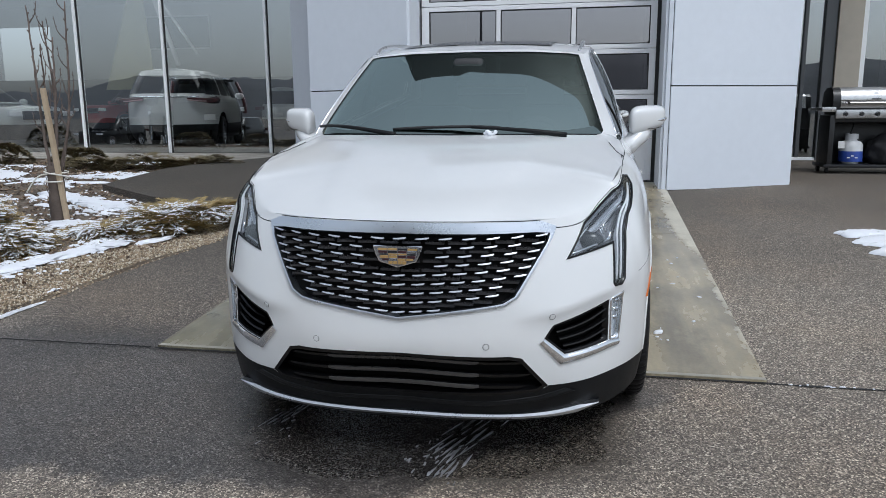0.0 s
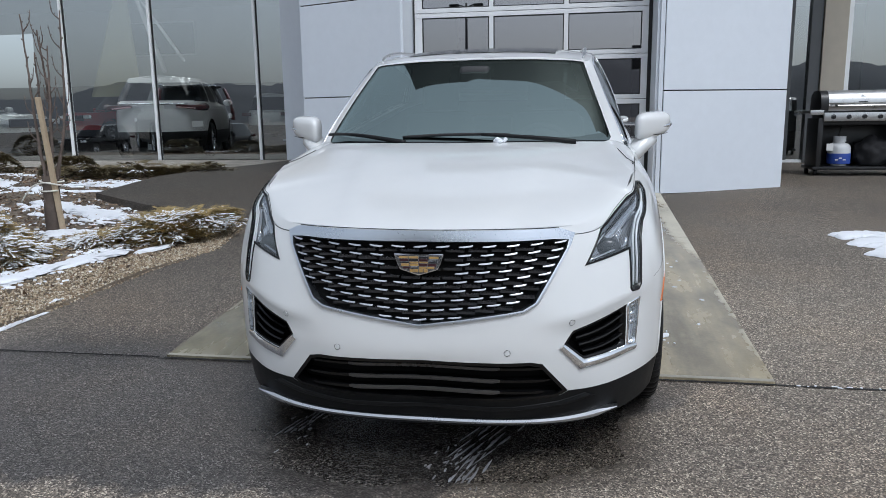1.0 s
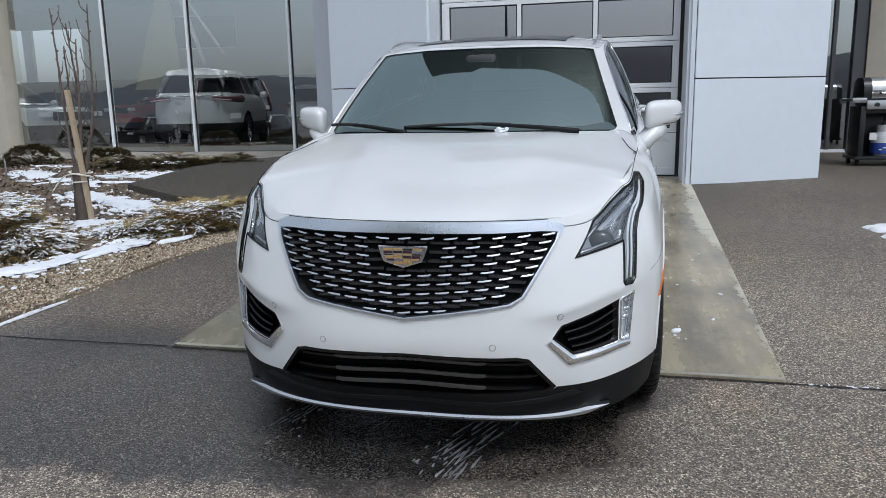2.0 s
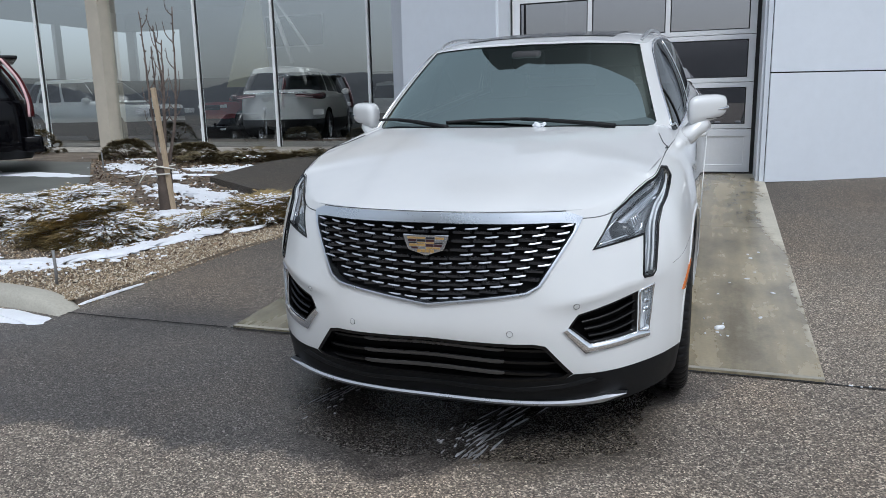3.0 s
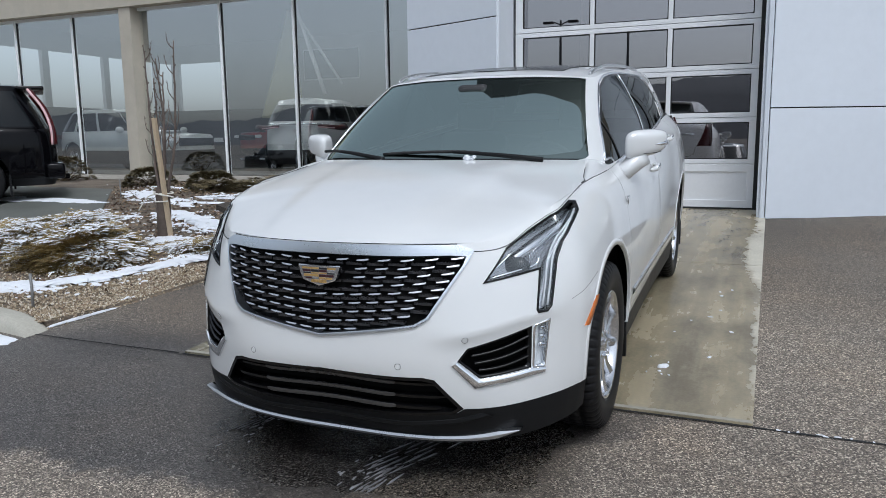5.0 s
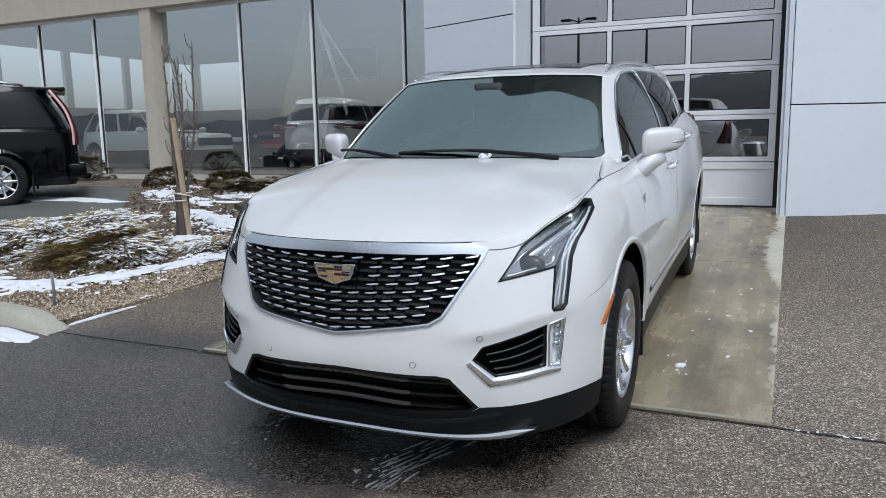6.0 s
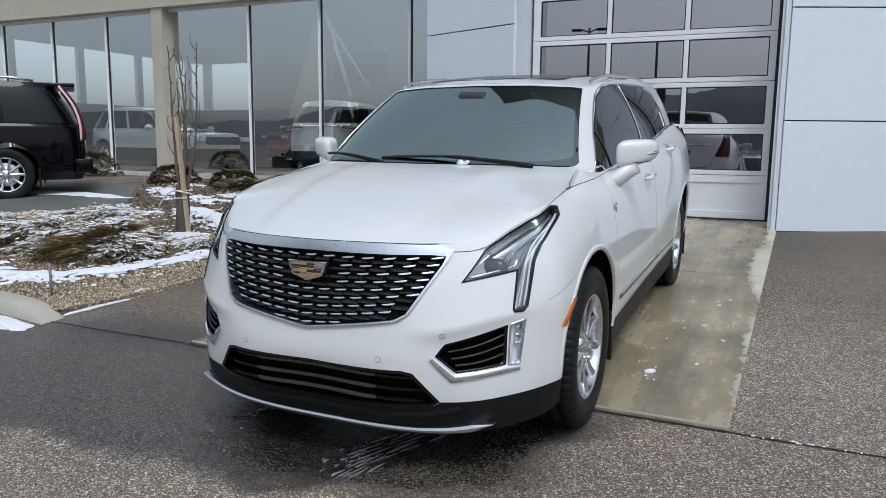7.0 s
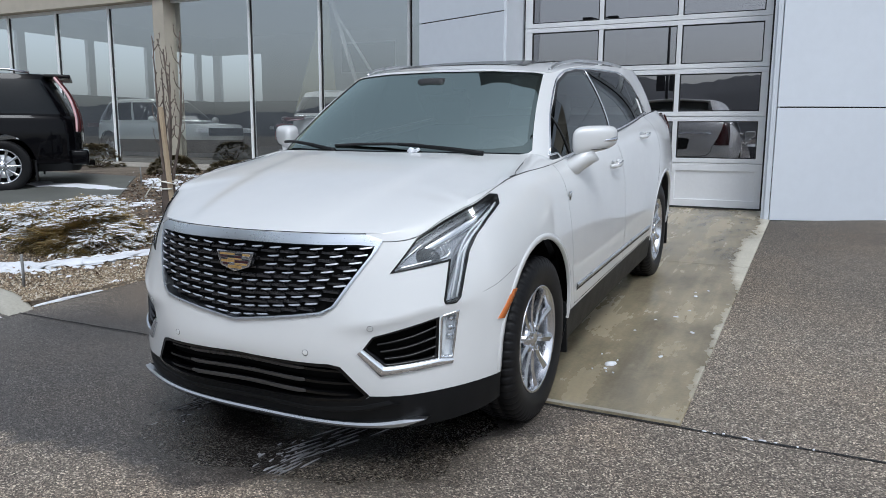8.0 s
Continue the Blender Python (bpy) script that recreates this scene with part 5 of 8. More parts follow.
def build_trim():
    # silver lip under the nose
    path = [(0, 0.135, 0.186), (0.2, 0.136, 0.187), (0.39, 0.140, 0.194), (0.52, 0.146, 0.205), (0.60, 0.153, 0.217), (0.66, 0.163, 0.230), (0.725, 0.188, 0.245)]
    bm, edge = bmesh.new(), bmesh.new()
    cols, under = [], []
    line = spline(path, 40)
    lie = [min(p[1], hit_front(p[0], max(p[2] + 0.010, 0.20)).y - 0.004) for p in line]
    lie = np.polyval(np.polyfit(line[:, 0] ** 2, lie, 3), line[:, 0] ** 2)
    for i, p in enumerate(line):
        t = i / 40
        h = (0.0095 + 0.0050 * min(1.0, max(0.0, (t - 0.30) / 0.45)) ** 1.3) * min(1.0, 0.08 + 0.92 * (1 - t) / 0.20)
        x, y, z = p[0], lie[i], p[2] + 0.009
        cols.append([bm.verts.new(q) for q in ((x, y + 0.02, z + h), (x, y - 0.008, z + h * 0.9), (x, y - 0.008 - min(0.005, h * 0.5), z), (x, y - 0.008, z - h), (x, y + 0.02, z - h * 1.2))])
        d = z - h - 0.013 * (1 - 0.6 * t)
        under.append([edge.verts.new(q) for q in ((x, y - 0.001, z - h * 0.5), (x, y - 0.002, d + 0.003), (x, y + 0.002, d), (x, y + 0.05, d + 0.002))])
    for a, b in zip(cols, cols[1:]):
        for r in range(4):
            bm.faces.new((a[r], a[r + 1], b[r + 1], b[r]))
    bm.faces.new(cols[-1])
    for a, b in zip(under, under[1:]):
        for r in range(3):
            edge.faces.new((a[r], a[r + 1], b[r + 1], b[r]))
    part("chin_edge", mirrored(edge, True), BLACK_MATT, suv, "", 35)
    part("lip_trim", mirrored(bm, True), SILVER, suv, "satin silver lip trim", 35)
    # parking sensors
    for x, z in ((0.318, 0.519), (0.548, 0.612)):
        for s in (1, -1):
            p = hit_front(x, z, 0.0005)
            n = (hit_front(x, z, 1.0) - hit_front(x, z)).normalized()
            m = Matrix.Translation(p) @ n.to_track_quat("Z", "Y").to_matrix().to_4x4()
            bm = bmesh.new()
            bmesh.ops.create_cone(bm, cap_ends=True, segments=20, radius1=0.0105, radius2=0.009, depth=0.004, matrix=m)
            ring = tube([m @ Vector((0.0115 * math.cos(a), 0.0115 * math.sin(a), 0.0)) for a in np.linspace(0, math.tau, 21)], 0.0007, 6)
            sensor = part("parking_sensor", bm if s > 0 else mirrored(bm), PAINT_WHITE, suv, "", 30)
            part("sensor_ring", ring if s > 0 else mirrored(ring), SEAL, sensor, "", 60)
    # panel gaps
    seam([(0.63, 0.768), (0.53, 0.740), (0.42, 0.705)], hit_side, r=0.0011)
    line = [hit_diag(*p, 0.0) for p in spline(HOOD_SIDE[:6], 40)]
    line += [Vector(p) + Vector((0, 0, 0.002)) for p in TOP if 0.80 < p[1] < 1.09 and p[0] > 0.6]
    # the gap rounds the rear corner and runs in to the foot of the windscreen
    inner = [Vector(p) + Vector((0, 0, 0.002)) for p in HOOD[-1] if 0.74 < p[0] < 0.845][::-1]
    line = line[:-1] + [Vector(p) for p in spline([tuple(line[-1]), tuple(Vector(HOOD[-1][-1]) + Vector((-0.012, -0.010, 0.002))), tuple(inner[0])], 8)] + inner[1:]
    both("hood_gap", tube(line, 0.0016, 6), SEAL, "", 60)
    nose = [Vector(p) + Vector((0, -0.004, 0.001)) for p in TOP if p[1] < 0.24 and p[0] < 0.500]
    nose += [nose[-1].lerp(hit_diag(*HOOD_SIDE[0], 0.002), f) for f in (0.5, 1.0)]
    part("nose_gap", mirrored(tube(nose, 0.0016, 6), True), SEAL, suv, "", 60)
    # fender crest
    p = hit_side(1.361, 0.954, 0.002)
    m = Matrix.Translation(p) @ Matrix.Rotation(math.pi / 2, 4, "Z") @ Matrix.Rotation(math.pi / 2, 4, "X")
    both("fender_crest", prism([(-0.022, 0.020), (0.022, 0.020), (0.018, -0.008), (0, -0.024), (-0.018, -0.008)], m, 0.006, 0.001), CHROME, "small chrome crest")
    both("crest_inlay", prism([(-0.014, 0.012), (0.014, 0.012), (0.010, -0.008), (-0.010, -0.008)], m @ Matrix.Translation((0, 0, 0.0055)), 0.002), SILVER)
    # amber side marker
    mk = [(0.578, 0.682), (0.616, 0.677), (0.518, 0.578), (0.474, 0.586)]
    both("side_marker", band([mk[0], mk[3]], [mk[1], mk[2]], hit_side, 0.004, 0.004, False), AMBER, "amber side marker")
    # bright sill strip
    both("sill_strip", band([(1.42, 0.500), (2.3, 0.492), (3.28, 0.486)], [(1.42, 0.478), (2.3, 0.470), (3.28, 0.464)], hit_side, 0.006, 0.002, False, 0.003), SILVER, "bright lower door strip", 35)
    # black band laid below the bright strip as its shadow
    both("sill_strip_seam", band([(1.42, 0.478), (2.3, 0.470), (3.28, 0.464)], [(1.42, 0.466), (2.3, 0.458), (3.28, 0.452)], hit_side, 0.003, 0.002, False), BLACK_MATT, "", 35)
    # arch lips
    for cy in (0.895, 3.775):
        pts, pts2 = [], []
        for a in np.linspace(-0.10, math.pi + 0.08, 40):
            pts.append((cy + 0.008 + 0.402 * math.cos(a), 0.395 + 0.425 * math.sin(a)))
            pts2.append((cy + 0.008 + 0.429 * math.cos(a), 0.395 + 0.452 * math.sin(a)))
        both("arch_lip", band(pts2, pts, hit_side, 0.0022, 0.012, False, 0.0012), PAINT_WHITE, "", 40)
    # mud flaps
    for cy in (1.315, 4.20):
        both("mud_flap", box((0.80, cy - 0.012, 0.17), (0.935, cy + 0.012, 0.43), 0.006), BLACK_MATT, "black rubber mud flap")
    # the tail: lamps, tailgate lines, plate recess, bumper
    lamp_o = [(0.835, 1.235), (0.860, 1.10), (0.868, 0.98), (0.862, 0.88)]
    lamp_i = [(0.760, 1.235), (0.735, 1.10), (0.690, 0.98), (0.640, 0.88)]
    both("tail_lamp", band(lamp_o, lamp_i, hit_back, 0.010, 0.01, False, 0.008), RED_LENS, "dark red vertical tail lamp", 40)
    both("tail_light_guide", tube([hit_back(x, z, 0.020) for x, z in spline([(0.815, 1.215), (0.838, 1.10), (0.842, 0.98), (0.835, 0.90)], 14)], 0.008, 6), RED_LENS, "", 60)
    part("tailgate_strip", mirrored(band([(0, 1.075), (0.3, 1.075), (0.60, 1.075)], [(0, 1.045), (0.3, 1.045), (0.60, 1.045)], hit_back, 0.012, 0.004, False, 0.004), True), CHROME, suv, "chrome tailgate strip", 35)
    part("plate_recess", mirrored(band([(0, 0.99), (0.2, 0.99), (0.30, 0.97)], [(0, 0.80), (0.2, 0.80), (0.27, 0.81)], hit_back, 0.003, 0.002, False), True), BLACK_GLOSS, suv, "dark plate recess", 35)
    part("tailgate_gap", mirrored(tube([hit_back(x, z, 0.001) for x, z in spline([(0.0, 0.70), (0.45, 0.705), (0.60, 0.76), (0.63, 0.87)], 24)], 0.004, 6), True), SEAL, suv, "", 60)
    part("bumper_step", mirrored(band([(0, 0.665), (0.4, 0.665), (0.80, 0.67)], [(0, 0.585), (0.4, 0.585), (0.80, 0.60)], hit_back, 0.016, 0.004, False, 0.004), True), BLACK_MATT, suv, "black rear bumper step", 35)
    part("bumper_bright_strip", mirrored(band([(0, 0.585), (0.4, 0.585), (0.80, 0.60)], [(0, 0.560), (0.4, 0.560), (0.80, 0.575)], hit_back, 0.020, 0.004, False, 0.003), True), SILVER, suv, "", 35)
    # spoiler over the rear window
    rows = []
    for x in np.linspace(-0.52, 0.52, 21):
        k = 0.03 * (abs(x) / 0.52) ** 2
        rows.append([(x, 4.36 - k, 1.614 - k), (x, 4.50 - k, 1.612 - k), (x, 4.575 - k, 1.600 - k), (x, 4.58 - k, 1.586 - k), (x, 4.45 - k, 1.572 - k)])
    part("roof_spoiler", sheet(rows), PAINT_WHITE, suv, "white roof spoiler", 40)


build_trim()


def build_cabin_trim():
    n = 150
    # bright line round the side glass, laid on the cabin side
    lo, hi = spline(CABIN_LOW, n), spline(CABIN_TOP, n)
    rows = []
    for j in range(23):
        v = j / 22
        mid = lo * (1 - v) + hi * v
        out = mid[:, :2] - np.array([0, 2.8])
        out /= np.linalg.norm(out, axis=1)[:, None]
        mid[:, :2] += out * 0.10 * v * (1 - v)
        rows.append(mid)
    cab = tree_of(rows)

    def on(u, v, out=0.0):
        p, nrm, *_ = cab.ray_cast(Vector((3, u, v)), Vector((-1, 0, 0)))
        if p is None:
            p, nrm, *_ = cab.find_nearest(Vector((0.75, u, v)))
        nrm = -nrm if nrm.x < 0 else nrm
        return p + nrm * out

    lower = [(1.42, 1.108), (1.62, 1.121), (2.47, 1.170), (3.30, 1.226), (3.745, 1.258)]
    upper = [(1.42, 1.142), (1.65, 1.338), (1.93, 1.503), (2.12, 1.560), (2.3, 1.576), (2.6, 1.579), (3.22, 1.566), (3.42, 1.540), (3.53, 1.484), (3.66, 1.362), (3.745, 1.258)]
    for line, r in ((lower, 0.007), (upper, 0.0055)):
        both("window_trim", tube([on(p[0], p[1], 0.002) for p in spline(line, 60)], r, 8), CHROME, "chrome window trim", 60)
    both("pillar_trim", tube([on(p[0], p[1], 0.003) for p in spline([(2.468, 1.178), (2.462, 1.35), (2.44, 1.57)], 12)], 0.005, 8), CHROME, "chrome pillar strip", 60)
    both("pillar_trim", tube([on(p[0], p[1], 0.003) for p in spline([(1.642, 1.125), (1.640, 1.22), (1.636, 1.325)], 8)], 0.004, 8), SEAL, "", 60)
    # sticker in the rear quarter glass
    both("window_sticker", band([(3.53, 1.275), (3.50, 1.385)], [(3.60, 1.275), (3.565, 1.375)], on, 0.002, 0.002, False), PAPER, "white paper sticker")
    # roof rails
    for s in (1, -1):
        pts = [(s * x, y, z) for x, y, z in spline([(0.600, 2.02, 1.570), (0.612, 2.16, 1.604), (0.620, 2.5, 1.630), (0.620, 3.1, 1.634), (0.605, 3.7, 1.622), (0.590, 3.86, 1.602)], 30)]
        part("roof_rail", tube(pts, [0.008 + 0.002 * math.sin(math.pi * i / 30) for i in range(31)], 10), SILVER, suv, "satin silver roof rail", 60)
    # mirrors
    for s in (1, -1):
        flip = (lambda b: b) if s > 0 else mirrored
        bm = bmesh.new()
        bmesh.ops.create_uvsphere(bm, u_segments=36, v_segments=20, radius=1)
        for v in bm.verts:
            q = Vector([math.copysign(abs(c) ** 0.56, c) for c in v.co])
            taper = 1 - 0.30 * (q.x * 0.5 + 0.5)
            v.co = Vector((0.968 + q.x * 0.096, 1.655 + q.y * (0.085 if q.y < 0 else 0.05) + 0.055 * q.x, 1.208 + q.z * 0.080 * taper + 0.012 * q.x))
        m = part("wing_mirror", flip(bm), PAINT_WHITE, suv, "white wing mirror with chrome indicator strip", 60)
        arm = bmesh.new()
        add_tube(arm, [(0.845, 1.60, 1.035), (0.88, 1.60, 1.075), (0.92, 1.625, 1.115), (0.95, 1.65, 1.14)], [0.050, 0.046, 0.050, 0.055], 14)
        for v in arm.verts:
            v.co.y = 1.62 + (v.co.y - 1.62) * 1.7
        part("mirror_arm", flip(arm), PAINT_WHITE, m, "", 60)
        pts = [(0.975, 1.588, 1.196), (1.005, 1.602, 1.200), (1.038, 1.630, 1.204), (1.060, 1.668, 1.207), (1.063, 1.70, 1.208)]
        part("indicator", flip(tube([tuple(p) for p in spline(pts, 16)], [0.004 + 0.0065 * min(1, i / 8) for i in range(17)], 8)), CHROME, m, "chrome and clear indicator", 60)
        part("mirror_line", flip(tube([tuple(p) for p in spline([(0.88, 1.568, 1.165), (0.94, 1.570, 1.160), (1.00, 1.596, 1.160), (1.045, 1.635, 1.165)], 16)], 0.0018, 6)), SEAL, m, "", 60)
    # handles
    for y, z in ((2.253, 1.021), (3.168, 1.133)):
        p = hit_side(y, z)
        pts = [p + Vector((0.004, -0.09, -0.006)), p + Vector((0.030, -0.06, -0.002)), p + Vector((0.036, 0.0, 0.003)), p + Vector((0.030, 0.06, 0.008)), p + Vector((0.004, 0.085, 0.011))]
        for s, flip in ((1, lambda b: b), (-1, mirrored)):
            h = part("door_handle", flip(tube([tuple(q) for q in spline(pts, 16)], [0.010 + 0.006 * math.sin(math.pi * i / 16) for i in range(17)], 10)), PAINT_WHITE, suv, "white grip with chrome strip", 60)
            part("handle_strip", flip(tube([tuple(q + Vector((0.010, 0, 0.008))) for q in pts[1:4]], 0.0055, 8)), CHROME, h, "", 60)
            cupb = bmesh.new()
            bmesh.ops.create_uvsphere(cupb, u_segments=16, v_segments=8, radius=1, matrix=Matrix.Translation(p + Vector((-0.012, 0, 0))) @ Matrix.Diagonal((0.014, 0.062, 0.026, 1)))
            part("handle_cup", flip(cupb), SILVER, h, "", 60)
    # cowl, from the back edge of the hood to the foot of the windscreen
    back = HOOD[-1]
    foot = spline(CABIN_LOW[:5], 28)
    rows = []
    for f in np.linspace(0, 1, 5):
        row = []
        for a, b in zip(back, foot):
            q = np.array(a) * (1 - f) + b * f
            q[2] -= (0.018 * math.sin(math.pi * f) + 0.006 * (1 - f)) * min(1.0, max(0.0, (0.76 - q[0]) / 0.08))
            row.append(q)
        rows.append(row)
    cw = sheet(rows)
    corner = cut(cw, [(0.715, 0.9), (1.0, 0.9), (1.0, 1.7), (0.715, 1.7)], (1, 0, 0), (0, 1, 0))
    both("cowl_corner", push(corner, 0.0), PAINT_WHITE, "", 60)
    part("cowl", mirrored(cw, True), BLACK_MATT, suv, "black plastic cowl", 60)
    # the fender runs up to the foot of the front pillar
    edge = np.array([p for p in HOOD[-1] if p[0] > 0.69])[::-1]
    top = np.array([edge[0]] + [p for p in TOP[: NU // 2 + 30] if edge[0][1] + 0.01 < p[1] < 1.80 and p[0] > 0.6])
    low = spline(CABIN_LOW[:7], 200)
    low = low[np.argmax(low[:, 0] > 0.69): np.argmax(low[:, 1] > 1.80)]
    k = 30

    def along(line, n):
        return np.array([[np.interp(t, np.linspace(0, 1, len(line)), line[:, c]) for c in range(3)] for t in np.linspace(0, 1, n)])

    ta, lb, ea = along(top, k), along(low, k), along(edge, 9)
    rows = []
    for j, f in enumerate(np.linspace(0, 1, 9)):
        row = []
        for i in range(k):
            fade = max(0.0, 1 - i / 10)
            g = f if i < 1 else f * 1.03
            q = ta[i] * (1 - g) + lb[i] * g + np.array([0, 0, 0.003 * (1 - fade) + 0.010 * (1 - fade) * math.sin(math.pi * f)])
            row.append(q + (ea[j] - (ta[0] * (1 - f) + lb[0] * f)) * fade)
        rows.append(row)
    both("fender_top", sheet(rows), PAINT_WHITE, "", 60)
    # wipers
    for pts, blade in (
        ([(0.56, 1.15, 1.166), (0.42, 1.135, 1.184), (0.26, 1.138, 1.197), (0.10, 1.15, 1.205)], [(0.24, 1.150, 1.202), (0.10, 1.158, 1.206), (-0.12, 1.170, 1.202), (-0.30, 1.180, 1.192)]),
        ([(-0.28, 1.14, 1.168), (-0.38, 1.160, 1.184), (-0.50, 1.198, 1.198), (-0.60, 1.235, 1.204)], [(-0.44, 1.178, 1.196), (-0.56, 1.222, 1.204), (-0.66, 1.268, 1.204), (-0.73, 1.310, 1.198)]),
    ):
        w = part("wiper", tube([tuple(q) for q in spline(pts, 12)], [0.013 - 0.0005 * i for i in range(13)], 8), BLACK_MATT, suv, "black wiper arm", 60)
        part("wiper_blade", tube([tuple(q) for q in spline(blade, 12)], 0.008, 6), SEAL, w, "", 60)


PAPER = plain("white_paper", (0.75, 0.75, 0.74), 0.7, 0.0, 0.04, 20)
build_cabin_trim()


def build_interior():
    bm = bmesh.new()
    rows = []
    for f, (y, z) in enumerate(((1.16, 1.12), (1.30, 1.135), (1.50, 1.13), (1.66, 1.10), (1.74, 1.02), (1.78, 0.85))):
        rows.append([(x, y + 0.10 * (x / 0.75) ** 2, z - 0.02 * (x / 0.7) ** 2) for x in np.linspace(-0.76, 0.76, 21)])
    part("dashboard", sheet(rows), SEAT, suv, "dark grey dashboard", 40)
    ring = [(0.37 + 0.185 * math.cos(a), 1.92 + 0.06 * math.sin(a) * -1, 1.02 + 0.175 * math.sin(a)) for a in np.linspace(0, math.tau, 29)]
    part("steering_wheel", tube(ring, 0.017, 8), SEAT, suv, "", 60)
    for x in (0.37, -0.37):
        seat = part("front_seat", box((x - 0.25, 2.05, 0.45), (x + 0.25, 2.60, 0.68), 0.07, 3), SEAT, suv, "dark leather seat", 40)
        bk = box((-0.24, -0.07, 0), (0.24, 0.07, 0.62), 0.06, 3)
        bk.transform(Matrix.Translation((x, 2.58, 0.62)) @ Matrix.Rotation(-0.28, 4, "X"))
        part("seat_back", bk, SEAT, seat, "", 40)
        hb = box((-0.13, -0.05, 0), (0.13, 0.05, 0.19), 0.045, 3)
        hb.transform(Matrix.Translation((x, 2.76, 1.235)) @ Matrix.Rotation(-0.2, 4, "X"))
        part("headrest", hb, SEAT, seat, "", 40)
    part("rear_bench", box((-0.65, 3.1, 0.45), (0.65, 3.75, 1.15), 0.08, 3), SEAT, suv, "dark leather rear bench", 40)
    part("cabin_floor", box((-0.78, 1.3, 0.32), (0.78, 4.5, 0.44)), DARK, suv)
    part("camera_pod", box((-0.085, 1.70, 1.44), (0.085, 1.86, 1.535), 0.03, 3), SEAT, suv, "black camera pod behind the windscreen", 40)
    part("rear_view_mirror", box((-0.12, 1.93, 1.40), (0.12, 1.955, 1.47), 0.015, 3), BLACK_GLOSS, suv, "", 40)


build_interior()


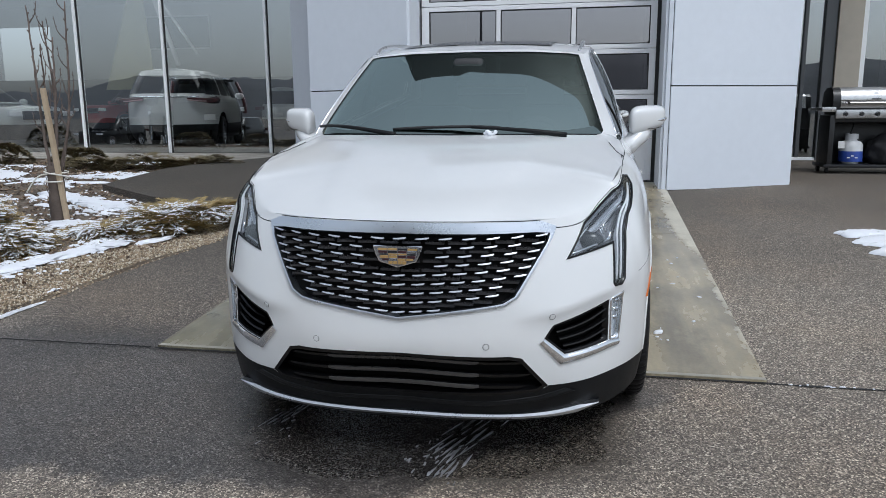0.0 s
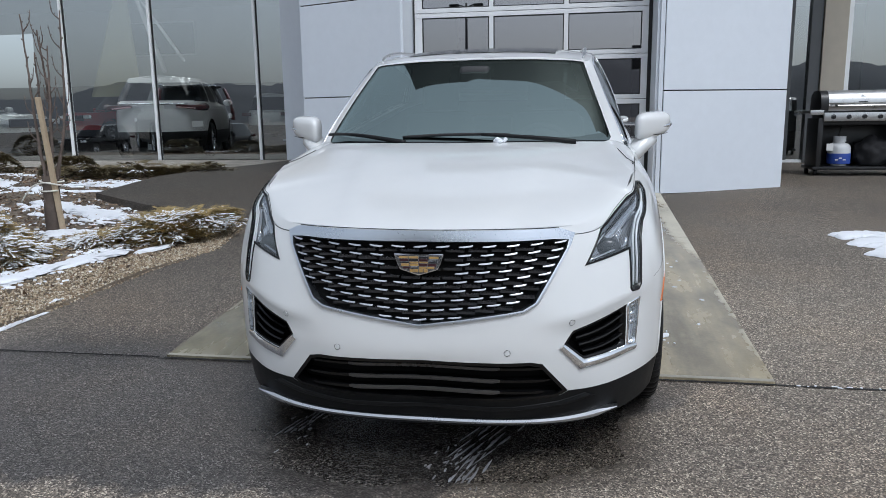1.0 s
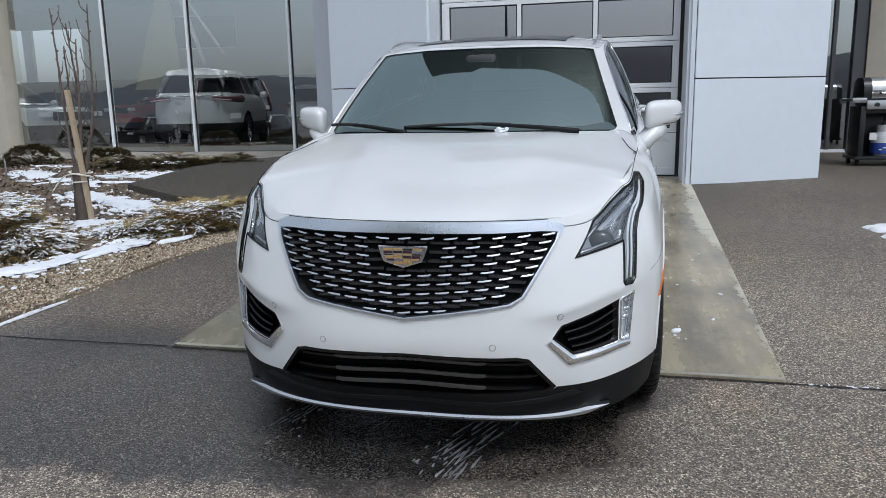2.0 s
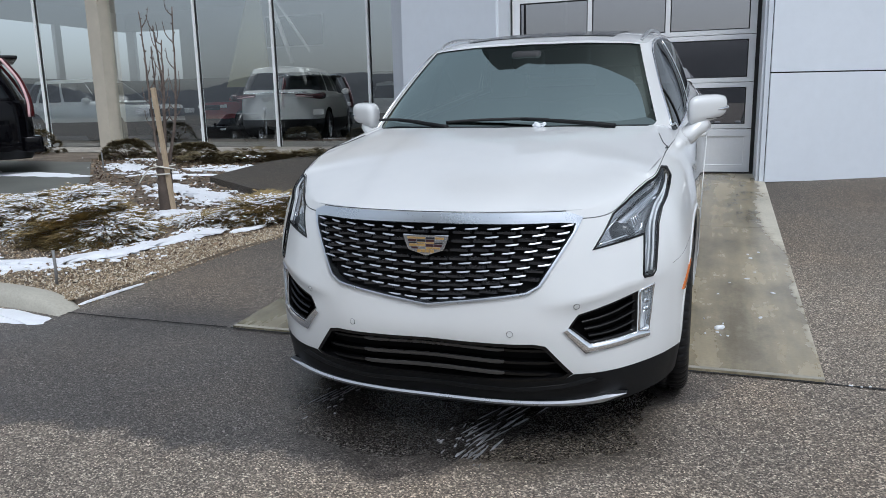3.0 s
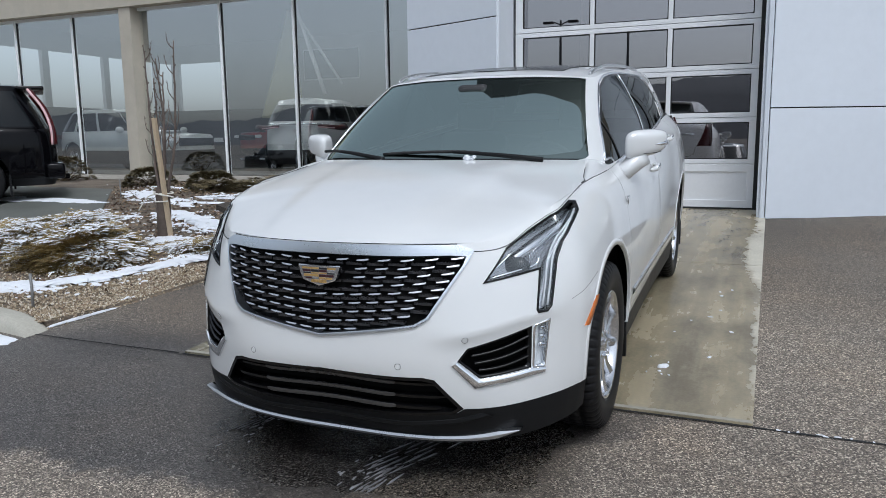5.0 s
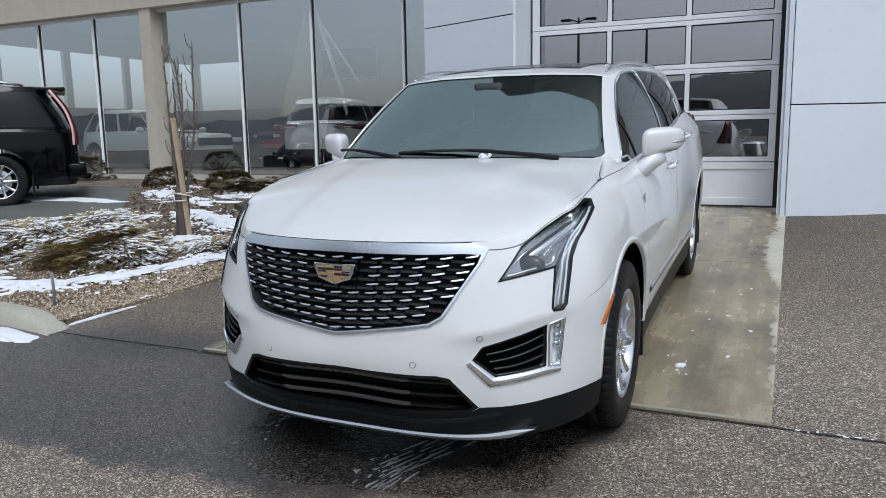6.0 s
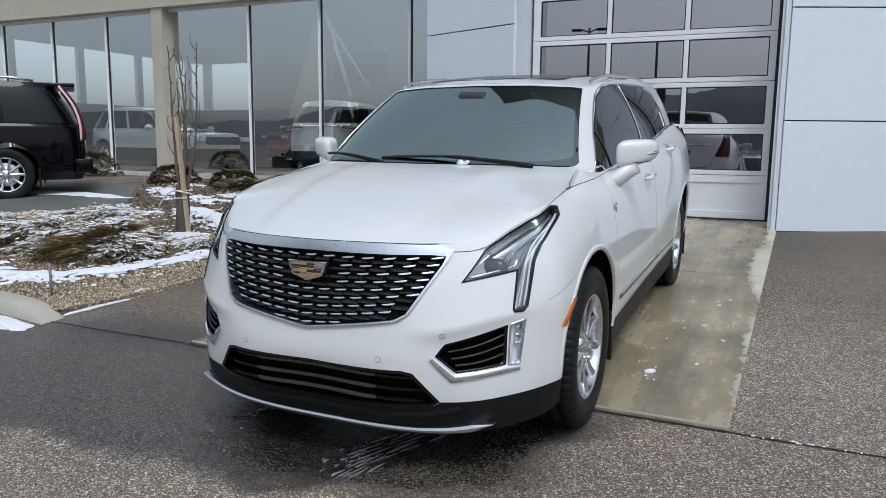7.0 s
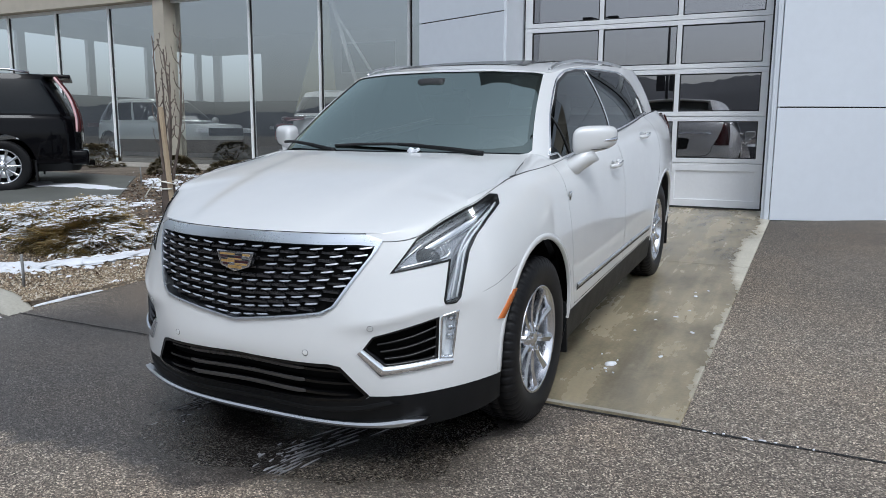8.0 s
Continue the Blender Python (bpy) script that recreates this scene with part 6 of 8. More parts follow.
def build_wheels():
    """One wheel, with its axle along x and its face to +x, then its copies."""
    hubs = [(0.918, 0.912), (0.918, 3.772)]

    def lathe(profile, n=96, relief=None):
        return sheet([[(x, (r + (relief(i, j) if relief else 0)) * math.cos(math.tau * j / n), (r + (relief(i, j) if relief else 0)) * math.sin(math.tau * j / n)) for j in range(n)] for i, (x, r) in enumerate(profile)], True)

    tyre_prof = [(-0.19, 0.235), (-0.205, 0.29), (-0.20, 0.335), (-0.185, 0.358), (-0.16, 0.368), (-0.125, 0.372), (-0.122, 0.362), (-0.112, 0.362), (-0.109, 0.372),
                 (-0.072, 0.373), (-0.069, 0.362), (-0.059, 0.362), (-0.056, 0.373), (-0.02, 0.372), (-0.008, 0.3685), (0.005, 0.358), (0.014, 0.340), (0.018, 0.315), (0.0165, 0.285), (0.010, 0.262), (0.004, 0.248), (0.0, 0.243), (-0.012, 0.238)]
    shoulder = {3, 4, 13, 14, 15}
    tread = {5, 8, 9, 12}
    rel = lambda i, j: (-0.010 if i in shoulder and j % 6 == 0 else 0) + (-0.009 if i in tread and j % 6 == 1 else 0)
    tyre_bm = lathe(tyre_prof, 360, rel)
    rim_bm = lathe([(-0.014, 0.239), (0.004, 0.243), (0.006, 0.238), (0.0, 0.229), (-0.030, 0.222), (-0.10, 0.215), (-0.17, 0.212), (-0.19, 0.234)], 72)
    spoke = bmesh.new()
    # one twin spoke: broad blades that open towards the rim
    for sgn in (1, -1):
        secs = []
        for t in np.linspace(0, 1, 9):
            r = 0.052 + (0.228 - 0.052) * t
            ang = sgn * (0.27 + 0.045 * t)
            w = 0.011 + 0.0105 * t
            xf = -0.020 - 0.010 * math.sin(math.pi * min(1, t * 0.9)) + 0.016 * t
            ca, sa = math.cos(ang), math.sin(ang)
            pts = []
            for du, dx in ((-w, -0.022), (-w * 0.92, -0.004), (w * 0.15, 0.004), (w * 0.92, -0.002), (w, -0.022), (0.0, -0.034)):
                py, pz = -sa * r - ca * du, ca * r - sa * du
                pts.append(spoke.verts.new((xf + dx, py, pz)))
            secs.append(pts)
        for a, b in zip(secs, secs[1:]):
            for k in range(6):
                spoke.faces.new((a[k], a[(k + 1) % 6], b[(k + 1) % 6], b[k]))
    spoke_me = bpy.data.meshes.new("spoke")
    bmesh.ops.recalc_face_normals(spoke, faces=spoke.faces[:])
    for e in spoke.edges:
        e.smooth = e.calc_face_angle(4.0) < radians(12)
    for fc in spoke.faces:
        fc.smooth = True
    spoke.to_mesh(spoke_me)
    spoke.free()
    spoke_me.materials.append(ALLOY)
    hub_bm = lathe([(-0.05, 0.075), (-0.030, 0.074), (-0.020, 0.062), (-0.018, 0.034), (-0.012, 0.033), (-0.010, 0.028), (-0.0095, 0.001)], 40)
    disc_bm = lathe([(-0.10, 0.165), (-0.088, 0.165), (-0.086, 0.16), (-0.086, 0.08), (-0.06, 0.075), (-0.06, 0.0)], 48)
    # near-black disc that stands for the shade behind the spokes
    dark_bm = lathe([(-0.12, 0.213), (-0.13, 0.0)], 40)
    first = None
    for y in (hubs[0][1], hubs[1][1]):
        for s in (1, -1):
            spin = Matrix.Rotation(0.35 if y < 2 else 0.8, 4, "X")
            place = Matrix.Translation((s * 0.918, y, 0.366)) @ (Matrix.Rotation(math.pi, 4, "Z") if s < 0 else Matrix()) @ spin
            if not first:
                wheel = part("wheel", rim_bm, ALLOY, suv, "bright alloy wheel with five twin spokes", 40)
                part("tyre", tyre_bm, RUBBER, wheel, "black treaded tyre", 20)
                part("hub", hub_bm, ALLOY, wheel, "", 40)
                part("brake_disc", disc_bm, SILVER, wheel, "", 40)
                part("barrel", dark_bm, DARK, wheel, "", 40)
                for k in range(5):
                    sp = new("spoke", spoke_me)
                    sp.parent = wheel
                    sp.matrix_local = Matrix.Rotation(math.tau * k / 5, 4, "X")
                    nut = bmesh.new()
                    bmesh.ops.create_cone(nut, cap_ends=True, segments=6, radius1=0.011, radius2=0.0085, depth=0.02, matrix=Matrix.Rotation(math.tau * (k + 0.5) / 5, 4, "X") @ Matrix.Translation((-0.012, 0, 0.052)) @ Matrix.Rotation(math.pi / 2, 4, "Y"))
                    part("wheel_nut", nut, CHROME, wheel)
                wheel.matrix_local = place
                first = wheel
            else:
                w = copy_thing(first, place)
                w.parent = suv


build_wheels()


# ---- planting bed, kerb, snow ----
rng = random.Random(7)


def rough_outline(cx, cy, rx, ry, ang, seed, n=40, wild=0.35):
    r = random.Random(seed)
    ph = [r.uniform(0, 6.28) for _ in range(5)]
    out = []
    for i in range(n):
        a = math.tau * i / n
        k = 1 + wild * sum(math.sin((j + 2) * a + ph[j]) / (j + 1.6) for j in range(5)) * 0.6
        x, y = rx * k * math.cos(a), ry * k * math.sin(a)
        out.append((cx + x * math.cos(ang) - y * math.sin(ang), cy + x * math.sin(ang) + y * math.cos(ang)))
    return out


def ragged(outline, by, seed):
    """The outline frayed at three scales."""
    out = []
    for x, y in outline:
        d = Vector((0, 0, 0))
        for k, w in ((4, 0.5), (11, 0.35), (27, 0.25)):
            d += noise.noise_vector(Vector((x * k, y * k, seed))) * w
        out.append((x + d.x * by, y + d.y * by))
    return out


def add_snow(bm, outline, base, thick, seed=0):
    """A thin, domed sheet of old snow with a ragged rim."""
    cx, cy = sum(p[0] for p in outline) / len(outline), sum(p[1] for p in outline) / len(outline)
    rings = []
    for f, h in ((1.0, -0.01), (0.97, 0.35), (0.85, 0.8), (0.6, 1.0), (0.3, 1.05)):
        ring = []
        for x, y in outline:
            px, py = cx + (x - cx) * f, cy + (y - cy) * f
            bump = 0.4 * noise.noise(Vector((px * 7 + seed, py * 7, 0)))
            ring.append(bm.verts.new((px, py, ground_z(py) + base + thick * (h + bump * min(1, h)))))
        rings.append(ring)
    n = len(outline)
    for a, b in zip(rings, rings[1:]):
        for i in range(n):
            bm.faces.new((a[i], a[(i + 1) % n], b[(i + 1) % n], b[i]))
    bm.faces.new(rings[-1])
    return bm


BED = [(-2.98, 1.18), (-2.91, 1.8), (-2.79, 2.7), (-2.58, 3.55), (-2.72, 4.25), (-3.4, 4.72), (-4.04, 4.90), (-5.16, 5.66), (-5.2, 7.05), (-4.55, 9.0),
       (-4.2, 11.38), (-22, 11.38), (-22, 8.6), (-10.2, 8.7), (-8.9, 7.45), (-6.98, 5.42), (-7.1, 3.2), (-14, 1.6), (-14, 1.25)]


def bed_rise(x, y):
    edge = min(1.0, max(0.0, (-2.75 - x) / 0.9))
    return 0.02 + 0.05 * edge + 0.025 * noise.noise(Vector((x * 1.3, y * 1.3, 3)))


def build_bed():
    bm = patch(BED, 0.0, 0.2)
    for v in bm.verts:
        v.co.z += bed_rise(v.co.x, v.co.y) if v.co.y < 10.5 else 0.03
    rim(bm, 0.08, (0, 0, -1))
    ob = part("planting_bed", bm, SOIL, None, "planting bed of brown bark, gravel and leaf litter", smooth=60)
    tagged(ob, category="planting bed", kind="structure")
    # pebbles along the edge of the bed
    pts, faces = [], []
    r = random.Random(3)
    octa = [(1, 0, 0), (0, 1, 0), (-1, 0, 0), (0, -1, 0), (0, 0, 1), (0, 0, -1)]
    oct_f = [(0, 1, 4), (1, 2, 4), (2, 3, 4), (3, 0, 4), (1, 0, 5), (2, 1, 5), (3, 2, 5), (0, 3, 5)]
    n = 0
    while n < 19000:
        y = r.uniform(1.15, 4.4)
        lim = np.interp(y, [1.18, 1.8, 2.7, 3.55, 4.25], [-2.98, -2.91, -2.79, -2.58, -2.72])
        x = lim - abs(r.gauss(0, 0.42)) + r.choice((0, 0, 0, 0.03))
        if r.random() < 0.3:
            x, y = r.uniform(-5.6, -2.9), r.uniform(1.25, 2.6)
        if x < -6.2:
            continue
        s = r.uniform(0.005, 0.012)
        m = Matrix.Translation((x, y, ground_z(y) + (bed_rise(x, y) if x < lim - 0.01 else 0.0) + s * 0.2)) @ Euler((r.uniform(0, 6), r.uniform(0, 6), r.uniform(0, 6))).to_matrix().to_4x4()
        k = len(pts)
        for v in octa:
            pts.append(m @ Vector((v[0] * s * r.uniform(0.8, 1.5), v[1] * s, v[2] * s * 0.7)))
        faces += [tuple(k + i for i in f_) for f_ in oct_f]
        n += 1
    me = bpy.data.meshes.new("gravel")
    me.from_pydata([tuple(p) for p in pts], [], faces)
    me.materials.append(PEBBLE)
    g = new("gravel", me)
    for p in me.polygons:
        p.use_smooth = True
    tagged(g, "tan and brown pea gravel edging the planting bed", "gravel", kind="stuff")


def litter(name, dark, light, scale):
    k = Mat(name, dark, 0.9)
    f = k.math("ADD", k.math("MULTIPLY", k.noise(3, 4), 0.45), k.math("MULTIPLY", k.noise(scale, 5), 0.55))
    k.color(k.ramp(f, [(0.35, dark), (0.55, tuple((a + b) / 2 for a, b in zip(dark, light))), (0.68, light)]))
    k.bump(k.noise(scale, 5), 0.012, 0.8)
    return k.m


SOIL = litter("bark_and_gravel_litter", (0.045, 0.033, 0.025), (0.26, 0.21, 0.155), 45)
PEB = Mat("mixed_pebbles", (0.3, 0.25, 0.18), 0.8)
_i = PEB.t.nodes.new("ShaderNodeNewGeometry").outputs["Random Per Island"]
PEB.color(PEB.ramp(_i, [(0.0, (0.10, 0.075, 0.05)), (0.35, (0.27, 0.20, 0.13)), (0.7, (0.42, 0.34, 0.23)), (0.95, (0.62, 0.57, 0.48))]))
PEB.bump(PEB.noise(300, 2), 0.001, 0.4)
PEBBLE = PEB.m
build_bed()


def build_litter():
    """Dead leaves and bark chips that lie loose over the bed."""
    r = random.Random(41)
    pts, faces = [], []
    while len(faces) < 9000:
        x, y = r.uniform(-9.5, -2.9), r.uniform(1.4, 9.3)
        if not inside((x, y), BED):
            continue
        if y < 2.6 and r.random() < 0.5:
            continue
        L, W = r.uniform(0.012, 0.040), r.uniform(0.006, 0.018)
        m = Matrix.Translation((x, y, ground_z(y) + bed_rise(x, y) + r.uniform(0.004, 0.014))) @ Euler((r.gauss(0, 0.35), r.gauss(0, 0.35), r.uniform(0, 6.28))).to_matrix().to_4x4()
        k = len(pts)
        pts += [tuple(m @ Vector(q)) for q in ((-L, 0, 0), (-L * 0.2, -W, 0.003), (L, 0, 0.004), (0.0, W, -0.001))]
        faces.append((k, k + 1, k + 2, k + 3))
    me = bpy.data.meshes.new("leaf_litter")
    me.from_pydata(pts, [], faces)
    me.materials.append(LEAF)
    tagged(new("leaf_litter", me), "dead brown leaves and bark chips on the bed", "leaf litter", kind="stuff")


_l = Mat("dead_leaf", (0.2, 0.12, 0.07), 0.8)
_j = _l.t.nodes.new("ShaderNodeNewGeometry").outputs["Random Per Island"]
_l.color(_l.ramp(_j, [(0.0, (0.045, 0.028, 0.018)), (0.5, (0.15, 0.09, 0.055)), (0.85, (0.30, 0.21, 0.13)), (1.0, (0.45, 0.37, 0.27))]))
LEAF = _l.m
build_litter()


def build_slabs():
    bm = patch([(-6.98, 5.40), (-8.9, 7.40), (-18, 7.9), (-18, 0.9), (-14, 1.3), (-7.1, 3.2)], 0.09, 0.8, 0.12)
    ob = part("parking_slab", bm, CONCRETE_WET, None, "grey concrete parking slab under the black suv", smooth=30)
    tagged(ob, category="concrete slab", kind="structure")
    bm = patch([(-5.18, 5.63), (-4.04, 4.86), (-3.4, 4.68), (-2.6, 4.8), (-2.2, 11.38), (-4.2, 11.38), (-4.55, 9.0), (-5.2, 7.05)], 0.0, 0.3)
    for v in bm.verts:
        v.co.z += 0.15 * min(1.0, max(0.0, (-2.6 - v.co.x) / 1.2)) + 0.004
    rim(bm, 0.14, (0, 0, -1))
    ob = part("asphalt_path", bm, ASPHALT_NEW, None, "raised dark asphalt path to the showroom", smooth=30)
    tagged(ob, category="path", kind="structure")
    bm = patch([(-20, 9.7), (-10.5, 9.6), (-7.2, 9.3), (-4.65, 9.4), (-4.25, 11.37), (-20, 11.37)], 0.085, 0.5)
    ob = part("gravel_strip", bm, GRAVEL_PALE, None, "strip of pale grey gravel under the showroom windows", smooth=60)
    tagged(ob, category="gravel", kind="structure")
    # kerb with a rounded, dropped nose
    path = [(-14, 1.42), (-8, 1.30), (-5, 1.22), (-3.75, 1.17), (-3.3, 1.13), (-3.08, 1.10), (-2.93, 1.07)]
    tops = [0.11, 0.11, 0.11, 0.11, 0.10, 0.065, 0.0]
    rows = []
    for i, p in enumerate(spline([(*p, t) for p, t in zip(path, tops)], 48)):
        x, y, t = p
        t = max(t, 0.0)
        z = ground_z(y)
        w = 0.17
        rows.append([(x, y - w * 0.62, z - 0.02), (x, y - w * 0.55, z + t * 0.55), (x, y - w * 0.40, z + t * 0.90), (x, y - w * 0.2, z + t), (x, y + w * 0.35, z + t), (x, y + w * 0.5, z + t * 0.9), (x, y + w * 0.55, z - 0.02)])
    ob = part("kerb", sheet(rows), CONCRETE_KERB, None, "pale concrete kerb with a dropped rounded nose", smooth=40)
    tagged(ob, category="kerb", kind="structure")
    # seam in the asphalt on both sides of the slab
    r = random.Random(5)
    for x0, x1, y0 in ((1.535, 9.0, 1.026), (-2.95, -1.675, 1.045)):
        bm = bmesh.new()
        rows = []
        x = x0
        while x < x1:
            y = y0 + 0.01 * noise.noise(Vector((x * 3, 1, 1)))
            w = 0.007 + 0.004 * noise.noise(Vector((x * 9, 2, 1)))
            rows.append([(x, y - w, ground_z(y - w) + 0.004), (x, y + w, ground_z(y + w) + 0.004)])
            x += 0.05
        ob = part("asphalt_seam", sheet(rows), SEAL, None, "dark open joint in the asphalt")
        tagged(ob, category="joint", kind="structure")


GRAVEL_PALE = litter("pale_gravel", (0.15, 0.135, 0.115), (0.48, 0.45, 0.40), 60)
CONCRETE_WET = concrete("damp_slab_concrete", (0.115, 0.12, 0.108))
CONCRETE_KERB = concrete("kerb_concrete", (0.44, 0.42, 0.36))
build_slabs()


def build_snow():
    bm = bmesh.new()
    spots = [(-3.62, 2.10, 0.42, 0.11, 1.2), (-3.50, 2.62, 0.38, 0.09, 1.35), (-3.42, 3.15, 0.30, 0.07, 1.2), (-3.95, 1.75, 0.40, 0.10, 0.5), (-4.5, 1.62, 0.5, 0.10, 0.2),
             (-4.35, 3.62, 0.30, 0.18, 0.3), (-3.95, 3.75, 0.28, 0.16, 0.1), (-4.55, 4.55, 0.40, 0.30, -0.6), (-4.15, 4.45, 0.30, 0.25, -0.4), (-4.95, 4.85, 0.45, 0.22, -0.5), (-5.4, 5.1, 0.35, 0.2, -0.4),
             (-6.1, 4.7, 0.35, 0.25, 0.4), (-6.4, 6.25, 0.9, 0.12, -0.3), (-5.9, 6.75, 0.5, 0.12, 0.1), (-7.9, 7.0, 0.55, 0.22, -0.7), (-8.2, 7.9, 0.8, 0.10, -0.2), (-5.75, 7.15, 0.55, 0.13, 0.1),
             (-6.0, 2.1, 0.5, 0.22, 0.2), (-6.7, 2.6, 0.4, 0.3, 0.9), (-5.2, 1.75, 0.5, 0.12, 0.1)]
    rs = random.Random(77)
    for i, (x, y, rx, ry, a) in enumerate(((-4.22, 3.70, 0.30, 0.13, 0.35), (-4.55, 4.72, 0.52, 0.20, -0.45), (-4.05, 4.48, 0.30, 0.13, -0.5), (-5.05, 5.0, 0.35, 0.15, -0.35), (-5.6, 5.35, 0.35, 0.13, -0.2), (-5.75, 6.68, 0.50, 0.10, 0.1), (-3.36, 2.75, 0.52, 0.085, 1.25), (-3.62, 2.12, 0.42, 0.10, 0.95),
                                           (-4.15, 1.80, 0.40, 0.09, 0.35), (-4.75, 1.68, 0.45, 0.10, 0.1), (-3.05, 3.30, 0.20, 0.05, 1.1), (-7.55, 6.85, 0.45, 0.20, -0.7), (-6.2, 2.15, 0.5, 0.16, 0.2))):
        add_snow(bm, ragged(rough_outline(x, y, rx, ry, a, 3000 + i, 220, 0.42), 1.3 * min(ry, 0.13), i), bed_rise(x, y) + 0.010, 0.022, i)
    for i, (x, y, rx, ry, a) in enumerate(spots):
        # each drift has melted into ragged pieces
        for k in range(20 if ry < 0.15 else 24):
            u, w = rs.gauss(0, 0.62), rs.gauss(0, 0.75)
            px, py = x + rx * u * math.cos(a) - ry * w * math.sin(a), y + rx * u * math.sin(a) + ry * w * math.cos(a)
            sz = 0.04 + 0.32 * rs.random() ** 2.2
            add_snow(bm, rough_outline(px, py, max(0.015, rx * sz), max(0.010, min(ry, 0.5 * rx * sz + 0.01) * rs.uniform(0.4, 0.95)), a + rs.gauss(0, 0.3), 1000 + 20 * i + k, 30, 0.6), bed_rise(px, py) + 0.003, 0.012 + 0.012 * sz, i)
        for k in range(38):
            u, w = rs.gauss(0, 0.8), rs.gauss(0, 1.5)
            px, py = x + rx * u * math.cos(a) - ry * w * math.sin(a), y + rx * u * math.sin(a) + ry * w * math.cos(a)
            s = rs.uniform(0.006, 0.026)
            add_snow(bm, rough_outline(px, py, s * rs.uniform(0.8, 1.8), s, a, 5000 + 80 * i + k, 7, 0.5), bed_rise(px, py) + 0.004, 0.010, i)
    ob = part("bed_snow", bm, SNOW, None, "patches of old snow on the planting bed", smooth=50)
    tagged(ob, category="snow", kind="stuff")
    bm = bmesh.new()
    add_snow(bm, ragged(rough_outline(-3.68, 0.915, 0.72, 0.12, -0.09, 90, 120, 0.3), 0.06, 7), 0.002, 0.020)
    # a thin rim of ice where the gravel meets the asphalt
    add_snow(bm, ragged(rough_outline(-2.935, 1.43, 0.25, 0.022, 1.42, 92, 90, 0.3), 0.02, 8), 0.006, 0.014)
    add_snow(bm, rough_outline(-2.965, 1.86, 0.10, 0.012, 1.35, 93, 40, 0.4), 0.020, 0.010)
    add_snow(bm, rough_outline(-5.6, 0.98, 0.9, 0.12, -0.05, 91, 60, 0.4), 0.002, 0.020)
    ob = part("kerb_snow", bm, SNOW, None, "slushy snow lying along the kerb", smooth=50)
    tagged(ob, category="snow", kind="stuff")
    bm = bmesh.new()
    for k, (x, y, rx, ry) in enumerate(((3.42, 4.10, 0.50, 0.34), (3.12, 4.38, 0.24, 0.12), (3.9, 4.2, 0.5, 0.30), (3.2, 3.72, 0.26, 0.14), (4.5, 4.25, 0.5, 0.26))):
        add_snow(bm, ragged(rough_outline(x, y, rx, ry, 0.25, 1700 + k, 160, 0.4), 0.14, 40 + k), 0.004, 0.035)
    ob = part("verge_snow", bm, SNOW, None, "heap of old snow on the asphalt", smooth=50)
    tagged(ob, category="snow", kind="stuff")
    # slabs of snow on the parking slab
    bm = bmesh.new()
    for k in range(14):
        vx = k / 13
        add_snow(bm, rough_outline(-9.6 + 1.85 * vx, 5.95 - 0.03 * vx + rs.gauss(0, 0.05), rs.uniform(0.25, 0.45), (0.20 - 0.13 * vx) * rs.uniform(0.7, 1.1), 0.1 + rs.gauss(0, 0.1), 300 + k, 36, 0.45), 0.094, 0.008)
    add_snow(bm, rough_outline(-7.9, 3.05, 0.9, 0.16, 0.05, 56, 50, 0.3), 0.094, 0.015)
    ob = part("slab_snow", bm, SNOW, None, "thin snow left on the parking slab", smooth=50)
    tagged(ob, category="snow", kind="stuff")
    # frozen tyre slush before the bumper, and flecks in the joint
    bm = bmesh.new()
    r = random.Random(11)
    # tread marks: a block of parallel bars, a wiped block nearer the street, and a smaller one by the planting
    for x0, y0, step_x, step_y, bars, long, a in ((0.020, 0.145, 0.031, -0.006, 6, 0.33, 1.11), (0.100, -0.02, 0.022, -0.004, 5, 0.22, 1.30), (-0.70, 0.26, 0.026, 0.012, 4, 0.22, 1.25)):
        for k in range(bars):
            bx, by, f = x0 + step_x * k, y0 + step_y * k, 0.0
            while f < 1.0:
                piece = r.uniform(0.25, 0.80)
                mid, half = f + piece / 2, piece / 2 * r.uniform(0.72, 1.0)
                cx, cy = bx + long * mid * math.cos(a), by + long * mid * math.sin(a)
                if r.random() < 0.86:
                    add_snow(bm, rough_outline(cx, cy, long * half, r.uniform(0.0022, 0.0058), a + r.gauss(0, 0.03), 200 + 37 * k + int(100 * f) + bars, 26, 0.35), 0.001, 0.003)
                f += piece
    for cx, cy, n in ((0.13, 0.10, 34), (-0.62, 0.36, 14)):
        for k in range(n):
            x, y = r.gauss(cx, 0.06), r.gauss(cy, 0.11)
            add_snow(bm, rough_outline(x, y, r.uniform(0.004, 0.018), r.uniform(0.002, 0.005), 1.2 + r.uniform(-0.4, 0.4), 400 + k, 12, 0.4), 0.001, 0.003)
    ob = part("tyre_slush", bm, SLUSH, None, "pale frozen tyre tracks on the asphalt", smooth=50)
    tagged(ob, category="slush", kind="stuff")
    bm = bmesh.new()
    for k in range(12):
        x = r.choice((r.uniform(1.56, 2.15), r.uniform(1.6, 1.95)))
        add_snow(bm, rough_outline(x, 1.027 + r.uniform(-0.008, 0.008), r.uniform(0.004, 0.016), r.uniform(0.002, 0.005), 0, 600 + k, 14, 0.4), 0.004, 0.004)
    for k in range(9):
        x, y = r.uniform(0.98, 1.5), r.uniform(1.2, 4.0)
        add_snow(bm, rough_outline(x, y, r.uniform(0.006, 0.018), r.uniform(0.005, 0.013), r.uniform(0, 3), 700 + k, 14, 0.4), 0.015, 0.004)
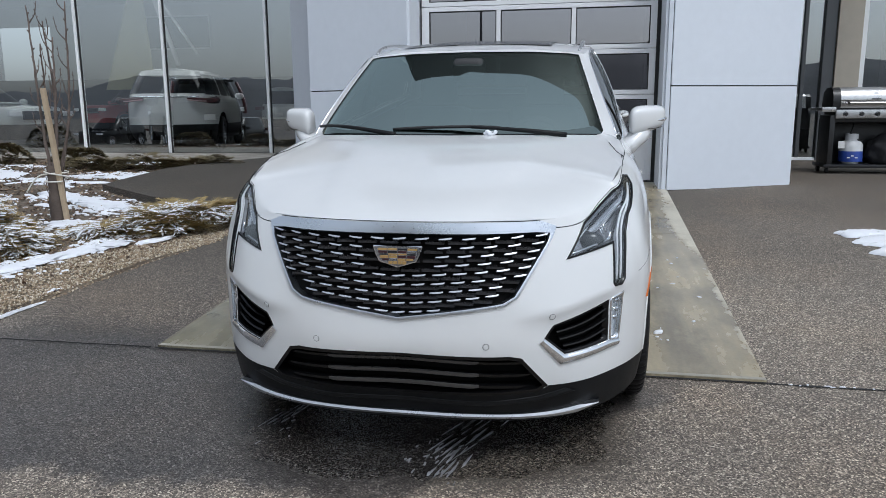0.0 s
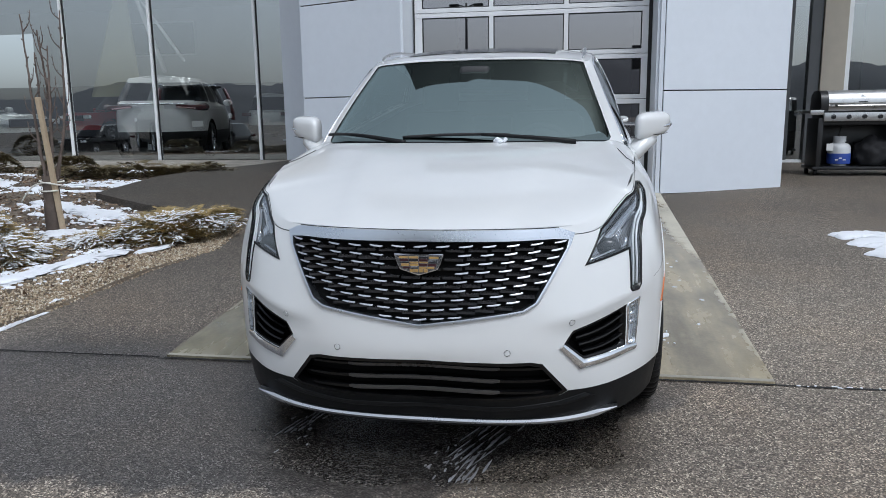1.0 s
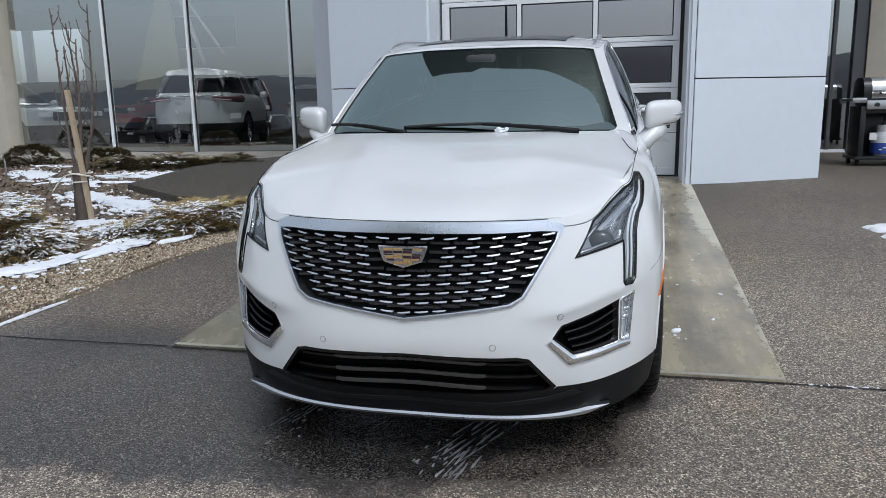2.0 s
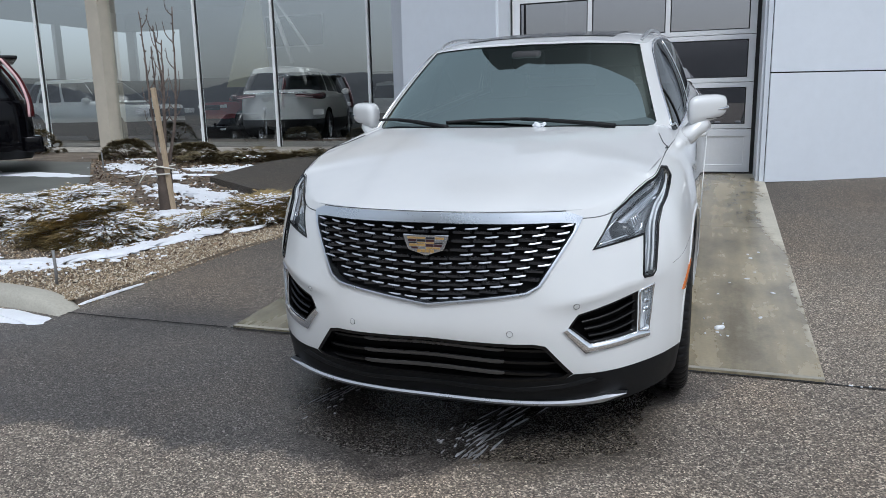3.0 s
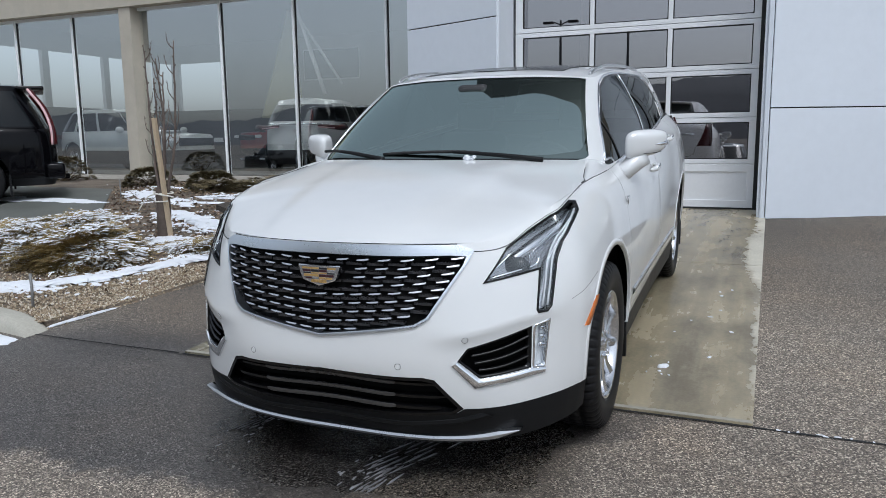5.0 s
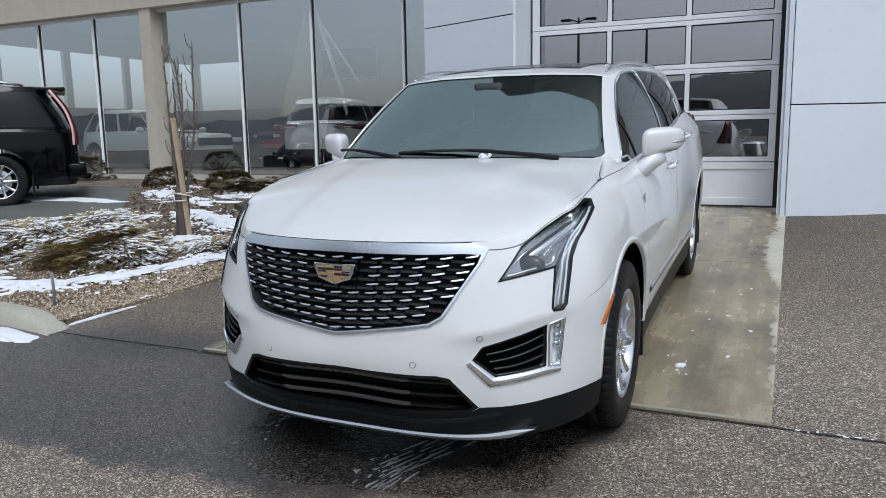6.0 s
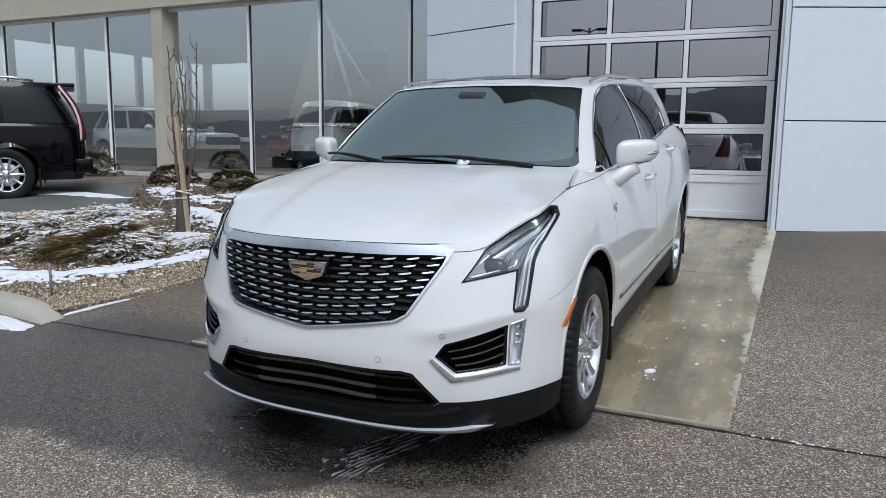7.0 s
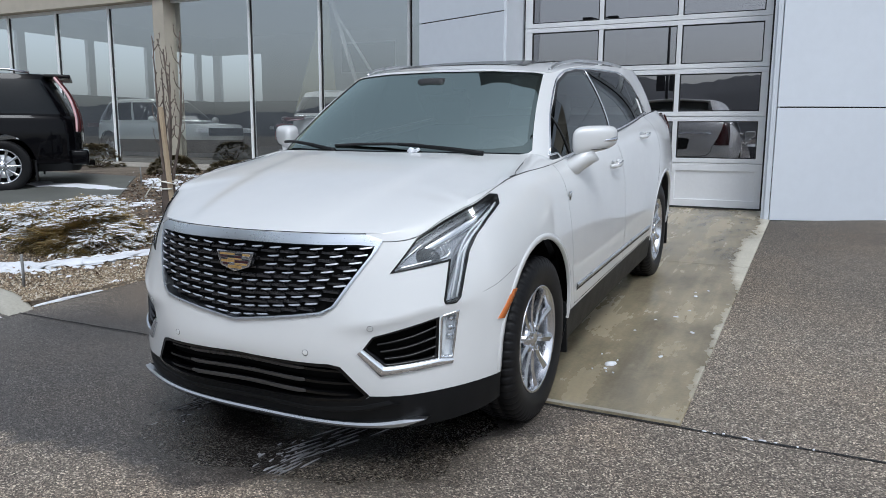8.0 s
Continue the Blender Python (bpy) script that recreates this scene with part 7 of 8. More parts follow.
    # a lump fallen from the wheel arch, with crumbs round it
    add_snow(bm, rough_outline(1.085, 1.625, 0.026, 0.018, 0.5, 760, 24, 0.6), 0.015, 0.016, 3)
    for k in range(7):
        add_snow(bm, rough_outline(1.085 + r.gauss(0, 0.06), 1.61 + r.gauss(0, 0.07), r.uniform(0.004, 0.010), r.uniform(0.004, 0.008), r.uniform(0, 3), 770 + k, 12, 0.5), 0.015, 0.006)
    ob = part("snow_flecks", bm, SNOW, None, "small flecks of snow in the joint and on the slab", smooth=50)
    tagged(ob, category="snow", kind="stuff")


SLUSH = plain("frozen_slush", (0.16, 0.16, 0.17), 0.5, 0.0, 0.9, 60)
build_snow()


def foliage(name, dark, light, tip):
    k = Mat(name, light, 0.75)
    i = k.t.nodes.new("ShaderNodeNewGeometry").outputs["Random Per Island"]
    k.color(k.mix(0.45, k.ramp(i, [(0.0, dark), (0.55, light), (0.92, tip)]), k.ramp(k.noise(2.2, 3), [(0.35, dark), (0.65, light)])))
    return k.m


JUNIPER = foliage("winter_juniper", (0.095, 0.076, 0.036), (0.37, 0.27, 0.105), (0.50, 0.38, 0.18))
JUNIPER_DARK = foliage("dark_juniper", (0.055, 0.048, 0.026), (0.16, 0.125, 0.06), (0.28, 0.22, 0.11))
TWIG = plain("juniper_twig", (0.09, 0.065, 0.045), 0.85, 0.0, 0.3, 40)


def juniper(name, label, lobes, count, seed, snow=0.0, mat=None, height=0.33, shape=1.0):
    """A low spreading conifer: twigs that fan out from lobes, set with many small flat sprays, some under snow."""
    r = random.Random(seed)
    cx, cy = lobes[0][0], lobes[0][1]
    base = on_ground(cx, cy, 0.04)
    root = thing(name, Matrix.Translation(base), label, "shrub", "junipers")
    verts, faces, sv, sf = [], [], [], []
    tw = bmesh.new()

    def surface(lx, ly, rx, ry, h):
        """A point on the ragged dome of a lobe and the way outwards."""
        a, q = r.uniform(0, math.tau), math.sqrt(r.random())
        x, y = lx + rx * q * math.cos(a), ly + ry * q * math.sin(a)
        bumpy = (0.95 if shape > 1.2 else 0.75) + (0.12 if shape > 1.2 else 0.45) * noise.noise(Vector((x * 3.1, y * 3.1, seed)))
        z = h * max(0.10, 1 - q**3.6) * bumpy
        return x, y, z, a, q

    clump = 26
    for n in range(count):
        if n % clump == 0:
            # a new branch end: its place on the dome, its way, and whether snow lies on it
            lx, ly, rx, ry, h = lobes[r.randrange(len(lobes))]
            bx, by, bz, a, q = surface(lx, ly, rx, ry, h)
            bz *= r.uniform(0.88, 1.02) if shape > 1.2 else r.uniform(0.5, 1.05) if r.random() < 0.5 else r.uniform(0.9, 1.15)
            ang0 = a + r.gauss(0, 0.6)
            lift0 = 0.10 + 0.30 * (1 - q) * r.random()
            long0 = r.uniform(0.13, 0.26) if shape < 1.2 else r.uniform(0.03, 0.07)
            bz = bz if shape < 1.2 else max(bz, 0.10 * h)
            white = r.random() < max(0.32 * (snow - 1.0), snow * (0.45 + 1.2 * max(-0.3, noise.noise(Vector((bx * 1.7, by * 1.7, 9)))) + 0.75 * min(1, max(-0.30, (-5.0 - bx) * 1.4))))
        f0, f1 = r.uniform(-0.3, 1.0), r.gauss(0, 0.30)
        way = Vector((math.cos(ang0), math.sin(ang0), lift0))
        off = way * (long0 * f0) + Vector((-math.sin(ang0), math.cos(ang0), 0)) * (long0 * f1 * (1.15 - 0.8 * max(0, f0)))
        x, y = bx + off.x, by + off.y
        z = max(0.0, bz + off.z - 0.16 * max(0, f0) ** 2 * long0 + r.gauss(0, 0.010))
        p = Vector((x, y, ground_z(y) + 0.05 + z))
        ang = ang0 + f1 * 1.6 + r.gauss(0, 0.25)
        d = Vector((math.cos(ang), math.sin(ang), lift0 * shape + r.gauss(0, 0.12))).normalized()
        side = d.cross(Vector((0, 0, 1))).normalized()
        up = side.cross(d)
        L = r.uniform(0.08, 0.16) if shape < 1.2 else r.uniform(0.025, 0.05)
        # a spray: a spine with pairs of short leaflets
        for k in range(5):
            f = k / 5
            c = p + d * (L * f) - Vector((0, 0, 0.25 * L * f * f))
            w = L * (0.34 - 0.22 * f) * r.uniform(0.7, 1.2)
            for s in (1, -1):
                t = c + (side * s * w + d * w * 0.9 + up * r.uniform(-0.35, 0.35) * w)
                i0 = len(verts)
                verts.extend((c - d * 0.004, c + d * 0.010 + up * 0.002, t))
                faces.append((i0, i0 + 1, i0 + 2))
        i0 = len(verts)
        e = p + d * L * 1.15
        verts.extend((p - side * 0.003, p + side * 0.003, e))
        faces.append((i0, i0 + 1, i0 + 2))
        if white and r.random() < 0.92:
            # snow lies along the spray as a slim ridge
            f0, f1, w, h1 = r.uniform(0.0, 0.35), r.uniform(0.55, 0.95), r.uniform(0.005, 0.012), r.uniform(0.005, 0.012)
            c0, c1 = (p + d * (L * f) - Vector((0, 0, 0.25 * L * f * f - 0.008)) for f in (f0, f1))
            i0 = len(sv)
            mid = c0.lerp(c1, 0.5) + side * r.gauss(0, 0.006)
            for c, k2 in ((c0, 0.5), (mid, 1.0), (c1, 0.35)):
                sv.extend((c - side * w * k2 * r.uniform(0.7, 1.3), c + Vector((0, 0, h1 * (0.6 + k2 * 0.4))), c + side * w * k2 * r.uniform(0.7, 1.3)))
            for j in (0, 3):
                sf.extend(((i0 + j, i0 + j + 1, i0 + j + 4, i0 + j + 3), (i0 + j + 1, i0 + j + 2, i0 + j + 5, i0 + j + 4)))
            if r.random() < 0.5:
                c = c0.lerp(c1, r.random()) + side * (L * 0.3 * r.uniform(-1, 1))
                k2, spin = r.uniform(0.006, 0.014), r.uniform(0, 2)
                i0 = len(sv)
                for j in range(5):
                    b = spin + math.tau * j / 5
                    sv.append(c + d * (math.cos(b) * k2 * 1.4) + side * (math.sin(b) * k2))
                sv.append(c + Vector((0, 0, 0.008)))
                sf.extend((i0 + j, i0 + (j + 1) % 5, i0 + 5) for j in range(5))
    for lx, ly, rx, ry, h in lobes:
        for k in range(26):
            a, q = r.uniform(0, math.tau), r.uniform(0.5, 0.98)
            tip = Vector((lx + rx * q * math.cos(a), ly + ry * q * math.sin(a), 0))
            tip.z = ground_z(tip.y) + 0.05 + h * 0.75 * max(0.1, 1 - q**2.2)
            b0 = on_ground(lx, ly, 0.03)
            add_tube(tw, [b0, b0.lerp(tip, 0.5) + Vector((0, 0, 0.05)), tip], [0.010, 0.006, 0.002], 5)
    inv = -base

    def mesh(nm, v, f_, mt, lab=""):
        me = bpy.data.meshes.new(nm)
        me.from_pydata([tuple(p + inv) for p in v], [], f_)
        me.materials.append(mt)
        ob = new(nm, me)
        ob.parent = root
        return tagged(ob, lab, kind="stuff")

    mesh("foliage", verts, faces, mat or JUNIPER, "brown-green feathery sprays")
    if sv:
        s_ob = mesh("snow_cover", sv, sf, SNOW, "clumps of snow on the sprays")
        for p in s_ob.data.polygons:
            p.use_smooth = True
    tw.transform(Matrix.Translation(inv))
    tagged(part("twig", tw, TWIG, root), kind="stuff")
    return root


juniper("juniper", "spreading brown-green juniper dusted with snow beside the kerb", [(-5.0, 2.95, 0.75, 0.55, 0.31), (-4.50, 2.75, 0.45, 0.44, 0.27), (-4.20, 2.68, 0.28, 0.32, 0.16), (-5.8, 3.0, 0.85, 0.65, 0.29), (-5.3, 3.3, 0.60, 0.35, 0.30), (-6.5, 3.0, 0.65, 0.55, 0.26)], 21000, 21, 1.25)
juniper("juniper", "low juniper mat with snow along the asphalt", [(-3.24, 3.84, 0.28, 0.28, 0.15), (-3.62, 3.46, 0.24, 0.13, 0.08), (-3.02, 4.16, 0.20, 0.26, 0.17), (-3.36, 4.15, 0.26, 0.20, 0.14)], 6500, 22, 2.2)
juniper("juniper", "dark flat juniper before the showroom windows", [(-5.95, 7.75, 0.75, 0.35, 0.22), (-5.2, 7.9, 0.6, 0.3, 0.22), (-6.7, 7.8, 0.6, 0.35, 0.24)], 3500, 23, 0.03, JUNIPER_DARK)
juniper("juniper", "rounded clipped juniper before the showroom column", [(-8.95, 8.35, 0.50, 0.42, 0.36)], 7000, 24, 0.0, JUNIPER_DARK, shape=1.6)
juniper("juniper", "rounded brown juniper before the showroom glass", [(-7.3, 8.1, 0.46, 0.38, 0.32)], 7000, 25, 0.0, JUNIPER_DARK, shape=1.6)
juniper("juniper", "rounded dark juniper behind the black suv", [(-12.2, 9.3, 0.6, 0.45, 0.55)], 6000, 26, 0.0, JUNIPER_DARK, shape=1.6)


def build_tree():
    x0, y0 = -4.46, 3.92
    z0 = on_ground(x0, y0, 0.03)
    root = thing("young_tree", Matrix.Translation(z0), "bare young tree with slim upright stems, tied to a stake", "tree")
    r = random.Random(31)
    tr = bmesh.new()
    add_tube(tr, [(0.0, 0, 0), (0.005, 0, 0.25), (-0.005, 0.01, 0.5), (0.0, 0.0, 0.62)], [0.044, 0.038, 0.034, 0.030], 10)
    part("trunk", tr, BARK, root, "grey-brown trunk", 40)
    # stems: foot, bend and tip, then twigs with buds
    stems = [((-0.03, -0.02, 0.45), (-0.10, 0.0, 1.15), (-0.15, 0.02, 2.10)), ((0.0, 0.02, 0.5), (0.05, 0.03, 1.25), (0.02, 0.0, 1.95)), ((0.03, 0.0, 0.45), (0.20, 0.02, 1.10), (0.28, 0.0, 2.12)), ((-0.02, 0.03, 0.4), (-0.06, 0.06, 1.0), (-0.07, 0.05, 1.75)),
             ((0.03, -0.02, 0.5), (0.10, -0.03, 1.2), (0.13, -0.02, 1.80))]
    for a, b, c in stems:
        bm = bmesh.new()
        pts = spline([a, b, c], 24)
        pts = [Vector(p) + Vector((r.gauss(0, 0.003), r.gauss(0, 0.003), 0)) for p in pts]
        add_tube(bm, pts, [0.019 - 0.013 * i / 24 for i in range(25)], 7)
        for k in range(4, 24):
            p = pts[k]
            an = r.uniform(0, math.tau)
            if r.random() < 0.8:      # bud
                q = p + Vector((math.cos(an) * 0.020, math.sin(an) * 0.020, 0.020))
                add_tube(bm, [p, p.lerp(q, 0.6), q], [0.006, 0.0085, 0.003], 5)
            if r.random() < 0.30 and k > 7:      # short side twig
                L = r.uniform(0.12, 0.34)
                e = p + Vector((math.cos(an) * L * 0.45, math.sin(an) * L * 0.3, L))
                m = p.lerp(e, 0.5) + Vector((math.cos(an) * 0.03, 0, -0.02))
                tw = spline([p, m, e], 8)
                add_tube(bm, [tuple(t) for t in tw], [0.0065 - 0.0005 * i for i in range(9)], 5)
                for t in tw[1::2]:
                    b2 = r.uniform(0, math.tau)
                    add_tube(bm, [tuple(t), (t[0] + 0.016 * math.cos(b2), t[1] + 0.016 * math.sin(b2), t[2] + 0.016)], [0.0045, 0.002], 5)
        part("stem", bm, BARK, root, "", 40)
    for k in range(7):      # suckers
        a = r.uniform(0, math.tau)
        p = Vector((0.03 * math.cos(a), 0.03 * math.sin(a), r.uniform(0.2, 0.5)))
        e = p + Vector((0.12 * math.cos(a), 0.08 * math.sin(a), r.uniform(0.15, 0.4)))
        part("sucker", tube([p, p.lerp(e, 0.5) + Vector((0.02 * math.cos(a), 0, -0.02)), e], [0.006, 0.005, 0.002], 5), BARK, root, "", 40)
    # dark mesh guard round the foot
    g = bmesh.new()
    rows = [[((0.085 - 0.020 * h + 0.012 * math.sin(3 * a + h * 9)) * math.cos(a) - 0.01, (0.080 - 0.02 * h + 0.010 * math.cos(2 * a + h * 7)) * math.sin(a), h * 0.58) for a in np.linspace(0, math.tau, 25)] for h in np.linspace(0, 1, 9)]
    part("trunk_guard", sheet(rows), GUARD, root, "torn dark mesh guard", 40)
    # stake and strap
    st = thing("tree_stake", Matrix.Translation(on_ground(-4.385, 3.86, 0.0)) , "pale pine stake beside the young tree", "stake")
    bm = box((-0.021, -0.021, 0.0), (0.021, 0.021, 1.36), 0.006)
    bm.transform(Matrix.Rotation(radians(-5.4), 4, "Y") @ Matrix.Translation((0.055, 0, 0)))
    part("post", bm, STAKE_WOOD, st)
    loop = []
    for a in np.linspace(0, math.tau * 1.9, 50):
        loop.append((-4.43 + 0.12 * math.cos(a), 3.89 + 0.075 * math.sin(a), z0.z + 0.52 + 0.03 * math.sin(a * 0.5) - 0.006 * a))
    tail = [loop[0], (-4.55, 3.84, z0.z + 0.50), (-4.64, 3.82, z0.z + 0.43), (-4.71, 3.80, z0.z + 0.33)]
    sb = tube(loop, 0.008, 6)
    add_tube(sb, [tuple(p) for p in spline(tail, 12)], 0.007, 6)
    ob = part("strap", sb, STRAP, None, "white plastic tie looped round stake and stems", smooth=60)
    tagged(ob, category="strap")


GUARD = plain("weathered_mesh_guard", (0.11, 0.085, 0.07), 0.85, 0.0, 0.45, 25, 0.002)
STRAP = plain("white_plastic_strap", (0.70, 0.68, 0.62), 0.5, 0.0, 0.08, 30)
build_tree()


ROD_STEEL = plain("weathered_steel", (0.22, 0.22, 0.22), 0.55, 0.3, 0.3, 40)


def rod(x, y, h, label):
    ob = part("marker_rod", tube([on_ground(x, y, -0.02), on_ground(x + 0.01, y, h * 0.6), on_ground(x + 0.005, y, h)], 0.011, 8), ROD_STEEL, None, label, 60)
    tagged(ob, category="rod", group="marker rods")


rod(-3.39, 1.40, 0.31, "short grey metal rod standing in the gravel")
rod(-7.78, 6.5, 0.36, "short grey metal rod beside the parking slab")


# ---- other vehicles ----
FIRST_WHEEL = [o for o in bpy.data.objects if o.name == "wheel"][0]


def super_ring(y0, y1, w, n=64, p=5.0, front_p=None):
    """Half of a rounded plan outline from the middle of the front to the middle of the back."""
    out = []
    c, h = (y0 + y1) / 2, (y1 - y0) / 2
    for i in range(n + 1):
        a = math.pi * i / n
        s, k = math.sin(a), -math.cos(a)
        q = front_p if front_p and k < 0 else p
        out.append((w * s ** (2 / q) if s > 1e-9 else 0.0, c + h * math.copysign(abs(k) ** (2 / q), k)))
    return np.array(out)


def vehicle(name, m, L, W, H, paint, label, belt, hood_y, hood_z, base_y, roof_y0, roof_y1, wheels, wheel_scale=1.0, group="", tail=None, back_y=None, clear=0.26, cladding=0.12, round_p=7.0):
    """A parked car of two shells: body up to the belt line, cabin over it; glass, lamps and wheels as parts."""
    root = thing(name, m, label, "car", group)
    n = 72
    rows = []
    for z, ins in ((clear, 0.07), (clear + 0.10, 0.02), (0.50, 0.0), (0.75, 0.0), (0.86, 0.012), (0.95, 0.028), (1.0, 0.06)):
        ring = super_ring(ins * 1.0, L - ins, W / 2 - ins, n, round_p, min(4.5, round_p))
        top = np.interp(ring[:, 1], [0, 0.15, hood_y, base_y + 0.25, L], [hood_z - 0.10, hood_z - 0.03, hood_z, belt, belt])
        zz = z + 0 * top if z < 0.3 + clear else clear + 0.10 + (top - clear - 0.10) * (z - 0.36) / 0.64
        rows.append(np.column_stack([ring, zz]))
    rows = [spline(np.array(rows)[:, i], 20) for i in range(n + 1)]
    grid = np.stack(rows, 1)
    deck = [grid[-1] * np.array([f, 1, 1]) + np.array([0, 0, 0.03 * (1 - f * f)]) for f in (0.8, 0.5, 0.2, 0.0)]
    bm = sheet(np.concatenate([grid, np.array(deck)]))
    for wy in wheels:
        cut(bm, circle(wy, 0.40 * wheel_scale, 0.43 * wheel_scale, 28), *AX_SIDE, facing=lambda c: c.x > W * 0.3).free()
    lower = cut(bm, [(-1, 0), (9, 0), (9, clear + cladding), (-1, clear + cladding)], *AX_SIDE, facing=lambda c: True)
    part("body", mirrored(bm, True), paint, root, "", 45)
    part("lower_trim", mirrored(lower, True), BLACK_MATT, root, "", 45)
    part("floor_pan", box((-W * 0.42, 0.3, clear), (W * 0.42, L - 0.3, clear + 0.2)), DARK, root)
    back_y = back_y or L - 0.05
    rows = []
    for f, bulge in ((0, 0), (0.33, 0.02), (0.66, 0.022), (0.9, 0.012), (1.0, 0.0)):
        y0, y1 = base_y + (roof_y0 - base_y) * f, back_y + (roof_y1 - back_y) * f
        w = (W / 2 - 0.07) + (-0.22) * f + bulge
        ring = super_ring(y0 - bulge, y1 + bulge, w, n, round_p, min(4.5, round_p))
        rows.append(np.column_stack([ring, np.full(n + 1, belt + (H - 0.05 - belt) * f)]))
    rows = [spline(np.array(rows)[:, i], 14) for i in range(n + 1)]
    grid = np.stack(rows, 1)
    deck = [grid[-1] * np.array([f, 1, 1]) + np.array([0, 0, 0.05 * (1 - f * f)]) for f in (0.9, 0.6, 0.3, 0.0)]
    bm = sheet(np.concatenate([grid, np.array(deck)]))
    zb, zt = belt + 0.03, H - 0.13
    sl = lambda z, a, b: a + (b - a) * (z - belt) / (H - belt)
    f0, f1 = sl(zb, base_y, roof_y0) + 0.28, sl(zt, base_y, roof_y0) + 0.22
    b0, b1 = sl(zb, back_y, roof_y1) - 0.20, sl(zt, back_y, roof_y1) - 0.16
    cuts = [f0 + (b0 - f0) * k for k in (0, 0.36, 0.40, 0.70, 0.74, 1)]
    tops = [f1 + (b1 - f1) * k for k in (0, 0.36, 0.40, 0.70, 0.74, 1)]
    side = lambda c: c.x > W * 0.3
    glass = [cut(bm, [(cuts[i], zb), (cuts[i + 1], zb), (tops[i + 1], zt), (tops[i], zt)], *AX_SIDE, facing=side) for i in (0, 2, 4)]
    ws = cut(bm, [(-0.02, belt + 0.04), (W / 2 - 0.19, belt + 0.04), (W / 2 - 0.37, H - 0.12), (-0.02, H - 0.12)], *AX_FRONT, facing=lambda c: c.y < roof_y0 + 0.1)
    rw = cut(bm, [(-0.02, belt + 0.05), (W / 2 - 0.20, belt + 0.05), (W / 2 - 0.36, H - 0.16), (-0.02, H - 0.16)], *AX_FRONT, facing=lambda c: c.y > roof_y1 - 0.1)
    part("cabin", mirrored(bm, True), paint, root, "", 45)
    part("windscreen", mirrored(ws, True), GLASS_FAR, root, "", 60)
    part("rear_window", mirrored(rw, True), GLASS_FAR, root, "", 60)
    for g in glass:
        gm = mirrored(g)
        part("side_window", g, GLASS_FAR, root, "", 60)
        part("side_window", gm, GLASS_FAR, root, "", 60)
    for wy in wheels:
        for s in (1, -1):
            w = copy_thing(FIRST_WHEEL, Matrix.Translation((s * (W / 2 - 0.03), wy, 0.372 * wheel_scale)) @ (Matrix.Rotation(math.pi, 4, "Z") if s < 0 else Matrix()) @ Matrix.Scale(wheel_scale, 4))
            w.parent = root
            rows = [[(s * x, wy + 0.45 * wheel_scale * math.cos(a), 0.40 * wheel_scale + 0.45 * wheel_scale * math.sin(a)) for a in np.linspace(-0.3, math.pi + 0.3, 19)] for x in (W / 2 - 0.02, W / 2 - 0.36)]
            part("wheel_liner", sheet(rows), DARK, root, "", 40)
    for s in (1, -1):
        if tail == "tall":
            pts = [(s * (W / 2 - 0.045), L - 0.05, 0.95), (s * (W / 2 - 0.055), L - 0.055, 1.20), (s * (W / 2 - 0.12), L - 0.14, 1.50), (s * (W / 2 - 0.20), L - 0.33, 1.80)]
            part("tail_lamp", tube([tuple(p) for p in spline(pts, 16)], [0.056 - 0.0016 * i for i in range(17)], 10), RED_LENS, root, "tall red tail lamp", 60)
            pts = [(p[0] + s * 0.040, p[1] - 0.020, p[2]) for p in pts]
            part("tail_light_guide", tube([tuple(p) for p in spline(pts, 16)], 0.019, 8), PINK, root, "pale pink light guide", 60)
        elif tail == "wide":
            # wedge lamps that wrap the corners, narrowing towards the plate
            pts = [(s * (W / 2 - 0.02), L - 0.30, belt - 0.09), (s * (W / 2 - 0.05), L - 0.16, belt - 0.10), (s * (W / 2 - 0.20), L - 0.015, belt - 0.10), (s * 0.45, L + 0.012, belt - 0.07)]
            lamp = tube([tuple(p) for p in spline(pts, 16)], [0.075 + 0.020 * math.sin(i / 5) - 0.0032 * i for i in range(17)], 10)
            part("tail_lamp", lamp, RED_LENS, root, "dark red wedge tail lamp", 60)
            part("tail_light_guide", tube([(p[0] + s * 0.012, p[1] + 0.045, p[2] - 0.02) for p in spline(pts[2:], 8)], 0.014, 8), PINK, root, "pale light guide", 60)
            if s > 0:
                part("chrome_strip", tube([(x, L + 0.012 - 0.03 * abs(x), belt - 0.025) for x in np.linspace(-0.70, 0.70, 15)], 0.018, 8), CHROME, root, "chrome strip over the lamps", 60)
        else:
            part("tail_lamp", box((s * (W / 2 - 0.20) - 0.18, L - 0.07, belt - 0.17), (s * (W / 2 - 0.20) + 0.18, L - 0.005, belt - 0.04), 0.02), RED_LENS, root, "red tail lamp", 40)
        part("headlight", box((s * (W / 2 - 0.24) - 0.17, 0.02, hood_z - 0.24), (s * (W / 2 - 0.24) + 0.17, 0.12, hood_z - 0.12), 0.02), LED, root, "clear headlight", 40)
        mb = bmesh.new()
        bmesh.ops.create_uvsphere(mb, u_segments=16, v_segments=10, radius=1, matrix=Matrix.Translation((s * (W / 2 + 0.05), base_y + 0.45, belt + 0.05)) @ Matrix.Diagonal((0.12, 0.07, 0.08, 1)))
        part("wing_mirror", mb, paint, root, "", 60)
    part("front_grille", box((-W * 0.28, -0.01, hood_z - 0.32), (W * 0.28, 0.06, hood_z - 0.12), 0.02), BLACK_GLOSS, root, "black grille", 40)
    if tail != "wide":
        part("number_plate", box((-0.15, L - 0.02, belt - 0.42), (0.15, L + 0.005, belt - 0.27), 0.004), PAPER, root, "plain white number plate")
    return root


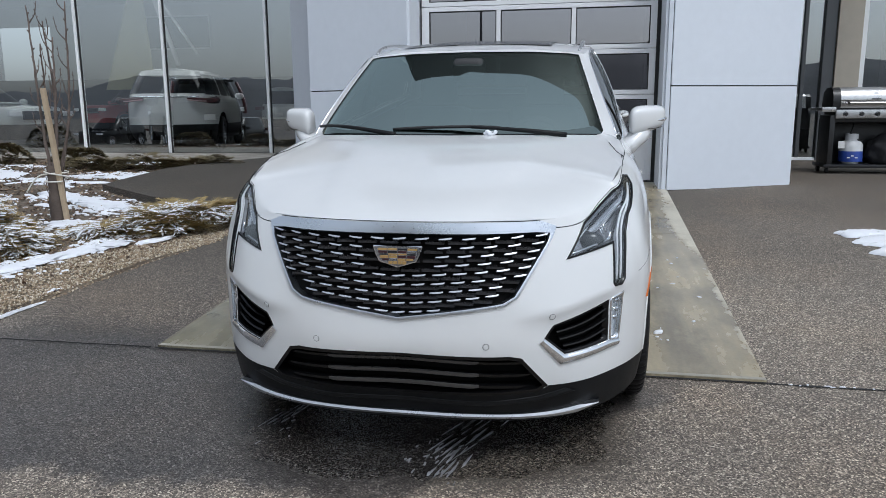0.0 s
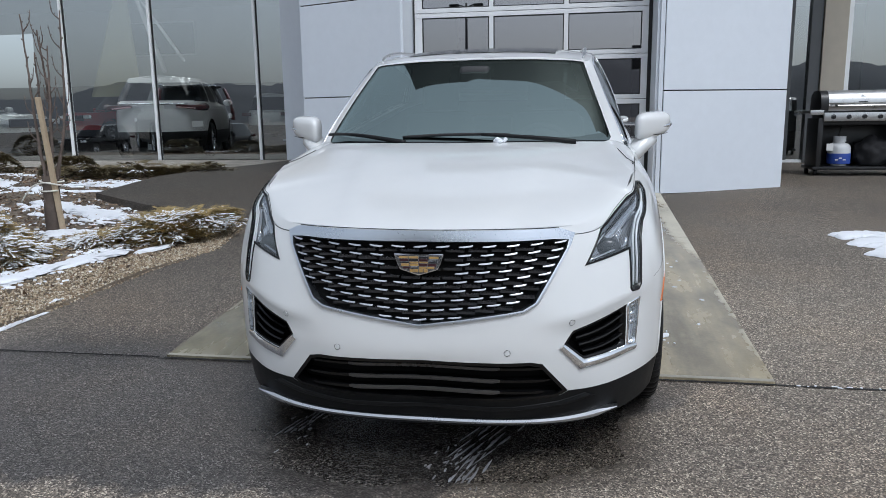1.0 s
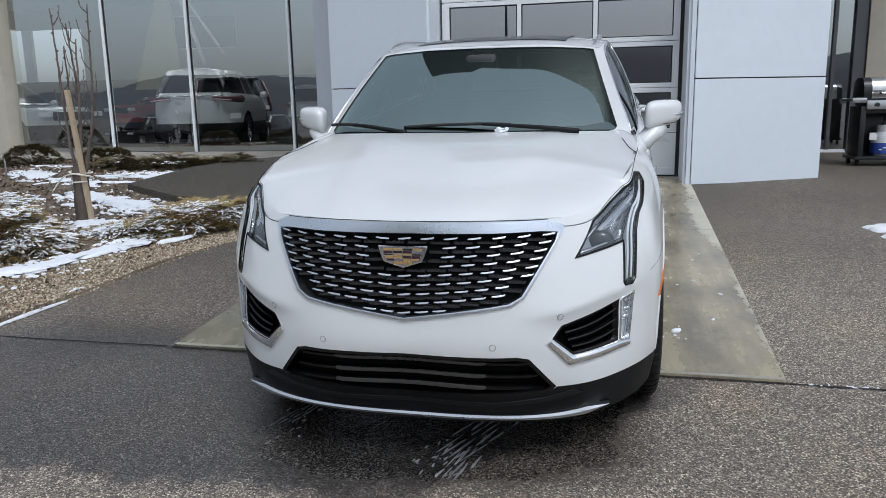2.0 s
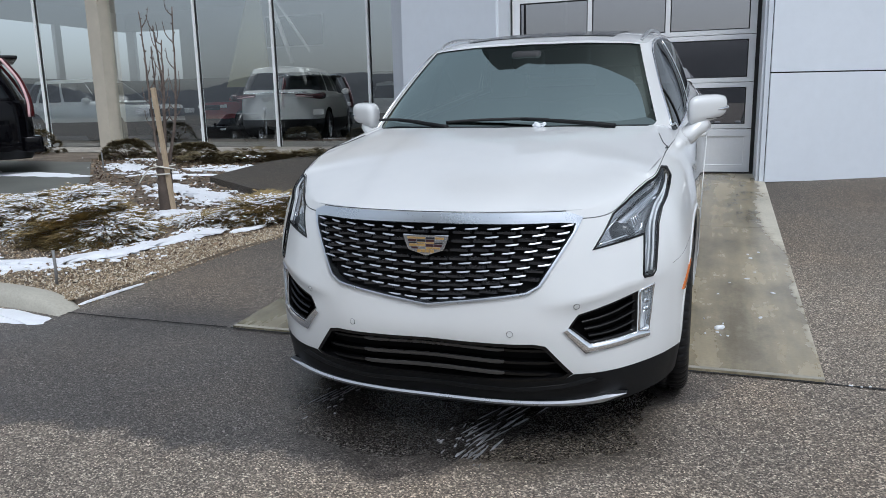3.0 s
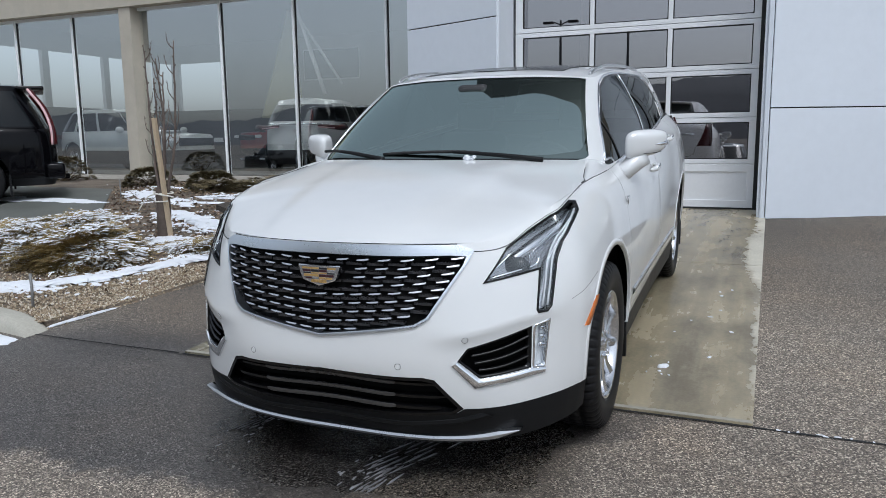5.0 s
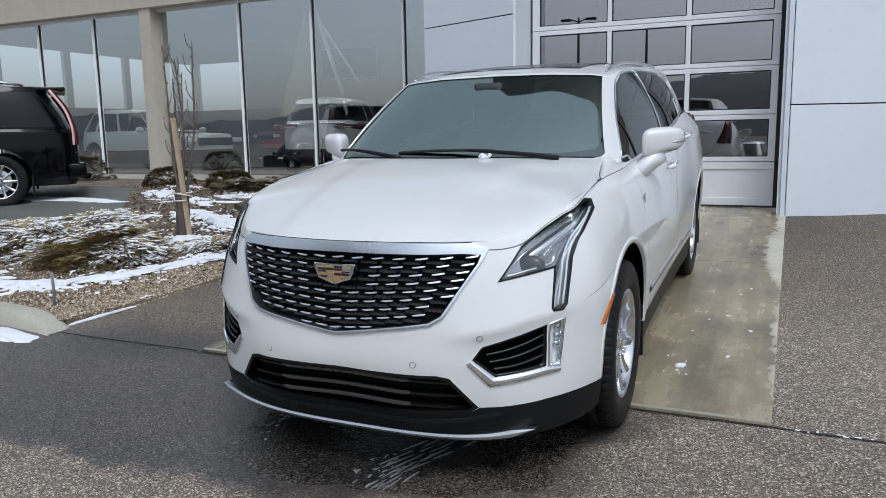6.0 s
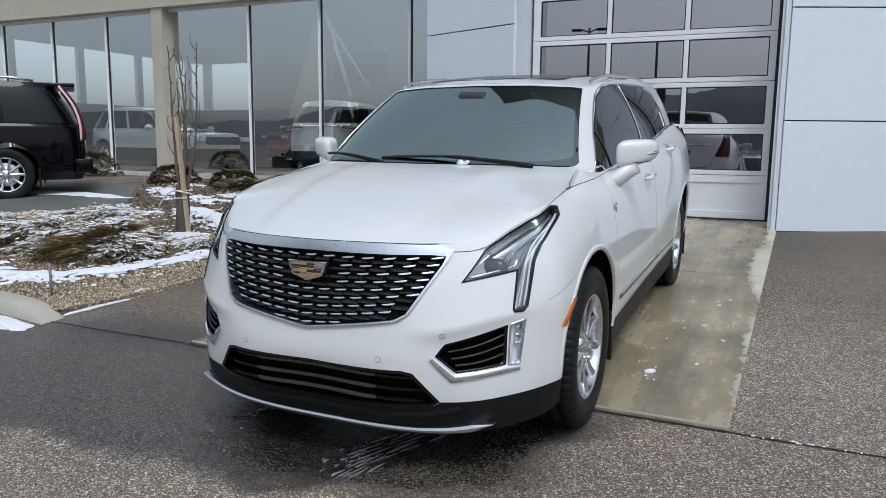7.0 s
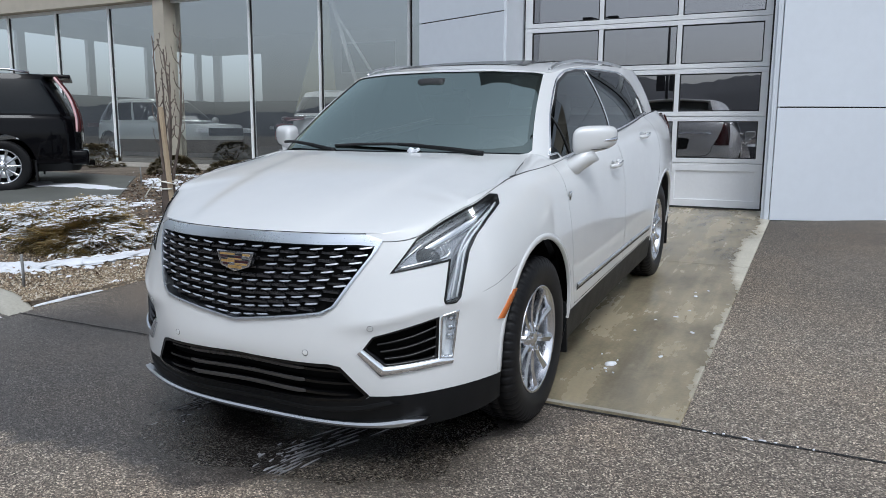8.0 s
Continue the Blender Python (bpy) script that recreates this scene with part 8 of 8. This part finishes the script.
GLASS_FAR = plain("dark_car_glass", (0.010, 0.012, 0.014), 0.05, 0.0, 0.2, 4, Specular_IOR_Level=0.22)
PINK = plain("pink_light_guide", (0.75, 0.48, 0.50), 0.2, 0.0, 0.1, 30)
PAINT_RED = Mat("red_car_paint", (0.28, 0.012, 0.015), 0.3, Coat_Weight=1.0).m
PAINT_SILVER = Mat("silver_car_paint", (0.60, 0.63, 0.63), 0.32, 0.1, Coat_Weight=1.0).m


def facing(x, y, z, heading):
    """Pose of a vehicle whose nose is at a place and whose way ahead is the given angle from +x."""
    return Matrix.Translation((x, y, z)) @ Matrix.Rotation(radians(heading) + math.pi / 2, 4, "Z")


def build_vehicles():
    big = vehicle("suv", facing(-12.61, 2.67, ground_z(4.6) + 0.085, 180 + 51), 5.2, 2.04, 1.90, PAINT_BLACK, "black full-size suv with tall red tail lamps on the parking slab", 1.20, 1.35, 1.15, 1.45, 2.05, 4.74, (1.0, 4.05), 1.10, tail="tall", back_y=5.12, clear=0.32)
    for s in (1, -1):
        part("roof_rail", tube([(s * 0.70, 2.2, 1.875), (s * 0.71, 2.5, 1.915), (s * 0.71, 4.2, 1.915), (s * 0.70, 4.5, 1.875)], 0.022, 8), CHROME, big, "bright roof rail", 60)
        part("rear_flap", box((s * 0.93 - 0.09, 4.50, 0.18), (s * 0.93 + 0.09, 4.53, 0.50), 0.006), BLACK_MATT, big)
    sp = box((-0.72, 4.70, 1.80), (0.72, 5.08, 1.86), 0.025, 3)
    part("roof_spoiler", sp, BLACK_GLOSS, big, "black roof spoiler", 40)
    part("rear_bumper", box((-0.96, 5.02, 0.42), (0.96, 5.28, 0.66), 0.05, 3), PAINT_BLACK, big, "", 40)
    part("tow_bracket", box((-0.10, 5.22, 0.38), (0.10, 5.36, 0.46), 0.01), DARK, big)
    part("bright_strip", box((-0.55, 5.11, 1.02), (0.55, 5.135, 1.06), 0.008), CHROME, big, "bright tailgate strip", 40)
    # cars on show behind the glass
    z = FLOOR_Z + 0.002
    g = "showroom cars"
    vehicle("suv", facing(-9.75, 17.05, z, 108), 5.1, 2.08, 1.80, PAINT_WHITE, "white suv with black cladding parked tail to the showroom glass", 1.20, 1.3, 1.10, 1.35, 2.05, 4.55, (0.98, 4.0), 1.02, g, cladding=0.33, tail="wide", back_y=5.0, round_p=4.2)
    vehicle("suv", facing(-11.75, 12.95, z, -8), 4.9, 1.94, 1.72, PAINT_SILVER, "silver suv with a black nose side-on behind the showroom glass", 1.08, 1.2, 1.02, 1.25, 2.2, 4.35, (0.95, 3.85), 1.0, g, cladding=0.34, round_p=4.2)
    vehicle("suv", facing(-17.6, 22.6, z, 250), 5.0, 1.98, 1.90, PAINT_RED, "dark red suv standing deep in the showroom", 1.18, 1.2, 1.14, 1.25, 1.95, 4.5, (0.95, 3.95), 1.06, g, cladding=0.22, round_p=4.2)
    vehicle("suv", facing(-11.4, 29.5, z, 96), 4.9, 1.92, 1.78, PAINT_SILVER, "grey suv far back in the showroom", 1.08, 1.2, 1.02, 1.25, 1.9, 4.5, (0.95, 3.8), 1.0, g, cladding=0.3, round_p=4.2)
    # a row of parked cars on the street side of the forecourt, mirrored in the glass
    row = "parked row"
    dark = vehicle("suv", facing(-2.6, -13.5, ground_z(-15.5), 90), 5.0, 1.96, 1.80, PAINT_BLACK, "black suv in the row along the street", 1.12, 1.25, 1.06, 1.3, 2.1, 4.5, (0.95, 3.9), 1.0, row, round_p=4.2)
    pale = vehicle("suv", facing(0.4, -13.2, ground_z(-15.5), 90), 4.8, 1.92, 1.70, PAINT_SILVER, "silver suv in the row along the street", 1.08, 1.2, 1.02, 1.25, 2.1, 4.3, (0.95, 3.8), 1.0, row, round_p=4.2)
    for x in (-27.8, -19.6, -14.0, 5.8):
        copy_thing(dark, facing(x, -13.4, ground_z(-15.5), 90))
    for x in (-22.4, 3.2):
        copy_thing(pale, facing(x, -13.4, ground_z(-15.5), 90))


build_vehicles()


# ---- gas grill beside the portal ----
STEEL = plain("brushed_steel", (0.55, 0.55, 0.55), 0.30, 1.0, 0.10, 30)
ENAMEL = plain("black_enamel", (0.015, 0.015, 0.016), 0.35, 0.0, 0.2, 20)
TANK_WHITE = plain("white_tank_paint", (0.68, 0.69, 0.70), 0.4, 0.0, 0.08, 14)
TANK_BLUE = plain("blue_sleeve", (0.03, 0.07, 0.33), 0.45, 0.0, 0.2, 14)
COVER = plain("black_fabric", (0.014, 0.014, 0.016), 0.85, 0.0, 0.4, 14, 0.004)


def build_grill():
    x0, y0, z0 = 3.97, 8.62, ground_z(8.7) + 0.003
    root = thing("gas_grill", Matrix.Translation((x0, y0, z0)), "black and stainless gas grill on a cart beside the portal", "grill")
    P = lambda n, bm, mt, lab="", sm=35: part(n, bm, mt, root, lab, sm)
    for x in (0.0, 1.12):
        P("side_panel", box((x, 0.0, 0.10), (x + 0.07, 0.50, 0.80), 0.012), ENAMEL)
    P("base_shelf", box((-0.04, -0.02, 0.08), (1.22, 0.52, 0.125), 0.010), ENAMEL)
    P("back_panel", box((0.07, 0.47, 0.125), (1.12, 0.50, 0.72), 0.004), ENAMEL)
    for x in (0.02, 1.16):
        for y in (0.05, 0.45):
            bm = bmesh.new()
            bmesh.ops.create_cone(bm, cap_ends=True, segments=20, radius1=0.042, radius2=0.042, depth=0.035, matrix=Matrix.Translation((x, y, 0.042)) @ Matrix.Rotation(math.pi / 2, 4, "Y"))
            P("castor", bm, RUBBER)
    P("fire_box", box((0.06, 0.02, 0.70), (1.14, 0.50, 0.90), 0.02, 3), ENAMEL)
    panel = P("control_panel", box((0.06, -0.035, 0.755), (1.14, 0.025, 0.875), 0.010), STEEL, "brushed steel control panel")
    for k in range(5):
        x = 0.18 + 0.20 * k
        bm = bmesh.new()
        bmesh.ops.create_cone(bm, cap_ends=True, segments=24, radius1=0.030, radius2=0.024, depth=0.035, matrix=Matrix.Translation((x, -0.05, 0.815)) @ Matrix.Rotation(math.pi / 2, 4, "X"))
        knob = part("knob", bm, ENAMEL, panel, "black knob", 40)
        bm = bmesh.new()
        bmesh.ops.create_cone(bm, cap_ends=True, segments=24, radius1=0.037, radius2=0.037, depth=0.006, matrix=Matrix.Translation((x, -0.037, 0.815)) @ Matrix.Rotation(math.pi / 2, 4, "X"))
        part("knob_ring", bm, CHROME, panel, "", 40)
    # lid: a rounded hood of steel between black end caps
    def lid_profile(n=14):
        pts = [(0.0, 0.90), (0.0, 0.99)]
        for i in range(n + 1):
            a = math.pi * 0.5 * i / n
            pts.append((0.16 - 0.16 * math.cos(a), 0.99 + 0.19 * math.sin(a)))
        pts += [(0.34, 1.18), (0.46, 1.12), (0.50, 0.90)]
        return pts
    prof = lid_profile()
    lid = P("lid", sheet([[(x, y, z) for y, z in prof] for x in (0.12, 0.6, 1.08)]), STEEL, "brushed steel lid")
    for xa, xb in ((0.02, 0.12), (1.08, 1.18)):
        bm = bmesh.new()
        add_prism(bm, [(y, z) for y, z in prof], Matrix.Translation((xa, 0, 0)) @ Matrix(((0, 0, 1, 0), (1, 0, 0, 0), (0, 1, 0, 0), (0, 0, 0, 1))), xb - xa, 0.006)
        part("end_cap", bm, ENAMEL, lid, "black end cap", 40)
    part("lid_handle", tube([(0.22, -0.055, 0.965), (0.6, -0.058, 0.965), (0.98, -0.055, 0.965)], 0.013, 10), STEEL, lid)
    for x in (0.22, 0.98):
        part("handle_post", tube([(x, -0.055, 0.965), (x, 0.005, 0.965)], 0.012, 8), ENAMEL, lid)
    bm = bmesh.new()
    bmesh.ops.create_cone(bm, cap_ends=True, segments=28, radius1=0.038, radius2=0.034, depth=0.012, matrix=Matrix.Translation((0.56, 0.028, 1.085)) @ Matrix.Rotation(math.pi / 2 - 0.4, 4, "X"))
    part("thermometer", bm, TANK_WHITE, lid, "round white thermometer", 40)
    part("lid_mark", box((0.50, -0.004, 1.010), (0.62, 0.0, 1.024)), ENAMEL, lid)
    for a, b in ((-0.12, 0.06), (1.14, 1.54)):
        P("side_shelf", box((a, 0.0, 0.865), (b, 0.46, 0.905), 0.010), STEEL, "steel side shelf")
        P("shelf_front", box((a, -0.022, 0.845), (b, -0.002, 0.912), 0.006), STEEL)
    # hose and bag
    P("hose", tube([(0.40, 0.25, 0.72), (0.34, 0.20, 0.55), (0.42, 0.16, 0.46), (0.50, 0.18, 0.44)], 0.010, 8), ENAMEL, "", 60)
    # gas bottle on the shelf
    tx, ty, tz = x0 + 0.37, y0 + 0.22, z0 + 0.128
    tank = thing("gas_bottle", Matrix.Translation((tx, ty, tz)), "white propane bottle in a blue sleeve on the cart shelf", "gas bottle")

    def lathe2(prof, n=36):
        return sheet([[(r * math.cos(math.tau * j / n), r * math.sin(math.tau * j / n), z) for j in range(n)] for r, z in prof], True)

    part("bottle", lathe2([(0.10, 0.0), (0.10, 0.02), (0.142, 0.045), (0.150, 0.08), (0.150, 0.24), (0.142, 0.275), (0.115, 0.31), (0.06, 0.33), (0.02, 0.335)]), TANK_WHITE, tank, "", 50)
    part("sleeve", lathe2([(0.153, 0.03), (0.154, 0.04), (0.154, 0.17), (0.153, 0.175)]), TANK_BLUE, tank, "blue printed sleeve", 50)
    for k in range(3):
        part("print_bar", box((-0.09 + 0.05 * k, -0.1565, 0.08 + 0.025 * (k % 2)), (-0.055 + 0.05 * k, -0.150, 0.095 + 0.025 * (k % 2))), TANK_WHITE, tank)
    col = bmesh.new()
    rows = [[(0.085 * math.cos(a), 0.085 * math.sin(a), z) for a in np.linspace(0.6, math.tau - 0.6, 25)] for z in (0.315, 0.41)]
    part("collar", rim(sheet(rows), 0.004, (0, 0, 1)), TANK_WHITE, tank, "", 50)
    part("valve", box((-0.025, -0.03, 0.33), (0.025, 0.03, 0.39), 0.01), ENAMEL, tank)
    part("tag", box((-0.21, -0.13, 0.215), (-0.12, -0.125, 0.315), 0.002), PAPER, tank, "white paper tag")
    # folded cover
    bm = bmesh.new()
    bmesh.ops.create_icosphere(bm, subdivisions=4, radius=1)
    for v in bm.verts:
        q = v.co.copy()
        k = 1 + 0.22 * noise.noise(q * 2.3) + 0.10 * noise.noise(q * 6)
        v.co = Vector((q.x * 0.24 * k, q.y * 0.17 * k, max(-0.16, q.z * 0.24 * k)))
    cv = part("grill_cover", bm, COVER, None, "crumpled black fabric cover lying on the cart shelf", 60)
    cv.location = (x0 + 0.82, y0 + 0.24, z0 + 0.292)
    tagged(cv, category="cover")


build_grill()


# ---- small things on the car ----
def build_wiper_snow():
    bm = bmesh.new()
    r = random.Random(8)
    for k in range(11):
        s = r.uniform(0.005, 0.014)
        bmesh.ops.create_icosphere(bm, subdivisions=2, radius=s, matrix=Matrix.Translation((r.gauss(0.205, 0.028), 1.125 + r.gauss(0, 0.010), 1.168 + r.uniform(0, 0.014))) @ Matrix.Diagonal((1.3, 1, 0.8, 1)))
    for v in bm.verts:
        v.co += Vector((0, 0, 0.006)) * noise.noise(v.co * 60)
    ob = part("wiper_snow", bm, SNOW, None, "small lump of snow lying against the wiper", 60)
    ob.matrix_world = APRON.copy()
    tagged(ob, category="snow")


build_wiper_snow()


# ---- added fill lights of the showroom ----
GLOW = Mat("lit_diffuser", (0.9, 0.9, 0.88), 0.5, Emission_Color=(1.0, 0.97, 0.92, 1.0), Emission_Strength=4.5).m


def build_fill_panels():
    # glowing panels hidden above the window heads, added to brighten the cars on show
    first = thing("ceiling_light", Matrix.Translation((-10.0, 17.0, 6.298)), "broad white panel added unseen under the ceiling to light the cars on show", "light", "showroom lights")
    part("housing", box((-1.25, -0.55, -0.06), (1.25, 0.55, 0.0), 0.008), DOOR_WHITE, first)
    part("diffuser", box((-1.2, -0.5, -0.075), (1.2, 0.5, -0.062), 0.003), GLOW, first, "lit diffuser")
    for x, y in ((-6.5, 13.6), (-10.0, 13.6), (-13.5, 13.6), (-17.0, 13.6), (-20.5, 13.6), (-6.5, 17.0), (-13.5, 17.0), (-17.0, 17.0), (-20.5, 17.0)):
        copy_thing(first, Matrix.Translation((x, y, 6.298)))


build_fill_panels()
